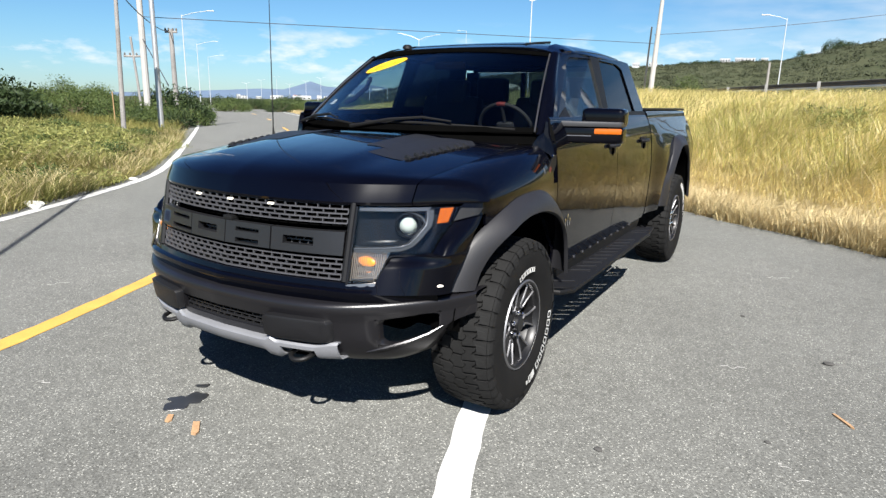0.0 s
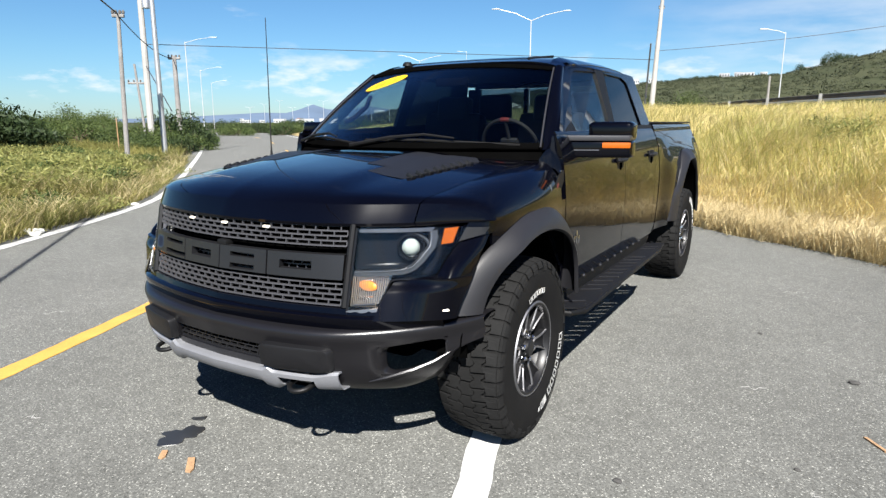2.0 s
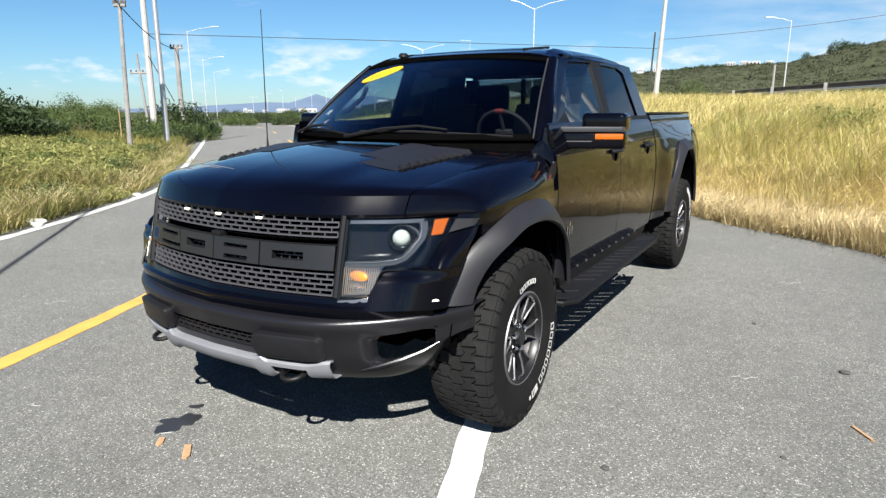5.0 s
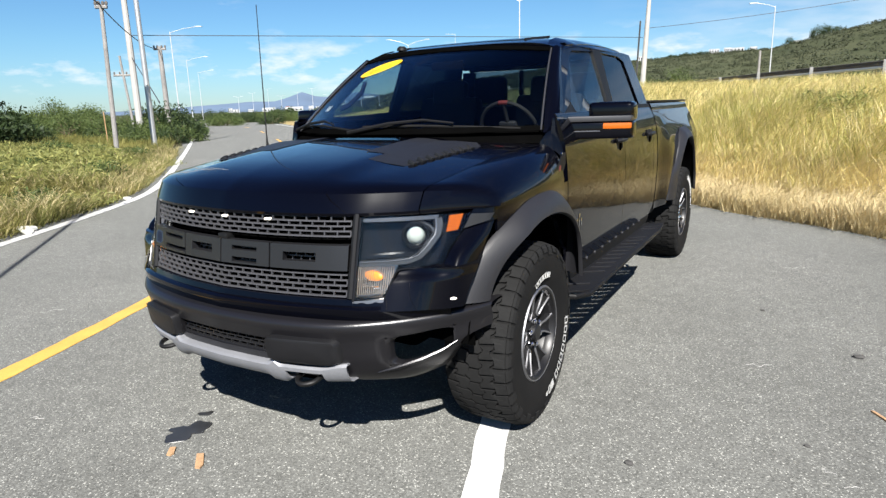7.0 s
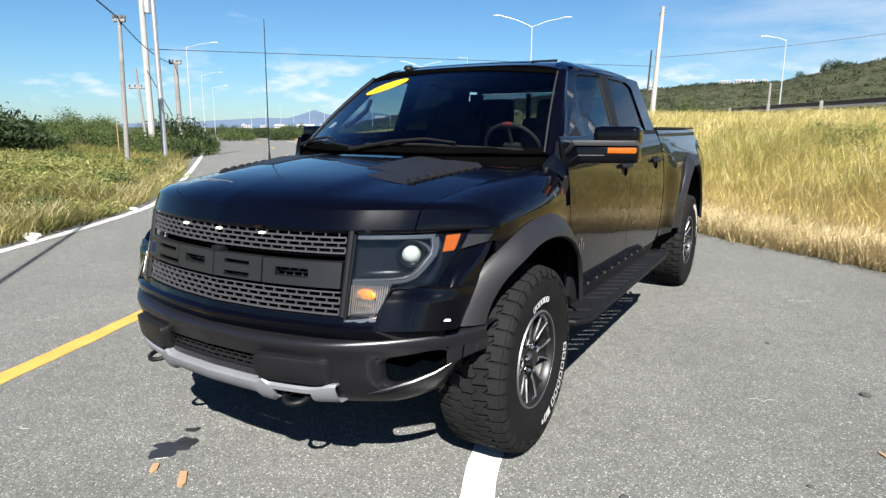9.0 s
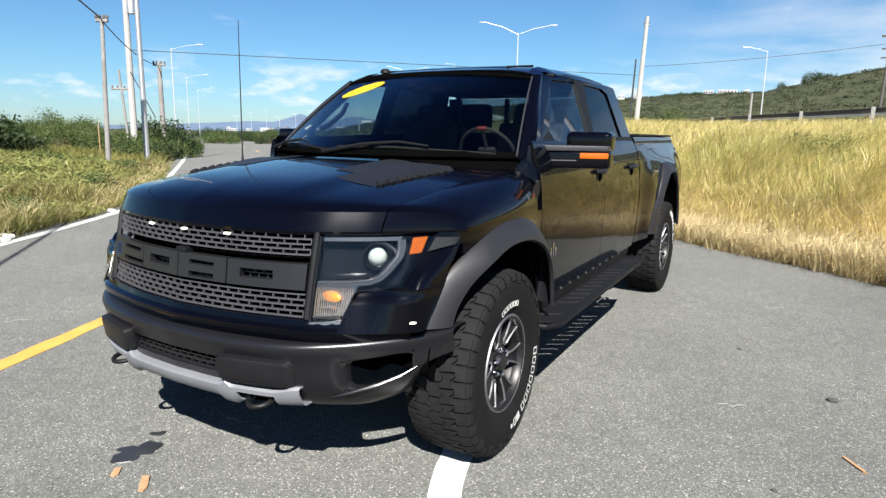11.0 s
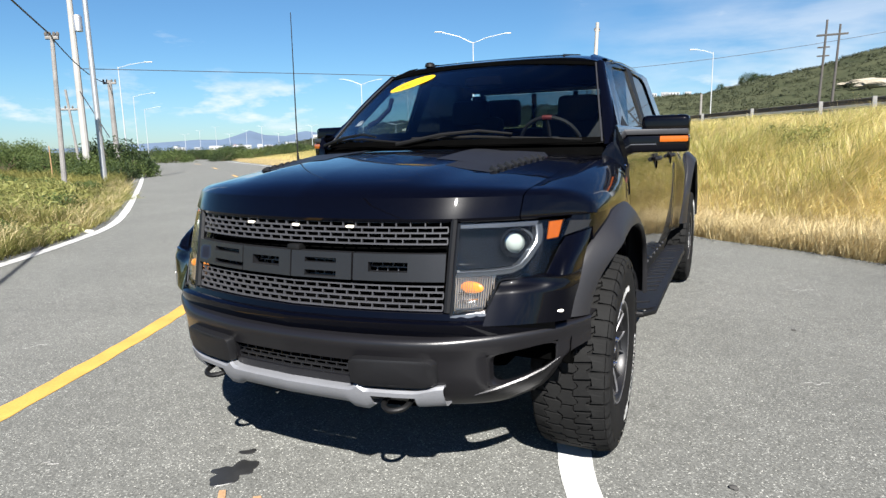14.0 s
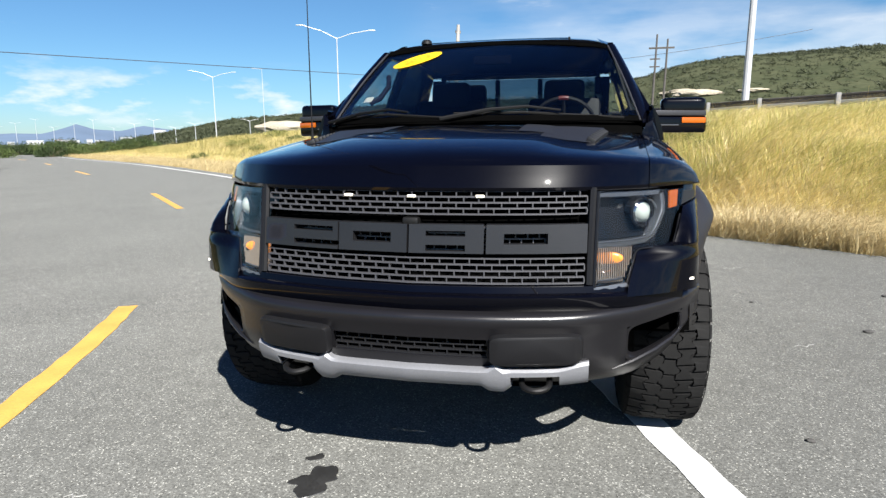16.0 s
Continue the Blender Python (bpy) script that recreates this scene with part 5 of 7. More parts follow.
def handles(y, doors):
    for s, d in zip((1, -1), doors):
        x = side_x(1.235)
        part("handle_recess", box((min(s * (x - 0.006), s * (x + 0.005)), y - 0.075, 1.185), (max(s * (x - 0.006), s * (x + 0.005)), y + 0.075, 1.285), 0.005), M["plastic_black"], d, "black moulded handle pocket")
        part("handle", tube([(s * (x + 0.004), y - 0.09, 1.252), (s * (x + 0.022), y - 0.07, 1.254), (s * (x + 0.027), y, 1.255), (s * (x + 0.022), y + 0.07, 1.254), (s * (x + 0.004), y + 0.09, 1.252)], [0.012, 0.015, 0.016, 0.015, 0.012], 8), M["trim_satin"], d, "black pull handle")
        # flat near-black disc: the cup's shade is painted, not hollowed
        part("finger_cup", lathe([(0.0, s * 0.001), (0.030, s * 0.002), (0.034, 0.0)], 18, "x", (s * (x + 0.0055), y, 1.214)), M["shade_and_trim_black"], d, "flat near-black disc for the finger cup's shade")


handles(1.60, fd), handles(2.47, rd)
for s, d in zip((1, -1), fd):  # plain emblem strokes low on the door
    for k, h in ((0, 0.035), (1, 0.05), (2, 0.075), (3, 0.045)):
        x = side_x(0.84)
        y = 0.66 + k * 0.035
        part("emblem_bar", box((min(s * x, s * (x + 0.006)), y, 0.82), (max(s * x, s * (x + 0.006)), y + 0.014, 0.82 + h), 0.002), M["chrome"], d, "small bright emblem stroke")
pair("sill", side_panel(0.52, 2.62, 0.50, 0.583, None, 20, 3, 0.03), M["plastic_black"], truck, "black lower sill")
pair("cab_corner", side_panel(2.606, 2.735, 0.585, BELT, None, 4, 20, 0.02), M["paint"], truck)

# greenhouse: pillars and frames round the side glass
def gx(y, z):
    """Outer face of the greenhouse; the belt turns into the glass plane."""
    return glass_x(z) + 0.012 - 0.062 * (1 - float(smooth(0.85, 1.75, y))) * max(0.0, z - 1.44) / 0.4


def slab(poly, out, thick, bm=None):
    """A flat outline in y and z laid on the greenhouse."""
    bm = bm or bmesh.new()
    a = [bm.verts.new((gx(y, z) + out, y, z)) for y, z in poly]
    b = [bm.verts.new((gx(y, z) + out - thick, y, z)) for y, z in poly]
    bm.faces.new(a), bm.faces.new(b[::-1])
    for k in range(len(a)):
        j = (k + 1) % len(a)
        bm.faces.new((a[k], b[k], b[j], a[j]))
    return bm


W1 = [(0.82, 1.444), (1.19, 1.785), (1.262, 1.822), (1.615, 1.836), (1.590, 1.47), (1.02, 1.447)]
W2 = [(1.705, 1.472), (1.785, 1.836), (2.22, 1.832), (2.34, 1.80), (2.43, 1.482)]
for poly, doors, label in ((W1, fd, "tinted front side window"), (W2, rd, "dark tinted rear side window")):
    for s, d in zip((1, -1), doors):
        bm = slab(poly, -0.012, 0.004)
        if s < 0:
            bm = mirrored(bm)
        ob = part("window", bm, M["glass_side"] if poly is W1 else M["glass_privacy"], d, label, 0)
        ob.visible_shadow = False
frames = {
    "a_frame": [(0.60, 1.42), (1.10, 1.812), (1.18, 1.845), (1.262, 1.855), (1.262, 1.822), (1.19, 1.785), (0.82, 1.444), (0.66, 1.42)],
    "b_pillar": [(1.590, 1.44), (1.615, 1.85), (1.785, 1.85), (1.705, 1.44)],
    "roof_rail": [(1.262, 1.822), (1.21, 1.868), (2.40, 1.868), (2.42, 1.80), (2.34, 1.80), (2.22, 1.832), (1.785, 1.836), (1.615, 1.836)],
    "c_pillar": [(2.43, 1.44), (2.43, 1.482), (2.34, 1.80), (2.42, 1.80), (2.40, 1.868), (2.58, 1.862), (2.735, 1.44)],
    "belt_trim": [(0.62, 1.418), (0.80, 1.442), (1.02, 1.447), (1.590, 1.47), (1.705, 1.472), (2.43, 1.482), (2.735, 1.482), (2.735, 1.42)],
}
for name, poly in frames.items():
    pair(name, slab(poly, 0.0 if name != "belt_trim" else 0.002, 0.03), M["plastic_black"] if name in ("b_pillar", "belt_trim") else M["paint"], truck, "", 0)
# shoulder from door top in to the glass
pair("shoulder", shell([[(side_x(BELT) + 0.001, y, BELT - 0.006), (side_x(BELT) - 0.006, y, BELT + 0.012), (gx(y, 1.452) + 0.002, y, 1.452)] for y in np.linspace(0.56, 2.735, 24)], 0.008), M["paint"], truck)
pair("pillar_foot", shell([[(0.985, 0.548, 1.20), (0.962, 0.55, 1.285), (0.940, 0.555, 1.35), (0.925, 0.57, 1.425)], [(0.945, 0.51, 1.255), (0.925, 0.50, 1.31), (0.915, 0.50, 1.37), (0.915, 0.52, 1.43)], [(0.86, 0.47, 1.30), (0.872, 0.485, 1.325), (0.884, 0.505, 1.352), (0.89, 0.545, 1.385)]], 0.01), M["paint"], truck)
pair("mirror_sail", slab([(0.66, 1.40), (0.66, 1.43), (0.88, 1.51), (0.90, 1.45), (0.84, 1.40)], 0.004, 0.02), M["plastic_black"], truck)


# windscreen
def ws(u, v, off=0.0):
    """u across (-1..1), v from cowl to roof."""
    lo = Vector((0.915 * u, 0.135 + 0.43 * u * u, 1.362 + 0.002 * u * u))
    hi = Vector((0.735 * u, 1.075 + 0.022 * u * u, 1.882 - 0.048 * u * u))
    p = lo.lerp(hi, v)
    bulge = 0.02 * math.sin(math.pi * v)
    return p + Vector((0, -0.48, 0.86)) * (bulge + off)


wsp = part("windscreen", shell([[ws(u, v) for u in np.linspace(-0.955, 0.955, 25)] for v in np.linspace(0.02, 0.97, 14)], 0.005), M["glass"], truck, "lightly tinted curved windscreen", 60)
wsp.visible_shadow = False
for u0, u1, v0, v1 in ((-0.955, 0.955, 0.93, 0.985), (-0.955, 0.955, 0.0, 0.05)):
    part("screen_border", shell([[ws(u, v, 0.004) for u in np.linspace(u0, u1, 25)] for v in (v0, v1)], 0.003), M["shade_and_trim_black"], wsp)
for s in (1, -1):
    rows = []
    for v in np.linspace(-0.02, 1.0, 16):
        a, b = ws(s * 0.945, v, 0.003), ws(s * 1.0, v, 0.0)
        y2 = 0.60 + (1.10 - 0.60) * v
        z2 = 1.40 + (1.822 - 1.40) * v
        c = Vector((s * (gx(y2, max(z2, 1.42)) - 0.002), y2 + 0.03, z2 - 0.004))
        rows.append([a, (a + b) / 2 + Vector((0, -0.004, 0.008)), b + Vector((0, 0, 0.004)), (b + c) / 2 + Vector((s * 0.006, -0.004, 0.003)), c])
    part("a_pillar", shell(rows, 0.02), M["paint"], truck, "", 50)
    part("pillar_seal", tube([ws(s * 0.935, v, 0.006) for v in np.linspace(0.0, 0.96, 12)], 0.005, 6), M["band_satin"], truck)


# roof
def roof(u, t):
    y = 1.085 + 0.02 * u * u * (1 - t) + (2.62 - 1.085) * t
    z = float(np.interp(y, [1.05, 1.16, 1.3, 1.6, 2.0, 2.4, 2.55, 2.65], [1.878, 1.903, 1.925, 1.948, 1.955, 1.945, 1.93, 1.895]))
    x = u * float(np.interp(y, [1.08, 1.3, 2.3, 2.65], [0.728, 0.740, 0.745, 0.715]))
    return Vector((x, y, z - 0.02 * u * u - 0.045 * abs(u) ** 8))


part("roof", shell([[roof(u, t) for u in np.linspace(-1, 1, 31)] for t in np.linspace(0, 1, 20)], 0.03), M["paint"], truck, "glossy black roof", 50)
for s in (1, -1):
    part("roof_edge", shell([[roof(s, t) + Vector((-s * 0.01, 0, 0.002)), roof(s, t) + Vector((s * 0.012, 0, -0.012)), Vector((s * (gx(roof(s, t).y, 1.86) + 0.001), roof(s, t).y, min(1.855, roof(s, t).z - 0.006)))] for t in np.linspace(0, 1, 16)], 0.012), M["paint"], truck)
# tilted glass sunroof and its deflector
part("sunroof", shell([[Vector((x, y, roof(x / 0.775, (y - 1.085) / 1.535).z + 0.003 + 0.012 * (y - 1.22) / 0.42)) for x in np.linspace(-0.46, 0.46, 9)] for y in np.linspace(1.22, 1.64, 7)], 0.012), M["glass_dark"], truck, "dark glass sunroof tilted open at the back")
part("sunroof_frame", tube([(0.46 * a, y, roof(0.6, (y - 1.085) / 1.535).z + 0.002 + 0.012 * (y - 1.22) / 0.42) for a, y in ((-1, 1.22), (-1, 1.64), (1, 1.64), (1, 1.22))], 0.008, 6), M["plastic_black"], truck)
part("roof_marker", lathe([(0.036, 0), (0.034, 0.016), (0.022, 0.028), (0, 0.03)], 14, "z", roof(-0.62, 0.045)), M["plastic_black"], truck, "small black roof fin")
# rear wall of the cab with its three-part window
back = bmesh.new()
for lo, hi in (((-0.90, 2.70, 0.60), (0.90, 2.73, 1.47)), ((-0.69, 2.60, 1.80), (0.69, 2.63, 1.87)), ((-0.77, 2.62, 1.47), (-0.645, 2.66, 1.80)), ((0.645, 2.62, 1.47), (0.77, 2.66, 1.80)), ((-0.205, 2.63, 1.47), (-0.165, 2.66, 1.80)), ((0.165, 2.63, 1.47), (0.205, 2.66, 1.80))):
    add_box(back, lo, hi, 0.004)
part("cab_back", back, M["paint"], truck)
for a, b in ((-0.645, -0.205), (-0.165, 0.165), (0.205, 0.645)):
    part("rear_window", box((a, 2.642, 1.47), (b, 2.647, 1.80)), M["glass_dark"], truck, "dark tinted rear pane").visible_shadow = False
part("cab_floor", box((-0.86, 0.3, 0.62), (0.86, 2.70, 0.68), 0.01), M["seat_black"], truck)
part("headliner", box((-0.68, 1.2, 1.85), (0.68, 2.58, 1.87), 0.005), M["seat_black"], truck)

# cowl, wipers
cowl = [[(x, 0.155 + 0.36 * (x / 0.87) ** 2 + dy, 1.335 - 0.012 * (x / 0.87) ** 2 + dz) for x in np.linspace(-0.865, 0.865, 21)] for dy, dz in ((-0.04, -0.02), (0.0, 0.012), (0.05, 0.022), (0.12, 0.04))]
part("cowl", shell(cowl, 0.01), M["shade_and_trim_black"], truck, "black plastic cowl")


def wiper(pts, blade):
    p = tube([ws(u, v, o) for u, v, o in pts], [0.010, 0.009, 0.007, 0.005][: len(pts)], 6)
    ob = part("wiper", p, M["plastic_black"], truck, "black windscreen wiper")
    part("blade", tube([ws(u, v, 0.012) for u, v in blade], 0.007, 6), M["rubber"], ob)


wiper([(-0.14, -0.02, 0.03), (0.12, 0.05, 0.035), (0.32, 0.085, 0.03), (0.5, 0.06, 0.025)], [(-0.08, 0.055), (0.3, 0.06), (0.84, 0.015)])
wiper([(-0.96, -0.02, 0.03), (-0.7, 0.05, 0.035), (-0.5, 0.085, 0.03), (-0.36, 0.06, 0.025)], [(-0.86, 0.05), (-0.5, 0.065), (-0.14, 0.02)])

# stickers in the screen
STK = (-0.572, 0.768)
ring = []
for k in range(36):
    a = 2 * math.pi * k / 36
    ring.append(ws(STK[0] + 0.18 * math.cos(a) - 0.01 * math.sin(a), STK[1] + 0.070 * math.cos(a) + 0.082 * math.sin(a), 0.004))
bm = bmesh.new()
bm.faces.new([bm.verts.new(p) for p in ring])
bmesh.ops.solidify(bm, geom=bm.faces[:], thickness=0.002)
sticker = part("year_sticker", bm, M["sticker_yellow"], truck, "yellow oval year sticker at the top of the windscreen", 0)
cu = bpy.data.curves.new("year", "FONT")
cu.body, cu.size, cu.align_x, cu.align_y, cu.extrude = "2013", 0.09, "CENTER", "CENTER", 0.0004
tx = new("year_digits", cu)
right = (ws(STK[0] + 0.1, STK[1] + 0.048) - ws(STK[0] - 0.1, STK[1] - 0.048)).normalized()
upw = (ws(STK[0], STK[1] + 0.06) - ws(STK[0], STK[1] - 0.06)).normalized()
nrm = right.cross(upw).normalized()
tx.matrix_basis = Matrix.Translation(ws(*STK, 0.0085)) @ Matrix((right, nrm.cross(right), nrm)).transposed().to_4x4() 
cu.materials.append(M["ink"])
tx.parent = sticker
bm = bmesh.new()
bm.faces.new([bm.verts.new(ws(u, v, -0.008)) for u, v in ((-0.80, 0.255), (-0.73, 0.255), (-0.73, 0.315), (-0.80, 0.315))])
bmesh.ops.solidify(bm, geom=bm.faces[:], thickness=0.002)
part("inspection_sticker", bm, M["sticker_white"], truck, "pale inspection sticker low in the windscreen", 0)

# inside
dash = part("dashboard", loft([[(x, y, z) for x in np.linspace(-0.80, 0.80, 9)] for y, z in ((0.40, 1.30), (0.62, 1.345), (0.85, 1.34), (0.95, 1.30), (0.97, 1.10), (0.90, 0.9))]), M["seat_black"], truck, "black dashboard")


def seat(x, y):
    st = new("seat")
    st.parent = truck
    tagged(st, "black front seat with an orange stripe")
    part("cushion", box((x - 0.27, y - 0.25, 0.86), (x + 0.27, y + 0.28, 1.02), 0.05), M["seat_black"], st)
    part("backrest", box((-0.26, -0.07, 0.0), (0.26, 0.07, 0.58), 0.05, Matrix.Translation((x, y + 0.30, 1.0)) @ Matrix.Rotation(radians(-12), 4, "X")), M["seat_black"], st)
    part("headrest", box((-0.145, -0.055, 0.50), (0.145, 0.065, 0.71), 0.05, Matrix.Translation((x, y + 0.30, 1.0)) @ Matrix.Rotation(radians(-9), 4, "X"), 3), M["seat_black"], st)
    for e in (-1, 1):
        part("headrest_post", tube([(x + e * 0.06, y + 0.38, 1.46), (x + e * 0.06, y + 0.39, 1.54)], 0.008, 6), M["chrome"], st)


seat(0.42, 1.38), seat(-0.42, 1.38)
rb = new("rear_bench")
rb.parent = truck
tagged(rb, "black rear bench seat")
part("cushion", box((-0.72, 2.05, 0.86), (0.72, 2.45, 1.02), 0.05), M["seat_black"], rb)
part("backrest", box((-0.72, 2.40, 1.0), (0.72, 2.55, 1.50), 0.05), M["seat_black"], rb)
for x in (-0.41, 0.41):
    part("headrest", box((x - 0.15, 2.42, 1.51), (x + 0.15, 2.54, 1.745), 0.05, None, 3), M["seat_black"], rb)
col = Vector((0.445, 1.005, 1.35))
tilt = Matrix.Translation(col) @ Matrix.Rotation(radians(-62), 4, "X")
rim_b = bmesh.new()
add_tube(rim_b, [tilt @ Vector((0.19 * math.cos(a), 0.19 * math.sin(a), 0)) for a in np.linspace(0, 2 * math.pi, 33)], 0.012, 8)
swl = part("steering_wheel", rim_b, M["seat_black"], truck, "black steering wheel with a red centre mark")
hubb = box((-0.06, -0.06, -0.02), (0.06, 0.06, 0.02), 0.02, tilt)
part("boss", hubb, M["seat_black"], swl)
for a in (0.2, math.pi - 0.2, -math.pi / 2):
    part("spoke", tube([tilt @ Vector((0.05 * math.cos(a), 0.05 * math.sin(a), 0)), tilt @ Vector((0.18 * math.cos(a), 0.18 * math.sin(a), 0))], 0.012, 6), M["seat_black"], swl)
part("top_mark", tube([tilt @ Vector((0.19 * math.cos(a), 0.19 * math.sin(a), 0)) for a in np.linspace(-1.72, -1.42, 5)], 0.0135, 8), M["decal_red"], swl, "red mark on the rim")
part("inner_mirror", box((-0.12, 1.00, 1.735), (0.12, 1.03, 1.79), 0.015), M["shade_and_trim_black"], truck, "black inner mirror")
part("grab_handle", tube([(-0.715, 0.76, 1.50), (-0.665, 0.80, 1.53), (-0.645, 0.92, 1.61), (-0.67, 1.0, 1.68)], 0.016, 8), M["lamp_dark"], truck, "dark grey grab handle on the pillar")

# -- side mirrors --
def side_mirror(s):
    def rounded(lo, hi, b, seg=3, slant=0.0):
        a, c = (lo[0] * s, hi[0] * s)
        bm = box((min(a, c), lo[1], lo[2]), (max(a, c), hi[1], hi[2]), b, None, seg)
        for v in bm.verts:
            v.co.y += slant * (abs(v.co.x) - 1.24)
        return bm

    ob = part("side_mirror", rounded((0.995, 0.885, 1.395), (1.240, 1.005, 1.505), 0.035, 4, 0.12), M["paint"], truck, "large black side mirror with an orange repeater")
    part("lower_shell", rounded((0.915, 0.868, 1.306), (1.244, 0.965, 1.402), 0.022, 3, 0.46), M["paint"], ob)
    part("arm_band", rounded((0.905, 0.860, 1.400), (1.238, 0.95, 1.430), 0.008, 2, 0.46), M["band_satin"], ob, "satin grey band")
    part("groove", rounded((0.93, 0.864, 1.346), (1.085, 0.90, 1.352), 0.001, 1, 0.46), M["lamp_grey"], ob)
    part("repeater", rounded((1.100, 0.861, 1.360), (1.238, 0.92, 1.392), 0.006, 2, 0.46), M["amber"], ob, "orange repeater lamp")
    part("arm", rounded((0.885, 0.80, 1.335), (0.96, 0.90, 1.43), 0.02), M["paint"], ob)
    part("mirror_glass", rounded((1.03, 1.004, 1.405), (1.225, 1.009, 1.492), 0.001, 1, 0.12), M["chrome"], ob)


side_mirror(1), side_mirror(-1)

# -- vents and bolts on the wing beside the door --
for s in (1, -1):
    bm = bmesh.new()
    xx = 0.998
    add_prism(bm, [(0.33, 1.115), (0.44, 1.235), (0.50, 1.255), (0.505, 1.20), (0.42, 1.09)], (s * 0.006, 0, 0), (s * 0.990, 0, 0), (0, 1, 0), (0, 0, 1))
    part("wing_vent", bm, M["plastic_black"], truck, "black air vent on the front wing")
    bm = bmesh.new()
    add_prism(bm, [(0.37, 1.13), (0.42, 1.195), (0.432, 1.185), (0.388, 1.12)], (s * 0.006, 0, 0), (s * 0.994, 0, 0), (0, 1, 0), (0, 0, 1))
    part("vent_badge", bm, M["decal_red"], truck, "dark red emblem stroke on the vent")
    for x, y, z in ((0.987, 0.47, 1.222), (0.974, 0.50, 1.248), (0.925, 0.545, 1.335), (0.915, 0.56, 1.365)):
        part("stud", lathe([(0.007, 0), (0.006, s * 0.006), (0, s * 0.008)], 8, "x", (s * x, y, z)), M["chrome"], truck)

# -- antenna --
part("antenna", tube([(-0.85, 0.20, 1.255), (-0.85, 0.20, 1.35), (-0.855, 0.215, 2.13)], [0.012, 0.004, 0.0022], 6), M["plastic_black"], truck, "thin black whip antenna on the front wing")

# -- running boards --
def step(s):
    """A slotted step plate with a bolted back plate; the slots run slantwise."""
    ob = new("running_board")
    ob.parent = truck
    tagged(ob, "black slotted running board")
    x0, x1, z, th = 0.972, 1.125, 0.515, 0.010
    slots = [0.57] + [0.86 + 0.118 * k for k in range(10)] + [2.28, 2.38]
    slant = 0.42  # rise along y for one metre outwards, as a share of the slot's run

    def y_of(x, y):
        return y + (x - 0.985) * slant * 1.6

    ya, xa, xb = 0.40, 0.988, 1.100
    bm = bmesh.new()

    def plate(pts):
        up = [bm.verts.new((s * x, y, z)) for x, y in pts]
        dn = [bm.verts.new((s * x, y, z - th)) for x, y in pts]
        bm.faces.new(up), bm.faces.new(dn[::-1])
        for k in range(len(pts)):
            j = (k + 1) % len(pts)
            bm.faces.new((up[k], dn[k], dn[j], up[j]))

    half = 0.011
    cuts = [0.44] + [v for y in slots for v in (y - half, y + half)] + [2.56]
    for a, b in zip(cuts[::2], cuts[1::2]):
        plate([(xa, y_of(xa, a)), (xb, y_of(xb, a)), (xb, y_of(xb, b)), (xa, y_of(xa, b))])
    part("tread_plate", bm, M["trim_satin"], ob, "black slotted tread plate", 0)
    bm = bmesh.new()
    plate([(x0, 0.42), (xa, 0.42), (xa, 2.60), (x0, 2.62)])
    plate([(xb, 0.50), (x1 + 0.012, 0.56), (x1, 2.40), (xb, 2.64)])
    part("side_strip", bm, M["trim_satin"], ob, "", 0)
    part("outer_rail", tube([(s * 0.985, 0.40, z - 0.012), (s * 1.09, 0.43, z - 0.014), (s * (x1 + 0.012), 0.52, z - 0.016), (s * x1, 1.4, z - 0.016), (s * (x1 - 0.01), 2.40, z - 0.016), (s * 0.99, 2.66, z - 0.012)], 0.015, 10), M["plastic_black"], ob, "rounded outer edge")
    for y in slots:
        a, b = (xa + 0.004, y_of(xa + 0.004, y + half + 0.004)), (xb - 0.004, y_of(xb - 0.004, y + half + 0.004))
        part("slot_rim", tube([(s * a[0], a[1], z + 0.001), (s * b[0], b[1], z + 0.001)], 0.0035, 6), M["panel_grey"], ob)
    part("back_plate", box((min(s * 0.960, s * x0), 0.52, z - 0.01), (max(s * 0.960, s * x0), 2.42, z + 0.10), 0.004), M["plastic_black"], ob)
    for k in range(11):
        part("bolt", lathe([(0.012, 0), (0.012, s * 0.006), (0.006, s * 0.011), (0, s * 0.011)], 8, "x", (s * x0, 0.64 + 0.164 * k, z + 0.066)), M["band_satin"], ob)
    for y in (0.7, 1.5, 2.25):
        part("bracket", tube([(s * 0.72, y, 0.56), (s * 1.0, y, z - 0.03)], 0.025, 8), M["plastic_black"], ob)


step(1), step(-1)

# -- cargo bed --
def tail(y, z):
    """The bed side swells out towards its flare and leans in towards its upper rear end."""
    return rear_swell(y) * (1 - float(smooth(1.08, 1.40, z))) - 0.055 * max(0.0, (y - 2.765) / 1.955) * float(smooth(1.10, 1.43, z))


BED_Z = 1.49
pair("bed_side", side_panel(2.765, 4.72, 0.60, 1.43, (3.69, 0.56, 0.60), 60, 26, tail=tail), M["paint"], truck, "glossy black bed side", 50)
pair("bed_shoulder", shell([[(side_x(1.43) + tail(y, 1.43) + d, y, z) for d, z in ((0.002, 1.425), (-0.004, 1.455), (-0.02, BED_Z - 0.006), (-0.10, BED_Z))] for y in np.linspace(2.765, 4.72, 16)], 0.01), M["paint"], truck)
rail_bm = box((0.80, 2.77, BED_Z), (0.918, 4.72, BED_Z + 0.018), 0.008)
for v in rail_bm.verts:
    v.co.x += tail(v.co.y, 1.43)
pair("bed_rail", rail_bm, M["plastic_black"], truck, "black plastic bed rail cap")
pair("bed_inner", box((0.73, 2.77, 0.75), (0.745, 4.70, BED_Z), 0.004), M["plastic_black"], truck)
part("bed_floor", box((-0.8, 2.77, 0.72), (0.8, 4.70, 0.76), 0.004), M["plastic_black"], truck)
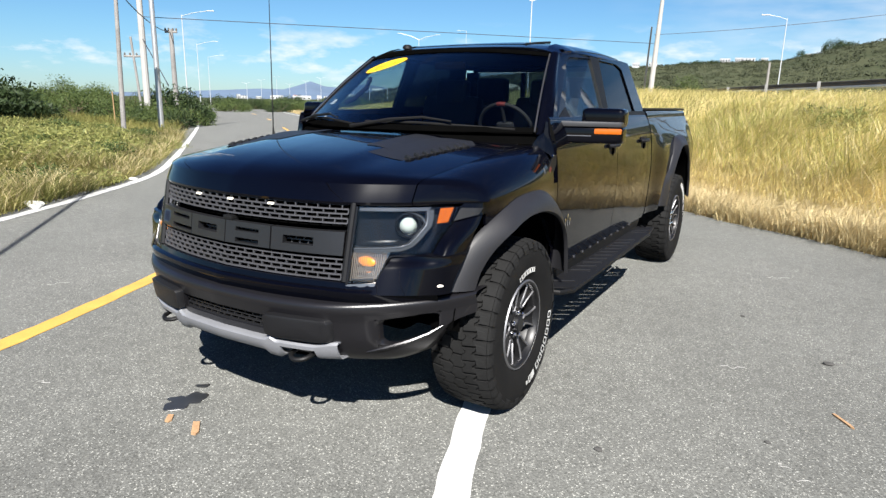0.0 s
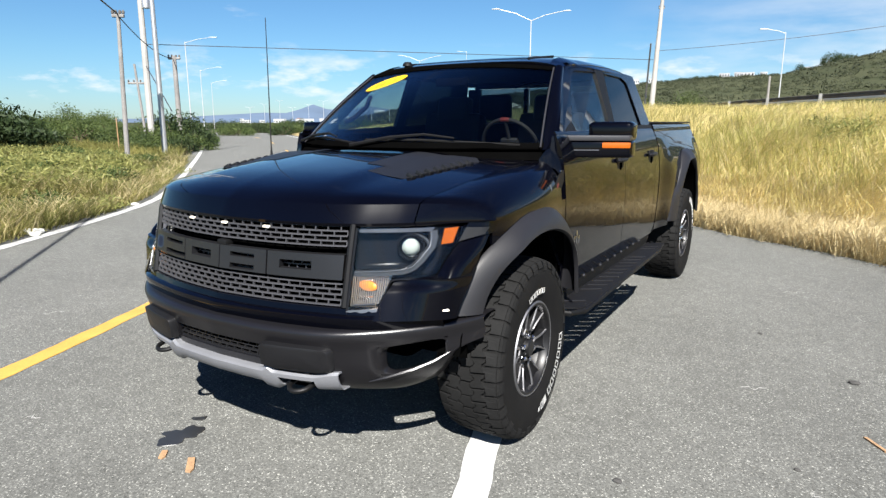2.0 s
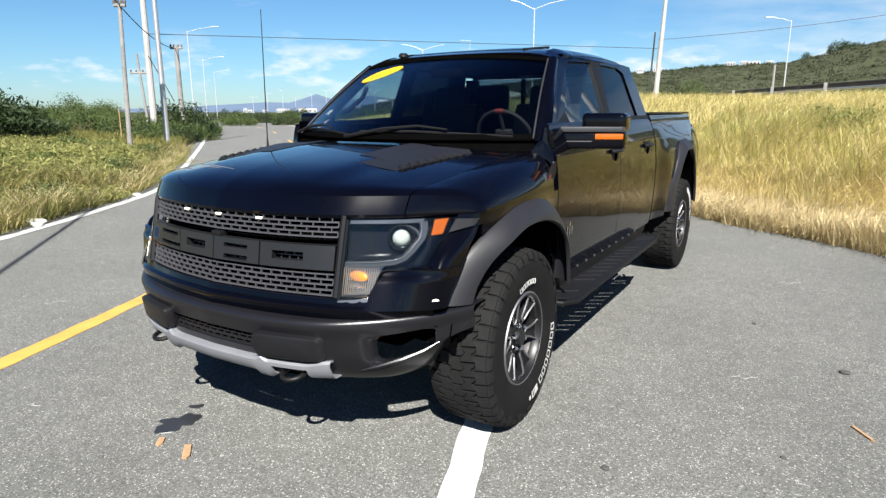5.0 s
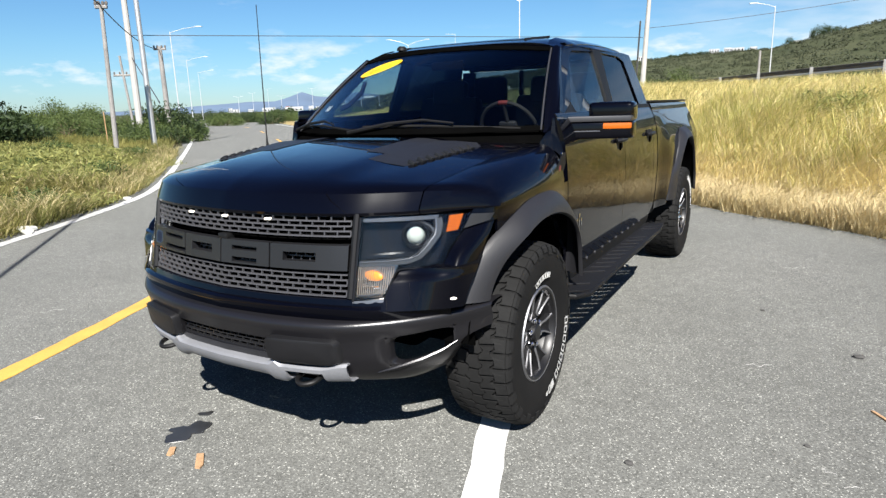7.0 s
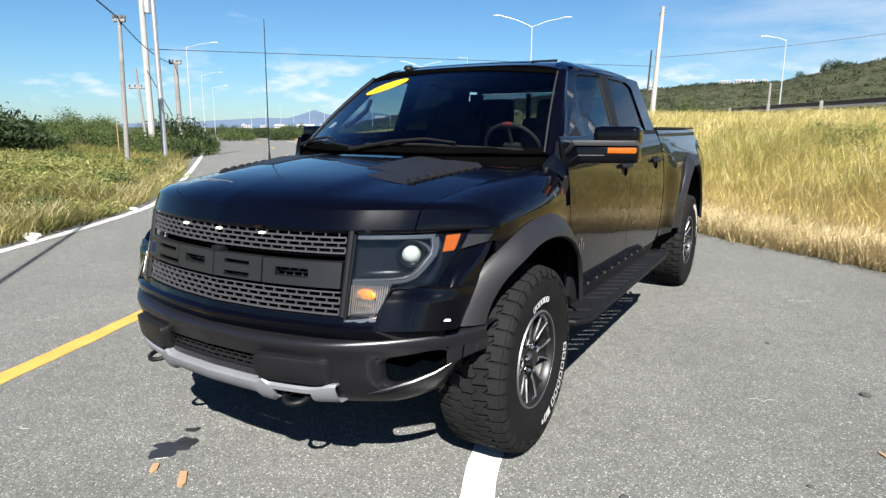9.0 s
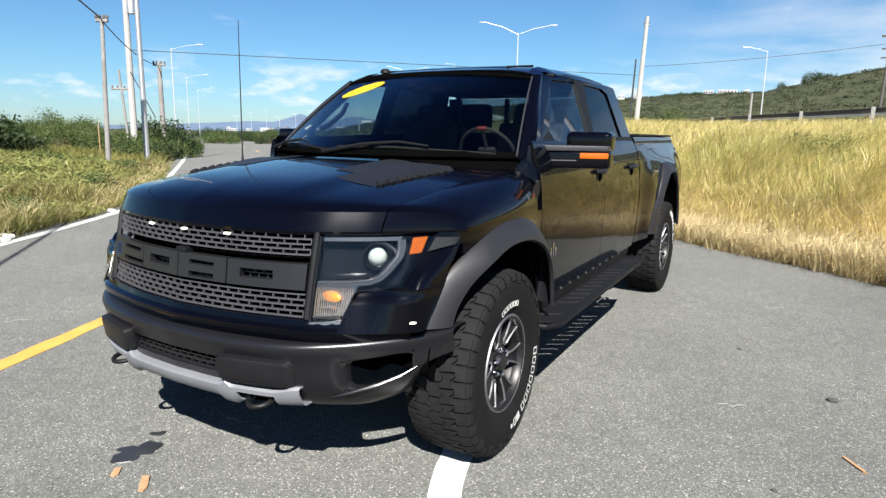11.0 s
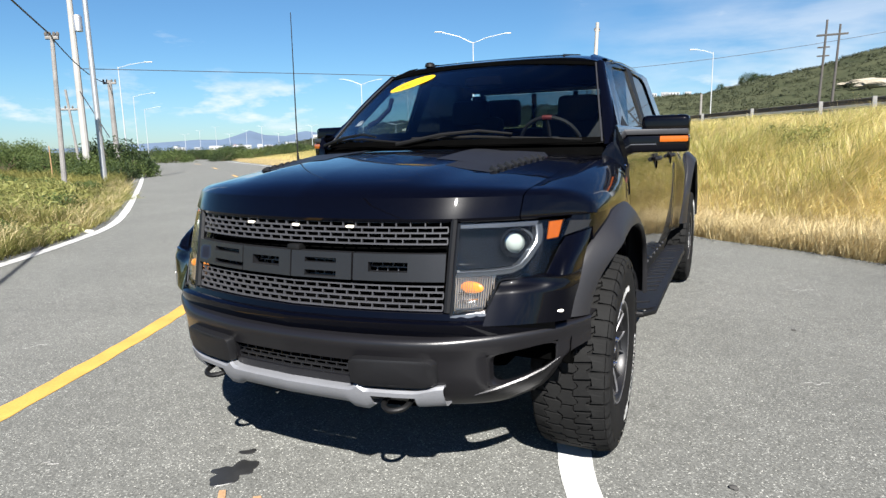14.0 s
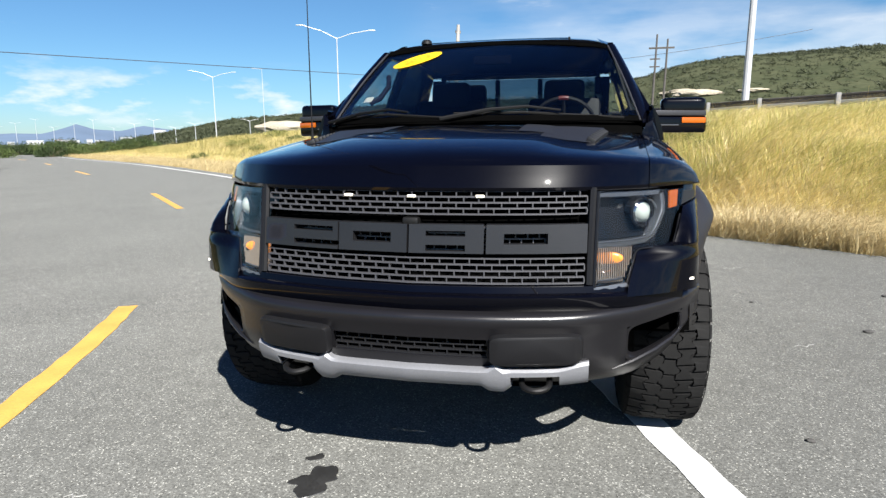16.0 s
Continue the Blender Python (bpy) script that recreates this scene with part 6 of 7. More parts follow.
part("bed_front", box((-0.9, 2.755, 0.70), (0.9, 2.775, 1.45), 0.004), M["paint"], truck)
part("tailgate", box((-0.76, 4.70, 0.72), (0.76, 4.76, BED_Z + 0.012), 0.02), M["paint"], truck, "glossy black tailgate")
part("rear_bumper", box((-0.95, 4.74, 0.56), (0.95, 4.92, 0.70), 0.03), M["bumper_grey"], truck, "dark grey rear bumper")
pair("tail_lamp", box((0.76, 4.66, 0.95), (0.915, 4.735, 1.38), 0.02), M["tail_red"], truck, "dark red tail lamp")

# ---- vegetation ----
def blades(name, xy, lo, hi, wide, material, lean=0.35, seed=1, label="", clump=0.0):
    """Bent grass blades, each a narrow strip that tapers to a point."""
    g = np.random.default_rng(seed)
    n = len(xy)
    z = height(xy[:, 0], xy[:, 1])
    h = g.uniform(lo, hi, n) * (1 + clump * lumps(xy[:, 0], xy[:, 1], 0.8))
    a, b = g.uniform(0, 2 * np.pi, n), g.uniform(0, 2 * np.pi, n)
    w = wide * g.uniform(0.6, 1.4, n)
    side = np.stack([np.cos(a), np.sin(a), 0 * a], 1) * w[:, None] / 2
    bend = np.stack([np.cos(b) * 1.0 + 0.7, np.sin(b) * 1.0 - 0.35, 0 * b], 1) * (h * lean * g.uniform(0.3, 1.3, n))[:, None]
    base = np.stack([xy[:, 0], xy[:, 1], z - 0.03], 1)
    up = np.stack([0 * h, 0 * h, h], 1)
    mid, tip = base + up * 0.58 + bend * 0.35, base + up * 0.97 + bend
    verts = np.stack([base - side, base + side, mid - side * 0.75, mid + side * 0.75, tip], 1).reshape(-1, 3)
    k = np.arange(n)[:, None] * 5
    tris = np.concatenate([k + [0, 1, 3], k + [0, 3, 2], k + [2, 3, 4]], 1).reshape(-1, 3)
    return tagged(new(name, mesh_of(name, verts, tris, M[material])), label, "grass", kind="stuff")


def strew(line, n, first, last, near, far, fall, seed, crowd=1.0):
    """Places beside a line, from near point first to near point last, thinning out away from it; far ends get fewer."""
    g = np.random.default_rng(seed)
    i, j = sorted(int(np.argmin(np.linalg.norm(line - np.array(p), axis=1))) for p in (first, last))
    some = line[i : j + 1]
    t = np.gradient(some, axis=0)
    size = np.linalg.norm(t, axis=1)
    nrm = np.stack([-t[:, 1], t[:, 0]], 1) / size[:, None]
    w = size / (4 + np.hypot(some[:, 0] - 2, some[:, 1] + 2)) ** crowd
    k = g.choice(len(some), n, p=w / w.sum())
    d = near + np.minimum(g.exponential(fall, n), g.uniform(0, far - near, n) * 0.2 + (far - near) * 0.8)
    return some[k] + nrm[k] * d[:, None] + t[k] * g.uniform(-0.5, 0.5, (n, 1)) + g.normal(0, 0.05, (n, 2))


def below_rail(p):
    d, k = dist_to(NEAR_RAIL, p[:, 0], p[:, 1])
    r, _ = inside_road(p[:, 0], p[:, 1])
    return p[(side_of(NEAR_RAIL, p[:, 0], p[:, 1], k) > 0) & (r > -0.12)]


def off_road(p):
    r, l = inside_road(p[:, 0], p[:, 1])
    return p[(r < 0) & (l > -0.05)]


blades("straw_grass", below_rail(strew(EDGE_R, 80000, (-3, 9.2), (9, 0.5), 0.0, 2.0, 0.75, 11)), 0.16, 0.44, 0.0095, "straw", 1.35, 1, "tall pale straw grass leaning over the road edge", 0.25)
blades("bank_grass", below_rail(strew(EDGE_R, 215000, (-3, 9.2), (14, -3.4), 1.0, 20, 6.0, 12, 0.6)), 0.20, 0.56, 0.0085, "bank_grass", 1.7, 2, "dry yellow-green grass covering the bank below the highway", 0.3)
blades("straw_grass", below_rail(strew(EDGE_R, 40000, (-3, 9.2), (14, -3.4), 1.3, 20, 6.0, 18, 0.6)), 0.25, 0.66, 0.009, "straw", 1.6, 8, "dry pale stems scattered over the bank", 0.4)
def patchy(p, size, level, seed):
    """Keeps the places that lie in patches."""
    v = lumps(p[:, 0] + 3.1 * seed, p[:, 1] - 1.7 * seed, size) + 0.6 * lumps(p[:, 0] - seed, p[:, 1] + seed, size * 0.37)
    return p[v > level]


blades("bank_weeds", patchy(below_rail(strew(EDGE_R, 90000, (-3, 9.2), (14, -3.4), 1.6, 20, 7.0, 19, 0.6)), 2.3, 0.0, 2), 0.22, 0.58, 0.014, "bank_green", 0.9, 9, "green weeds growing in patches on the bank", 0.3)
blades("bank_weeds", patchy(below_rail(strew(EDGE_R, 110000, (-3, 9.2), (14, -3.4), 2.8, 16, 4.0, 44, 0.6)), 1.5, -0.35, 5), 0.2, 0.52, 0.011, "bank_green", 0.9, 45, "green and yellow weeds along the top of the bank", 0.35)
blades("bank_grass", below_rail(strew(EDGE_R, 90000, (-60, 54), (-2, 8.6), 3.2, 40, 12.0, 13, 0.8)), 0.2, 0.5, 0.014, "bank_grass", 0.7, 3, "dry yellow-green grass on the far bank", 0.3)
blades("bank_weeds", below_rail(strew(EDGE_R, 45000, (-60, 54), (-3, 9.2), 4.2, 40, 14.0, 33, 0.8)), 0.22, 0.5, 0.018, "green_grass", 0.8, 34, "green weeds over the far bank", 0.3)
blades("straw_grass", below_rail(strew(EDGE_R, 70000, (-75, 66), (-3, 9.2), 0.15, 4.4, 1.6, 14)), 0.14, 0.34, 0.013, "straw", 0.9, 4, "pale straw strip beside the far lane", 0.2)
blades("verge_grass", off_road(strew(EDGE_L, 80000, (-4.6, -3.5), (-18, 13), 0.0, 9, 3.0, 15)), 0.14, 0.40, 0.012, "green_grass", 1.1, 5, "green and yellow grass on the road verge", 0.35)
blades("verge_grass", off_road(strew(EDGE_L, 70000, (-6.5, 0.5), (-60, 48), 0.5, 30, 9.0, 16)), 0.2, 0.5, 0.025, "green_grass", 0.8, 6, "rough green grass reaching towards the poles", 0.35)
blades("straw_grass", off_road(strew(EDGE_L, 14000, (-4.6, -3.5), (-18, 13), 0.0, 12, 2.0, 17)), 0.2, 0.5, 0.011, "straw", 0.9, 7, "dry stems among the verge grass", 0.4)


def leaf_cloud(name, size, leaves, leaf, material, seed, gaps=0.35, flat=0.6):
    """A shrub's crown: many small leaves in clumps within an uneven outline, on forked twigs."""
    g = np.random.default_rng(seed)
    sx, sy, sz = size
    nc = max(8, int(leaves / 55))
    c = g.normal(0, 1, (nc, 3))
    c /= np.linalg.norm(c, axis=1)[:, None]
    c *= g.uniform(0.45, 1.0, (nc, 1)) ** 0.5
    c[:, 2] = np.abs(c[:, 2]) * 0.9 - 0.12
    c *= np.array([sx, sy, sz])
    c[:, 2] += 0.12 * sz
    p = c[g.integers(0, nc, leaves)] + np.clip(g.normal(0, 1, (leaves, 3)), -1.6, 1.6) * np.array([sx, sy, sz]) * gaps * 0.42
    p[:, 2] = np.maximum(p[:, 2], 0.02)
    d = g.normal(0, 1, (leaves, 3))
    d /= np.linalg.norm(d, axis=1)[:, None]
    e = np.cross(d, g.normal(0, 1, (leaves, 3)))
    e /= np.linalg.norm(e, axis=1)[:, None]
    s = leaf * g.uniform(0.6, 1.4, (leaves, 1))
    verts = np.stack([p - d * s, p + e * s * flat * 0.5, p + d * s, p - e * s * flat * 0.5], 1).reshape(-1, 3)
    k = np.arange(leaves)[:, None] * 4
    me = mesh_of(name, verts, k + [0, 1, 2, 3], M[material])
    tw = bmesh.new()
    for q in c[: min(nc, 10)]:
        add_tube(tw, [(0, 0, -0.1), (q[0] * 0.3, q[1] * 0.3, q[2] * 0.5), tuple(q)], [0.03 * sz, 0.02 * sz, 0.006 * sz], 5)
    tm = bpy.data.meshes.new("trunk")
    tw.to_mesh(tm)
    tw.free()
    tm.materials.append(M["twig"])
    return me, tm


WEEDS = [leaf_cloud("crown", (1.0, 0.95, 0.7), 1500, 0.085, "weed_leaf", 41, 0.6, 0.4), leaf_cloud("crown", (1.15, 0.9, 0.6), 1500, 0.08, "weed_leaf", 42, 0.7, 0.4), leaf_cloud("crown", (0.9, 1.0, 0.85), 1300, 0.09, "leaf", 43, 0.6, 0.45)]
SHRUBS = [leaf_cloud("crown", (1.0, 0.9, 0.85), 2600, 0.052, "leaf", 21), leaf_cloud("crown", (1.1, 1.0, 0.7), 2600, 0.05, "leaf", 22, 0.45), leaf_cloud("crown", (0.9, 1.0, 1.0), 2900, 0.055, "leaf_dark", 23), leaf_cloud("crown", (0.8, 0.8, 1.1), 2400, 0.048, "leaf", 24, 0.5)]


def shrub(x, y, size, kind, label, name="shrub", group="roadside shrubs", tall=1.0, sink=0.05):
    me, tm = (SHRUBS + WEEDS)[kind]
    z = float(height(np.array([x]), np.array([y]))[0])
    ob = thing(name, label, name, group, (x, y, z - sink * size), random.uniform(0, 360))
    ob.scale = (size, size, size * tall)
    a, b = new("crown", me), new("trunk", tm)
    a.parent = b.parent = ob
    return ob


def at_az(az, d, eye=(2.2, -2.7)):
    return eye[0] + d * math.sin(radians(az)), eye[1] + d * math.cos(radians(az))


random.seed(4)
# the tree line behind the verge
for k in range(95):
    az, d = random.uniform(-74, -53.2), random.uniform(34, 75)
    x, y = at_az(az, d)
    shrub(x, y, random.uniform(0.9, 1.7) * d / 48, random.randrange(4), "dense green scrub behind the roadside poles")
for az, d, s, t in ((-69.6, 33, 2.5, 1.0), (-68.6, 34, 2.5, 1.05), (-67.5, 34, 2.4, 1.0), (-66.6, 36, 2.0, 0.95), (-57.2, 36, 1.3, 0.8), (-56.2, 38, 1.5, 0.85), (-55.5, 40, 1.8, 1.0), (-54.7, 41, 2.1, 1.1), (-54.0, 44, 2.0, 1.05), (-53.4, 48, 1.8, 0.9), (-53.0, 55, 1.7, 0.85), (-52.6, 62, 1.5, 0.8)):
    x, y = at_az(az, d)
    shrub(x, y, s, 2 if s > 1.9 else 0, "large dark green bush beside the utility poles", "bush", "large bushes", t)
# low weeds in the verge
for k in range(800):
    x, y = at_az(random.uniform(-76, -49.5), random.uniform(8, 30))
    r, l = inside_road(np.array([x]), np.array([y]))
    thick_here = float(lumps(np.array([x]), np.array([y]), 1.6)[0])
    if l[0] > 0.45 and thick_here > (-0.22 if l[0] < 5 else -0.1) and random.random() < (0.7 if l[0] < 5 else 0.5):
        shrub(x, y, random.uniform(0.35, 0.65) if l[0] < 2.2 else random.uniform(0.45, 0.9), random.choice((4, 5, 4, 5, 5, 6)), "low leafy weed growing in the verge grass", "weed", "verge weeds", random.uniform(0.6, 0.95))
for k in range(75):  # taller weeds round the feet of the poles
    x, y = at_az(random.uniform(-73, -51.5), random.uniform(15, 27))
    if inside_road(np.array([x]), np.array([y]))[1][0] > 1.6:
        shrub(x, y, random.uniform(0.7, 1.0), random.choice((4, 5)), "tall leafy weed growing round the pole feet", "weed", "verge weeds", random.uniform(0.8, 1.1))
for k, (x, y, s, t) in enumerate(((2.45, 10.15, 0.50, 1.7), (2.6, 10.7, 0.55, 1.5), (2.05, 11.2, 0.5, 1.1), (2.9, 9.4, 0.36, 1.3), (2.3, 9.5, 0.32, 1.5), (7.4, 11.0, 0.35, 0.8), (4.4, 20.0, 0.6, 0.9))):
    shrub(x, y, s * 0.85, 4 + k % 3, "small green bush on the dry bank", "shrub", "bank shrubs", t)
for az, d, s in ((-38.5, 34, 0.5), (-36.0, 40, 0.8), (-34.2, 46, 0.9), (-33.0, 38, 0.6), (-30.6, 50, 1.1), (-29.3, 44, 0.7), (-27.6, 52, 1.0), (-26.0, 46, 0.7)):
    x, y = at_az(az, d, (0.6, -2.9))
    if inside_road(np.array([x]), np.array([y]))[0][0] > 3:
        shrub(x, y, s, random.choice((0, 1, 4)), "green bush on the far grassy bank", "shrub", "bank shrubs", 0.8)
for k in range(36):  # low hedge line far along the road
    x, y = at_az(random.uniform(-51.3, -38.5), random.uniform(75, 130))
    shrub(x, y, random.uniform(1.5, 2.3), random.randrange(3), "green scrub beside the far bend")
for k in range(60):  # scrub behind the guard rail and on the foot of the hill
    az, d = random.uniform(-17, 24), random.uniform(75, 150)
    x, y = at_az(az, d)
    shrub(x, y, random.uniform(1.6, 3.0), random.randrange(4), "scrub on the foot of the hill", tall=0.9)
for az, d, s, t in ((-0.2, 560, 7.5, 1.2), (0.4, 560, 6.0, 1.1), (0.9, 565, 5.0, 1.0), (-2.2, 560, 3.5, 1.6), (-8.5, 560, 5.0, 0.6), (-9.6, 565, 6.5, 0.5), (-10.8, 560, 6.0, 0.5)):
    x, y = at_az(az, d)
    shrub(x, y, s, 2, "dark tree standing on the hill crest", "tree", "hill crest trees", t)
# the hill's cover of scrub
g = np.random.default_rng(31)
hx, hy = [], []
for az, d in zip(g.uniform(-42, 45, 10500), np.sqrt(g.uniform(150**2, 650**2, 10500))):
    x, y = at_az(az, d)
    hx.append(x), hy.append(y)
hz = height(np.array(hx), np.array(hy))
src = SHRUBS[2][0]
co = np.empty(len(src.vertices) * 3, np.float32)
src.vertices.foreach_get("co", co)
quad = co.reshape(-1, 4, 3)[::24]
vs = []
for x, y, z in zip(hx, hy, hz):
    s = g.uniform(0.9, 2.3) if g.random() < 0.93 else g.uniform(2.5, 3.6)
    q = quad[g.integers(0, len(quad), 34)]
    c = q.mean(1, keepdims=True)
    vs.append(((c * np.array([1, 1, 0.8]) + (q - c) * 5.2) * s + np.array([x, y, z - 0.3])).reshape(-1, 3))
vs = np.concatenate(vs)
tagged(new("hill_scrub", mesh_of("hill_scrub", vs, np.arange(len(vs)).reshape(-1, 4), M["hill_leaf"])), "dense low scrub covering the hillside", "scrub", kind="stuff")


# ---- poles, lamps, wires ----
def ground_z(x, y):
    return float(height(np.array([x]), np.array([y]))[0])


def pole(name, x, y, top, r0, r1, material, label, lean=(0, 0), n=10, group="roadside poles", extra=None):
    z = ground_z(x, y)
    ob = thing(name, label, "pole", group, (x, y, z))
    h = top - z
    part("shaft", tube([(0, 0, -0.3), (lean[0] * 0.5, lean[1] * 0.5, h * 0.5), (lean[0], lean[1], h)], [r0, (r0 + r1) / 2, r1], n), M[material], ob)
    if extra:
        extra(ob, h, lean)
    return ob


def crossarm(ob, h, lean, across=(0.8, 0.6), half=1.1, down=0.5):
    a = Vector((lean[0] * (h - down) / h, lean[1] * (h - down) / h, h - down))
    w = Vector((*across, 0)).normalized()
    part("crossarm", tube([a - w * half, a + w * half], 0.07, 6), M["old_wood"], ob)
    for s in (-0.9, -0.35, 0.35, 0.9):
        part("insulator", lathe([(0.0, 0.0), (0.05, 0.0), (0.06, 0.08), (0.03, 0.14), (0, 0.15)], 8, "z", a + w * half * s + Vector((0, 0, 0.07))), M["rail_dark"], ob)


def transformer(ob, h, lean):
    part("transformer", lathe([(0, 0), (0.22, 0.02), (0.22, 0.75), (0.16, 0.85), (0, 0.86)], 12, "z", (0.42, 0.1, h - 4.9)), M["galv"], ob)
    crossarm(ob, h, lean, half=0.8, down=0.7)


def top_of(az, d, el, eye=(2.2, -2.7, 1.52)):
    return eye[2] + d * math.tan(radians(el))


x, y = at_az(-58.45, 28)
pole("utility_pole", x, y, top_of(0, 28, 8.35), 0.10, 0.07, "old_wood", "weathered wooden utility pole in the verge", (0.10, 0.16), extra=lambda o, h, l: crossarm(o, h, l, half=0.22, down=0.1))
x, y = at_az(-56.5, 40)
pole("utility_pole", x, y, 12.6, 0.20, 0.12, "concrete", "pale tapered concrete utility pole with a transformer", (0.12, 0.0), extra=transformer)
x, y = at_az(-56.9, 46)
pole("utility_pole", x, y, top_of(0, 46, 4.6), 0.09, 0.07, "old_wood", "grey wooden pole leaning beside the concrete one", (-0.3, -0.2), extra=lambda o, h, l: crossarm(o, h, l, half=0.6, down=1.2))
x, y = at_az(-55.6, 31)
pole("utility_pole", x, y, 11.5, 0.125, 0.085, "galv", "slim pale metal pole in the verge", (0.05, 0.0))
x, y = at_az(-54.3, 42)
pole("utility_pole", x, y, 5.45, 0.17, 0.12, "old_wood", "short dark wooden pole behind the bushes", (0.0, 0.0), extra=lambda o, h, l: crossarm(o, h, l, half=0.35, down=0.15))
x, y = at_az(-59.0, 35)
pole("marker_post", x, y, 1.7, 0.022, 0.022, "splint", "slim orange marker post in the scrub")


def street_lamp(x, y, top, arms, label, r=0.06, base=None):
    z = ground_z(x, y) if base is None else base
    ob = thing("street_lamp", label, "street lamp", "street lamps", (x, y, z))
    h = top - z
    part("shaft", tube([(0, 0, -0.2), (0, 0, h)], [r, r * 0.6], 10), M["lamp_paint"], ob)
    for w, up in arms:
        w = Vector((*w, 0))
        pts = [(0, 0, h - 0.1), tuple(w * 0.45 + Vector((0, 0, h - 0.1 + up * 0.6))), tuple(w + Vector((0, 0, h - 0.1 + up)))]
        part("arm", tube(pts, r * 0.45, 8), M["lamp_paint"], ob)
        d = w.normalized()
        head = box((-0.1, -0.09, -0.03), (0.55, 0.09, 0.04), 0.03, Matrix.Translation(w + Vector((0, 0, h - 0.1 + up))) @ Matrix.Rotation(math.atan2(d.y, d.x), 4, "Z"))
        part("lamp_head", head, M["lamp_paint"], ob, "grey lamp head")
    return ob


x, y = at_az(-53.4, 62)
street_lamp(x, y, top_of(0, 62, 6.5), [((1.75, 1.4), 0.5)], "white single-arm street lamp beside the road")
x, y = at_az(-52.4, 92)
street_lamp(x, y, top_of(0, 92, 4.3), [((1.75, 1.4), 0.5)], "white single-arm street lamp farther along the road")
x, y = at_az(-51.6, 125)
street_lamp(x, y, top_of(0, 125, 3.3), [((1.75, 1.4), 0.5)], "white single-arm street lamp at the bend")
x, y = at_az(-23.75, 56)
street_lamp(x, y, top_of(0, 56, 8.75), [((-2.55, -1.2), 1.0), ((2.55, 1.1), 0.75)], "tall white double-arm street lamp on the highway", 0.07)
x, y = at_az(-33.6, 98)
street_lamp(x, y, top_of(0, 98, 5.4), [((-2.5, -1.2), 0.9), ((2.5, 1.1), 0.75)], "white double-arm street lamp farther down the highway", 0.08)
x, y = at_az(-3.5, 58)
street_lamp(x, y, top_of(0, 58, 6.9), [((-1.3, -0.5), 0.35)], "white single-arm street lamp beyond the guard rail", 0.05)
x, y = at_az(-29.4, 120)
street_lamp(x, y, top_of(0, 120, 6.2), [((-1.2, -0.4), 0.1)], "slim lamp pole far down the highway")
for k, (az, d) in enumerate(((-48.6, 260), (-47.4, 300), (-46.1, 330), (-45.0, 280), (-43.6, 300), (-42.3, 260), (-40.9, 240), (-39.4, 220), (-38.0, 200), (-36.4, 190), (-34.9, 170), (-30.5, 150))):
    x, y = at_az(az, d)
    street_lamp(x, y, 1.5 + d * math.tan(radians(1.25 + 0.3 * (k % 3))), [((-1.3, -0.6), 0.4), ((1.3, 0.6), 0.4)], "distant white street lamp on the highway", 0.10)

x, y = at_az(-13.2, 60)
pole("utility_pole", x, y, top_of(0, 60, 9.9), 0.24, 0.15, "concrete", "tall pale concrete pole behind the bank", (0.35, 0), extra=lambda o, h, l: crossarm(o, h, l, half=0.25, down=0.7))
x, y = at_az(-13.75, 62)
pole("utility_pole", x, y, 8.6, 0.09, 0.07, "concrete", "thin pale pole beside the concrete one", (0.2, 0))
pole("utility_pole", 7.75, 28.4, 13.0, 0.17, 0.13, "lamp_paint", "thick white pole just behind the guard rail", (0.12, 0))
x, y = at_az(-4.3, 55)
pole("marker_post", x, y, 5.0, 0.1, 0.08, "old_wood", "short wooden post behind the guard rail")


def h_frame():
    x, y = at_az(6.05, 72, (0.6, -2.9))
    ob = thing("pylon", "dark wooden H-frame power pylon on the hill foot", "pylon", "", (x, y, ground_z(x, y)))
    h = 12.4 - ground_z(x, y)
    for s, t in ((-0.55, 0.0), (0.55, -0.5)):
        part("leg", tube([(s, 0, -0.3), (s + 0.25, 0, h + t)], [0.14, 0.09], 8), M["pylon_wood"], ob)
    part("crossbeam", box((-1.1, -0.08, h - 1.5), (1.5, 0.08, h - 1.32), 0.02), M["pylon_wood"], ob)
    for dz in (2.6, 3.4):
        part("crossbeam", box((-0.95, -0.06, h - dz), (0.1, 0.06, h - dz + 0.13), 0.02), M["pylon_wood"], ob)


h_frame()


def wire(a, b, sag, r, label, n=24):
    a, b = Vector(a), Vector(b)
    pts = [a.lerp(b, k / n) - Vector((0, 0, sag * 4 * (k / n) * (1 - k / n))) for k in range(n + 1)]
    return tagged(finish("overhead_wire", tube(pts, r, 5), M["cable"]), label, "cable", "overhead wires")


def sky_point(az, d, el):
    x, y = at_az(az, d)
    return x, y, top_of(az, d, el)


wire(sky_point(-56.4, 42, 6.15), sky_point(-13.3, 60, 5.2), 0.0, 0.022, "thin black wire crossing high over the road")
wire((23.0, -24.4, 4.42), sky_point(-58.1, 28, 8.3), 0.15, 0.028, "thick black cable running along the wooden poles")
wire(sky_point(-58.1, 28, 8.2), sky_point(-54.35, 42, 5.1), 0.35, 0.022, "black cable sagging between two poles")
wire(sky_point(-13.3, 60, 5.9), sky_point(16, 66, 8.2), 0.6, 0.02, "thin wire running on past the concrete pole")
wire(sky_point(-56.5, 40, 4.6), sky_point(-54.8, 36, 0.9), 0.0, 0.025, "stay wire of the concrete pole")


# ---- guard rail and highway edge ----
rail_pts = resample(RAIL, 900)
k0 = int(np.argmin(np.linalg.norm(rail_pts - np.array([17.5, 13.5]), axis=1)))
k1 = int(np.argmin(np.linalg.norm(rail_pts - np.array([-19, 92]), axis=1)))
beam = rail_pts[k0:k1:2]
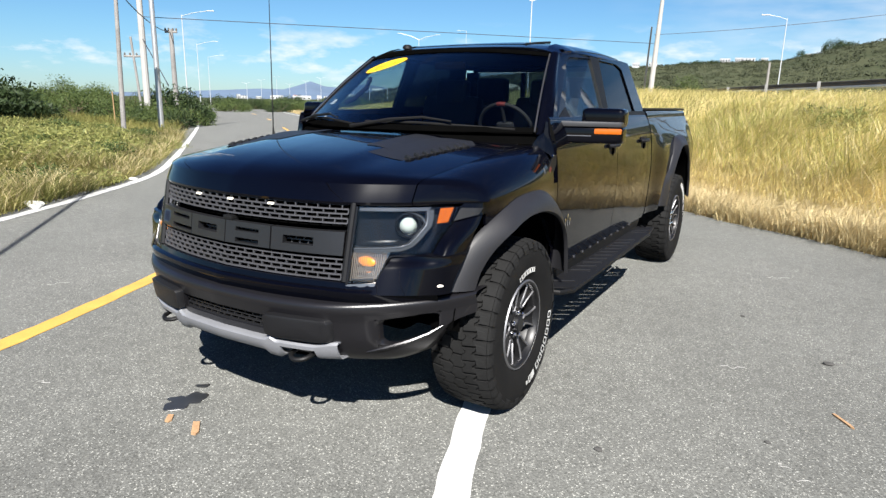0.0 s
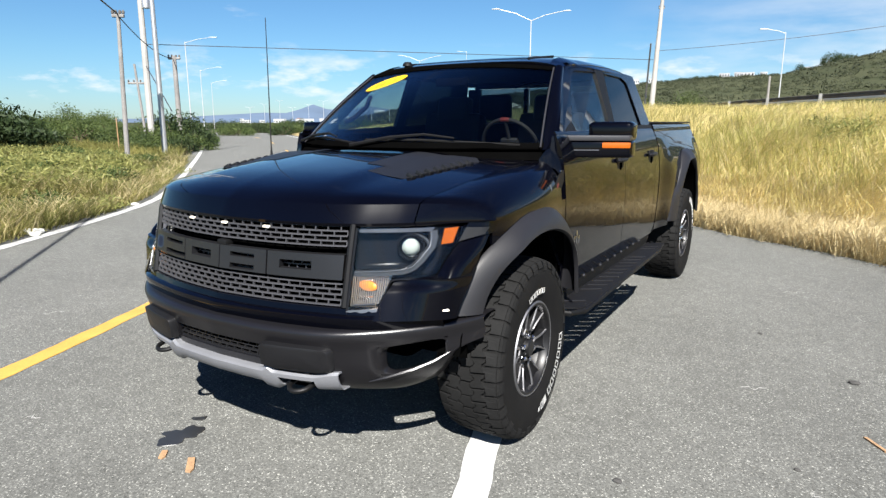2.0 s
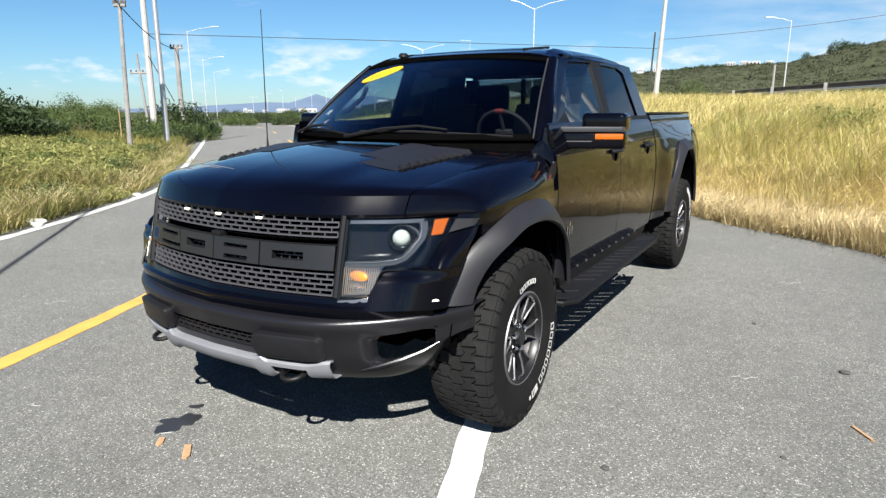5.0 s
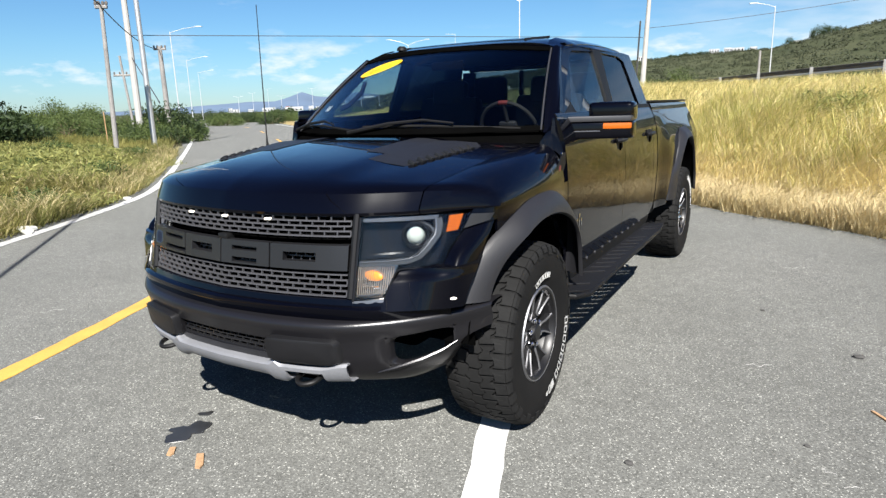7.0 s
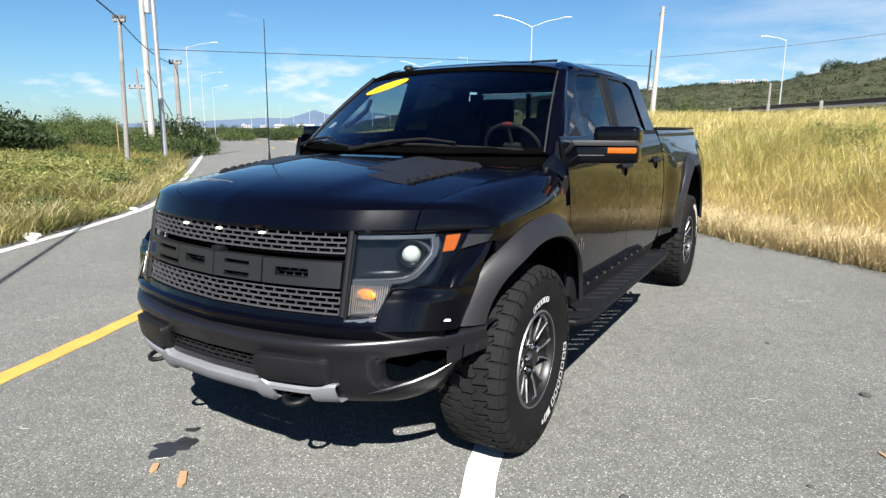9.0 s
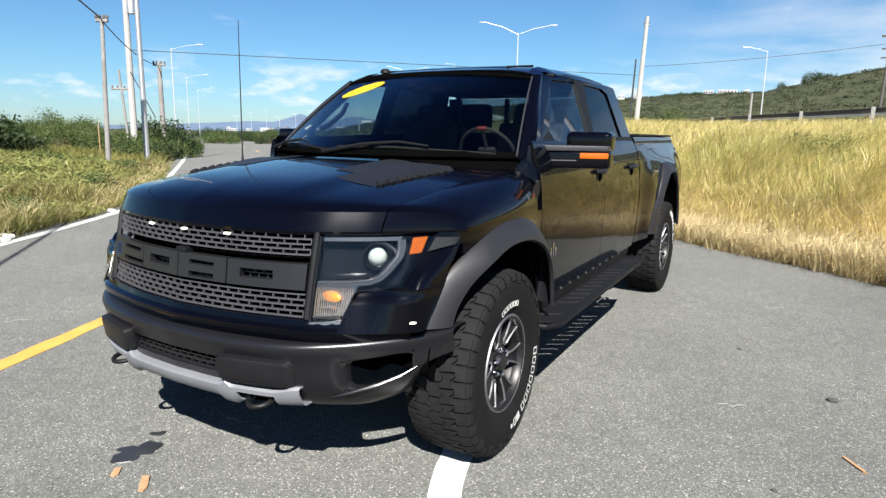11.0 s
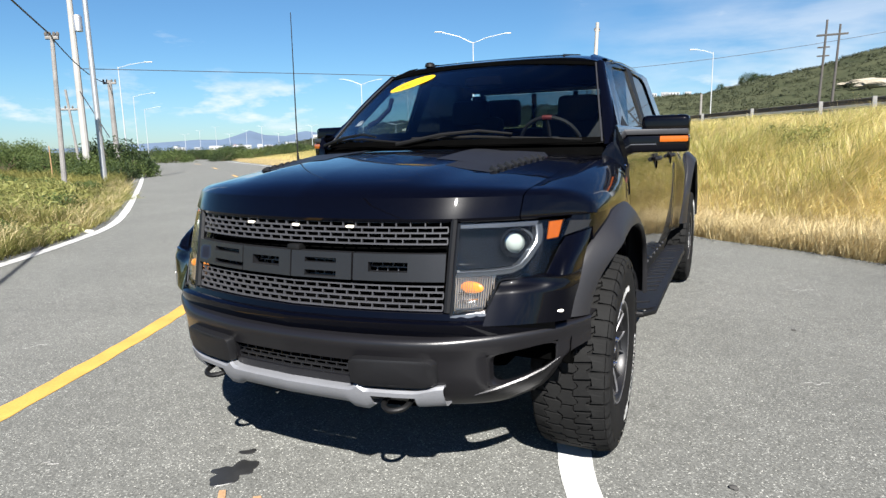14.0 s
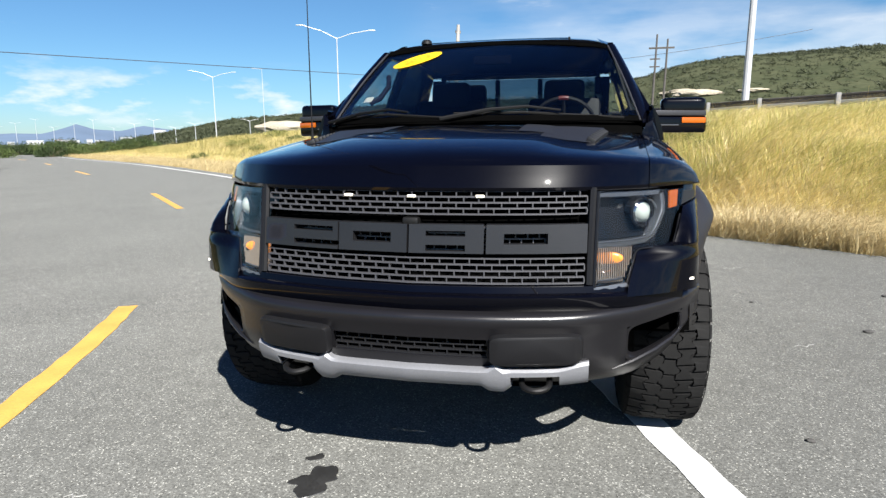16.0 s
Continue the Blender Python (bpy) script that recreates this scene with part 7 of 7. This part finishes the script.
gr = thing("guard_rail", "weathered grey guard rail with square posts along the highway", "guard rail", "", (0, 0, 0))
bt = np.gradient(beam, axis=0)
bt /= np.linalg.norm(bt, axis=1)[:, None]
bnr = np.stack([bt[:, 1], -bt[:, 0]], 1)


def along_rail(prof, thick):
    return shell([[(p[0] - q[0] * d, p[1] - q[1] * d, z) for d, z in prof] for p, q in zip(beam, bnr)], thick)


part("beam", along_rail([(0.02, 2.60), (0.06, 2.63), (0.06, 2.70), (0.02, 2.735)], 0.006), M["galv"], gr, "pale lower lip of the beam")
# upper beam coloured dark as its shaded face, against the pale lit lip
part("beam", along_rail([(0.0, 2.74), (0.035, 2.77), (0.035, 2.85), (0.0, 2.88), (0.035, 2.90), (0.03, 2.96), (-0.03, 2.975)], 0.006), M["rail_dark"], gr, "upper beam with its shade put into a dark colour")
run = np.r_[0, np.cumsum(np.linalg.norm(np.diff(rail_pts, axis=0), axis=1))]
post_me = None
for at in (14.6, 17.8, 21.0, 24.2, 27.4, 30.7, 33.7, 37.0, 42.6, 48.2, 54.4):
    x, y = np.interp(at, run, rail_pts[:, 0]), np.interp(at, run, rail_pts[:, 1])
    ob = part("post", box((-0.085, -0.085, 1.9), (0.085, 0.085, 3.0), 0.03), M["post_grey"], gr) if post_me is None else new("post", post_me)
    post_me = ob.data
    ob.parent = gr
    ob.location = (x - 0.09, y - 0.17, 0)
hw = rail_pts[k0:k1:4]
ht = np.gradient(hw, axis=0)
ht /= np.linalg.norm(ht, axis=1)[:, None]
hn = np.stack([ht[:, 1], -ht[:, 0]], 1)
tagged(finish("highway", shell([[(*(p + q * d), 2.30) for d in (0.6, 5, 10, 16)] for p, q in zip(hw, hn)], 0.05), M["asphalt"]), "raised asphalt highway behind the guard rail", "road", kind="structure")


# ---- far buildings ----
def building(az, d, w, dp, h, material, label, roof=None, z=None, rows=1, cols=4):
    x, y = at_az(az, d)
    ob = thing("building", label, "building", "far buildings", (x, y, ground_z(x, y) if z is None else z), -az)
    part("wall", box((-w / 2, -dp / 2, -2), (w / 2, dp / 2, h), 0.05), M[material], ob)
    rf = bmesh.new()
    if roof:
        add_prism(rf, [(-w / 2 - 0.4, h), (w / 2 + 0.4, h), (w / 2 * 0.2, h + 0.28 * w * 0.5), (-w / 2 * 0.2, h + 0.28 * w * 0.5)], (0, dp + 0.8, 0), (0, -dp / 2 - 0.4, 0), (1, 0, 0), (0, 0, 1))
    else:
        add_box(rf, (-w / 2 - 0.2, -dp / 2 - 0.2, h + 0.003), (w / 2 + 0.2, dp / 2 + 0.2, h + 0.35), 0.05)
    part("roof", rf, M[roof or material], ob)
    for r in range(rows):
        for c in range(cols):
            wx, wz = (c + 0.5) / cols * w - w / 2, 1.0 + r * 3.2
            part("window", box((wx - w / cols * 0.22, -dp / 2 - 0.06, wz), (wx + w / cols * 0.22, -dp / 2 + 0.05, min(h - 0.3, wz + 1.5))), M["lamp_dark"], ob)


random.seed(9)
for az, d, w, h, mt, rf in ((-49.3, 420, 14, 6, "wall_white", None), (-48.6, 460, 20, 7, "wall_white", None), (-47.7, 440, 26, 5, "wall_white", None), (-46.6, 420, 12, 9, "wall_white", None), (-45.8, 430, 24, 5, "wall_white", None), (-44.6, 410, 18, 7, "wall_white", "roof_red"), (-43.6, 400, 34, 6, "wall_white", None), (-42.4, 420, 14, 10, "wall_white", None), (-41.5, 400, 30, 5.5, "wall_white", None), (-40.2, 390, 22, 6, "wall_white", None), (-39.0, 380, 30, 5, "wall_white", None), (-37.4, 380, 20, 6, "wall_white", None)):
    building(az + random.uniform(-0.45, 0.45), d * random.uniform(1.7, 2.2), w * random.uniform(0.25, 0.75), 10, h * random.uniform(0.3, 0.6) + 1.2, mt, "pale low building of the distant town", rf, rows=2 if h > 6 else 1)
for az, d, w in ((-14.6, 520, 12), (-13.2, 540, 14), (-7.6, 600, 18), (-6.6, 590, 12), (-5.9, 600, 24), (-4.7, 600, 12), (-1.7, 600, 10)):
    building(az, d, w * 0.45, 8, 3.2, "wall_white", "white house on the hill crest", None)
# bare cut in the hillside
for az, d, sx, sz in ((9.3, 330, 11, 2.2), (8.2, 345, 8, 1.6), (7.2, 350, 6, 1.2), (13.5, 330, 7, 1.2), (-27.0, 300, 13, 3.0), (-25.6, 310, 8, 2.2)):
    x, y = at_az(az, d, (0.6, -2.9))
    bm = bmesh.new()
    bmesh.ops.create_icosphere(bm, subdivisions=3, radius=1.0)
    for v in bm.verts:
        v.co = Vector((v.co.x * sx, v.co.y * 4, v.co.z * sz)) * (1 + 0.25 * noise.noise(v.co * 2.1 + Vector((az, 0, 0))))
    ob = finish("rock_outcrop", bm, M["rock"], None, 20)
    ob.matrix_basis = pose(x, y, ground_z(x, y) + sz * 0.5, 0, 0, -az)
    tagged(ob, "pale bare rock cut in the scrub hillside", "rock", "rock outcrops")

# ---- litter on the asphalt ----
def blot(name, cx, cy, rx, ry, turn, material, label, seed, z=0.0035, n=90):
    g = np.random.default_rng(seed)
    ph = g.uniform(0, 6.28, 5)
    ring = []
    for k in range(n):
        a = 2 * math.pi * k / n
        r = 1 + sum(0.2 / (j + 1) ** 0.7 * math.sin((j + 2) * a + ph[j % 5]) for j in range(9))
        ring.append((r * rx * math.cos(a), r * ry * math.sin(a), z))
    bm = bmesh.new()
    top = [bm.verts.new(p) for p in ring]
    low = [bm.verts.new((p[0] * 1.02, p[1] * 1.02, 0.0005)) for p in ring]
    bm.faces.new(top)
    for k in range(n):
        bm.faces.new((top[k], low[k], low[(k + 1) % n], top[(k + 1) % n]))
    ob = finish(name, bm, M[material], None, 0)
    ob.matrix_basis = pose(cx, cy, 0, 0, 0, turn)
    return tagged(ob, label, name.replace("_", " "))


blot("wet_stain", -0.385, -0.925, 0.095, 0.078, 60, "wet", "dark wet drip stain on the asphalt", 3)
blot("wet_stain", -0.455, -0.762, 0.045, 0.016, 30, "wet", "small dark drip stain near the larger one", 5)


def splinter(x, y, length, wide, turn, label):
    bm = bmesh.new()
    add_prism(bm, [(-length / 2, -wide / 2), (length * 0.4, -wide * 0.5), (length / 2, wide * 0.1), (length * 0.3, wide * 0.5), (-length * 0.45, wide * 0.4)], (0, 0, 0.008))
    ob = finish("wood_chip", bm, M["splint"], None, 0)
    ob.matrix_basis = pose(x, y, 0.001, 0, 0, turn)
    return tagged(ob, label, "wood chip", "wood chips")


splinter(-0.108, -1.07, 0.125, 0.034, -42, "splintered pale wood chip lying on the asphalt")
splinter(-0.29, -1.08, 0.07, 0.03, -50, "small broken wood chip on the asphalt")
splinter(2.51, 0.735, 0.15, 0.016, -55, "reddish wood chip lying on the open asphalt")
for x, y, s in ((2.45, 1.52, 0.022), (1.55, -0.2, 0.014), (3.0, 2.6, 0.02), (1.9, 2.2, 0.012), (2.2, 0.3, 0.01), (-3.2, 3.6, 0.03)):
    bm = bmesh.new()
    bmesh.ops.create_icosphere(bm, subdivisions=2, radius=s)
    for v in bm.verts:
        v.co = Vector((v.co.x * 1.5, v.co.y, v.co.z * 0.6)) * (1 + 0.3 * noise.noise(v.co * 90))
    ob = finish("pebble", bm, M["grit"], None, 0)
    ob.location = (x, y, s * 0.4)
    tagged(ob, "small dark pebble on the asphalt", "pebble", "pebbles")
for x, y, s in ((-6.95, 1.52, 0.10), (-6.8, 1.45, 0.06), (-8.6, 4.02, 0.06)):
    bm = bmesh.new()
    bmesh.ops.create_icosphere(bm, subdivisions=2, radius=s)
    for v in bm.verts:
        v.co = Vector((v.co.x * 1.6, v.co.y, v.co.z * 0.45)) * (1 + 0.5 * noise.noise(v.co * 14))
    ob = finish("litter", bm, M["sticker_white"], None, 0)
    ob.location = (x, y, s * 0.4)
    tagged(ob, "crumpled white litter at the edge of the verge", "litter", "verge litter")


def scuff(x, y, length, turn, seed):
    g = np.random.default_rng(seed)
    pts = [(length * (k / 7 - 0.5), 0.03 * g.normal() * length / 0.3) for k in range(8)]
    rows = [[(a, b - w, 0.0008), (a, b - w * 0.6, 0.002), (a, b + w * 0.6, 0.002), (a, b + w, 0.0008)] for (a, b), w in zip(pts, g.uniform(0.002, 0.005, 8))]
    ob = finish("scuff", loft(rows), M["scuff"], None, 0)
    ob.matrix_basis = pose(x, y, 0, 0, 0, turn)
    tagged(ob, "pale scrape mark on the asphalt", "scuff", "scrape marks")


for k, (x, y, ln, tn) in enumerate(((1.95, 1.15, 0.14, 10), (2.05, 3.6, 0.2, 25), (2.35, 0.05, 0.06, 30), (2.28, 0.12, 0.06, -20), (-3.0, -0.2, 0.16, 60), (-1.2, -1.2, 0.08, 15))):
    scuff(x, y, ln, tn, 60 + k)
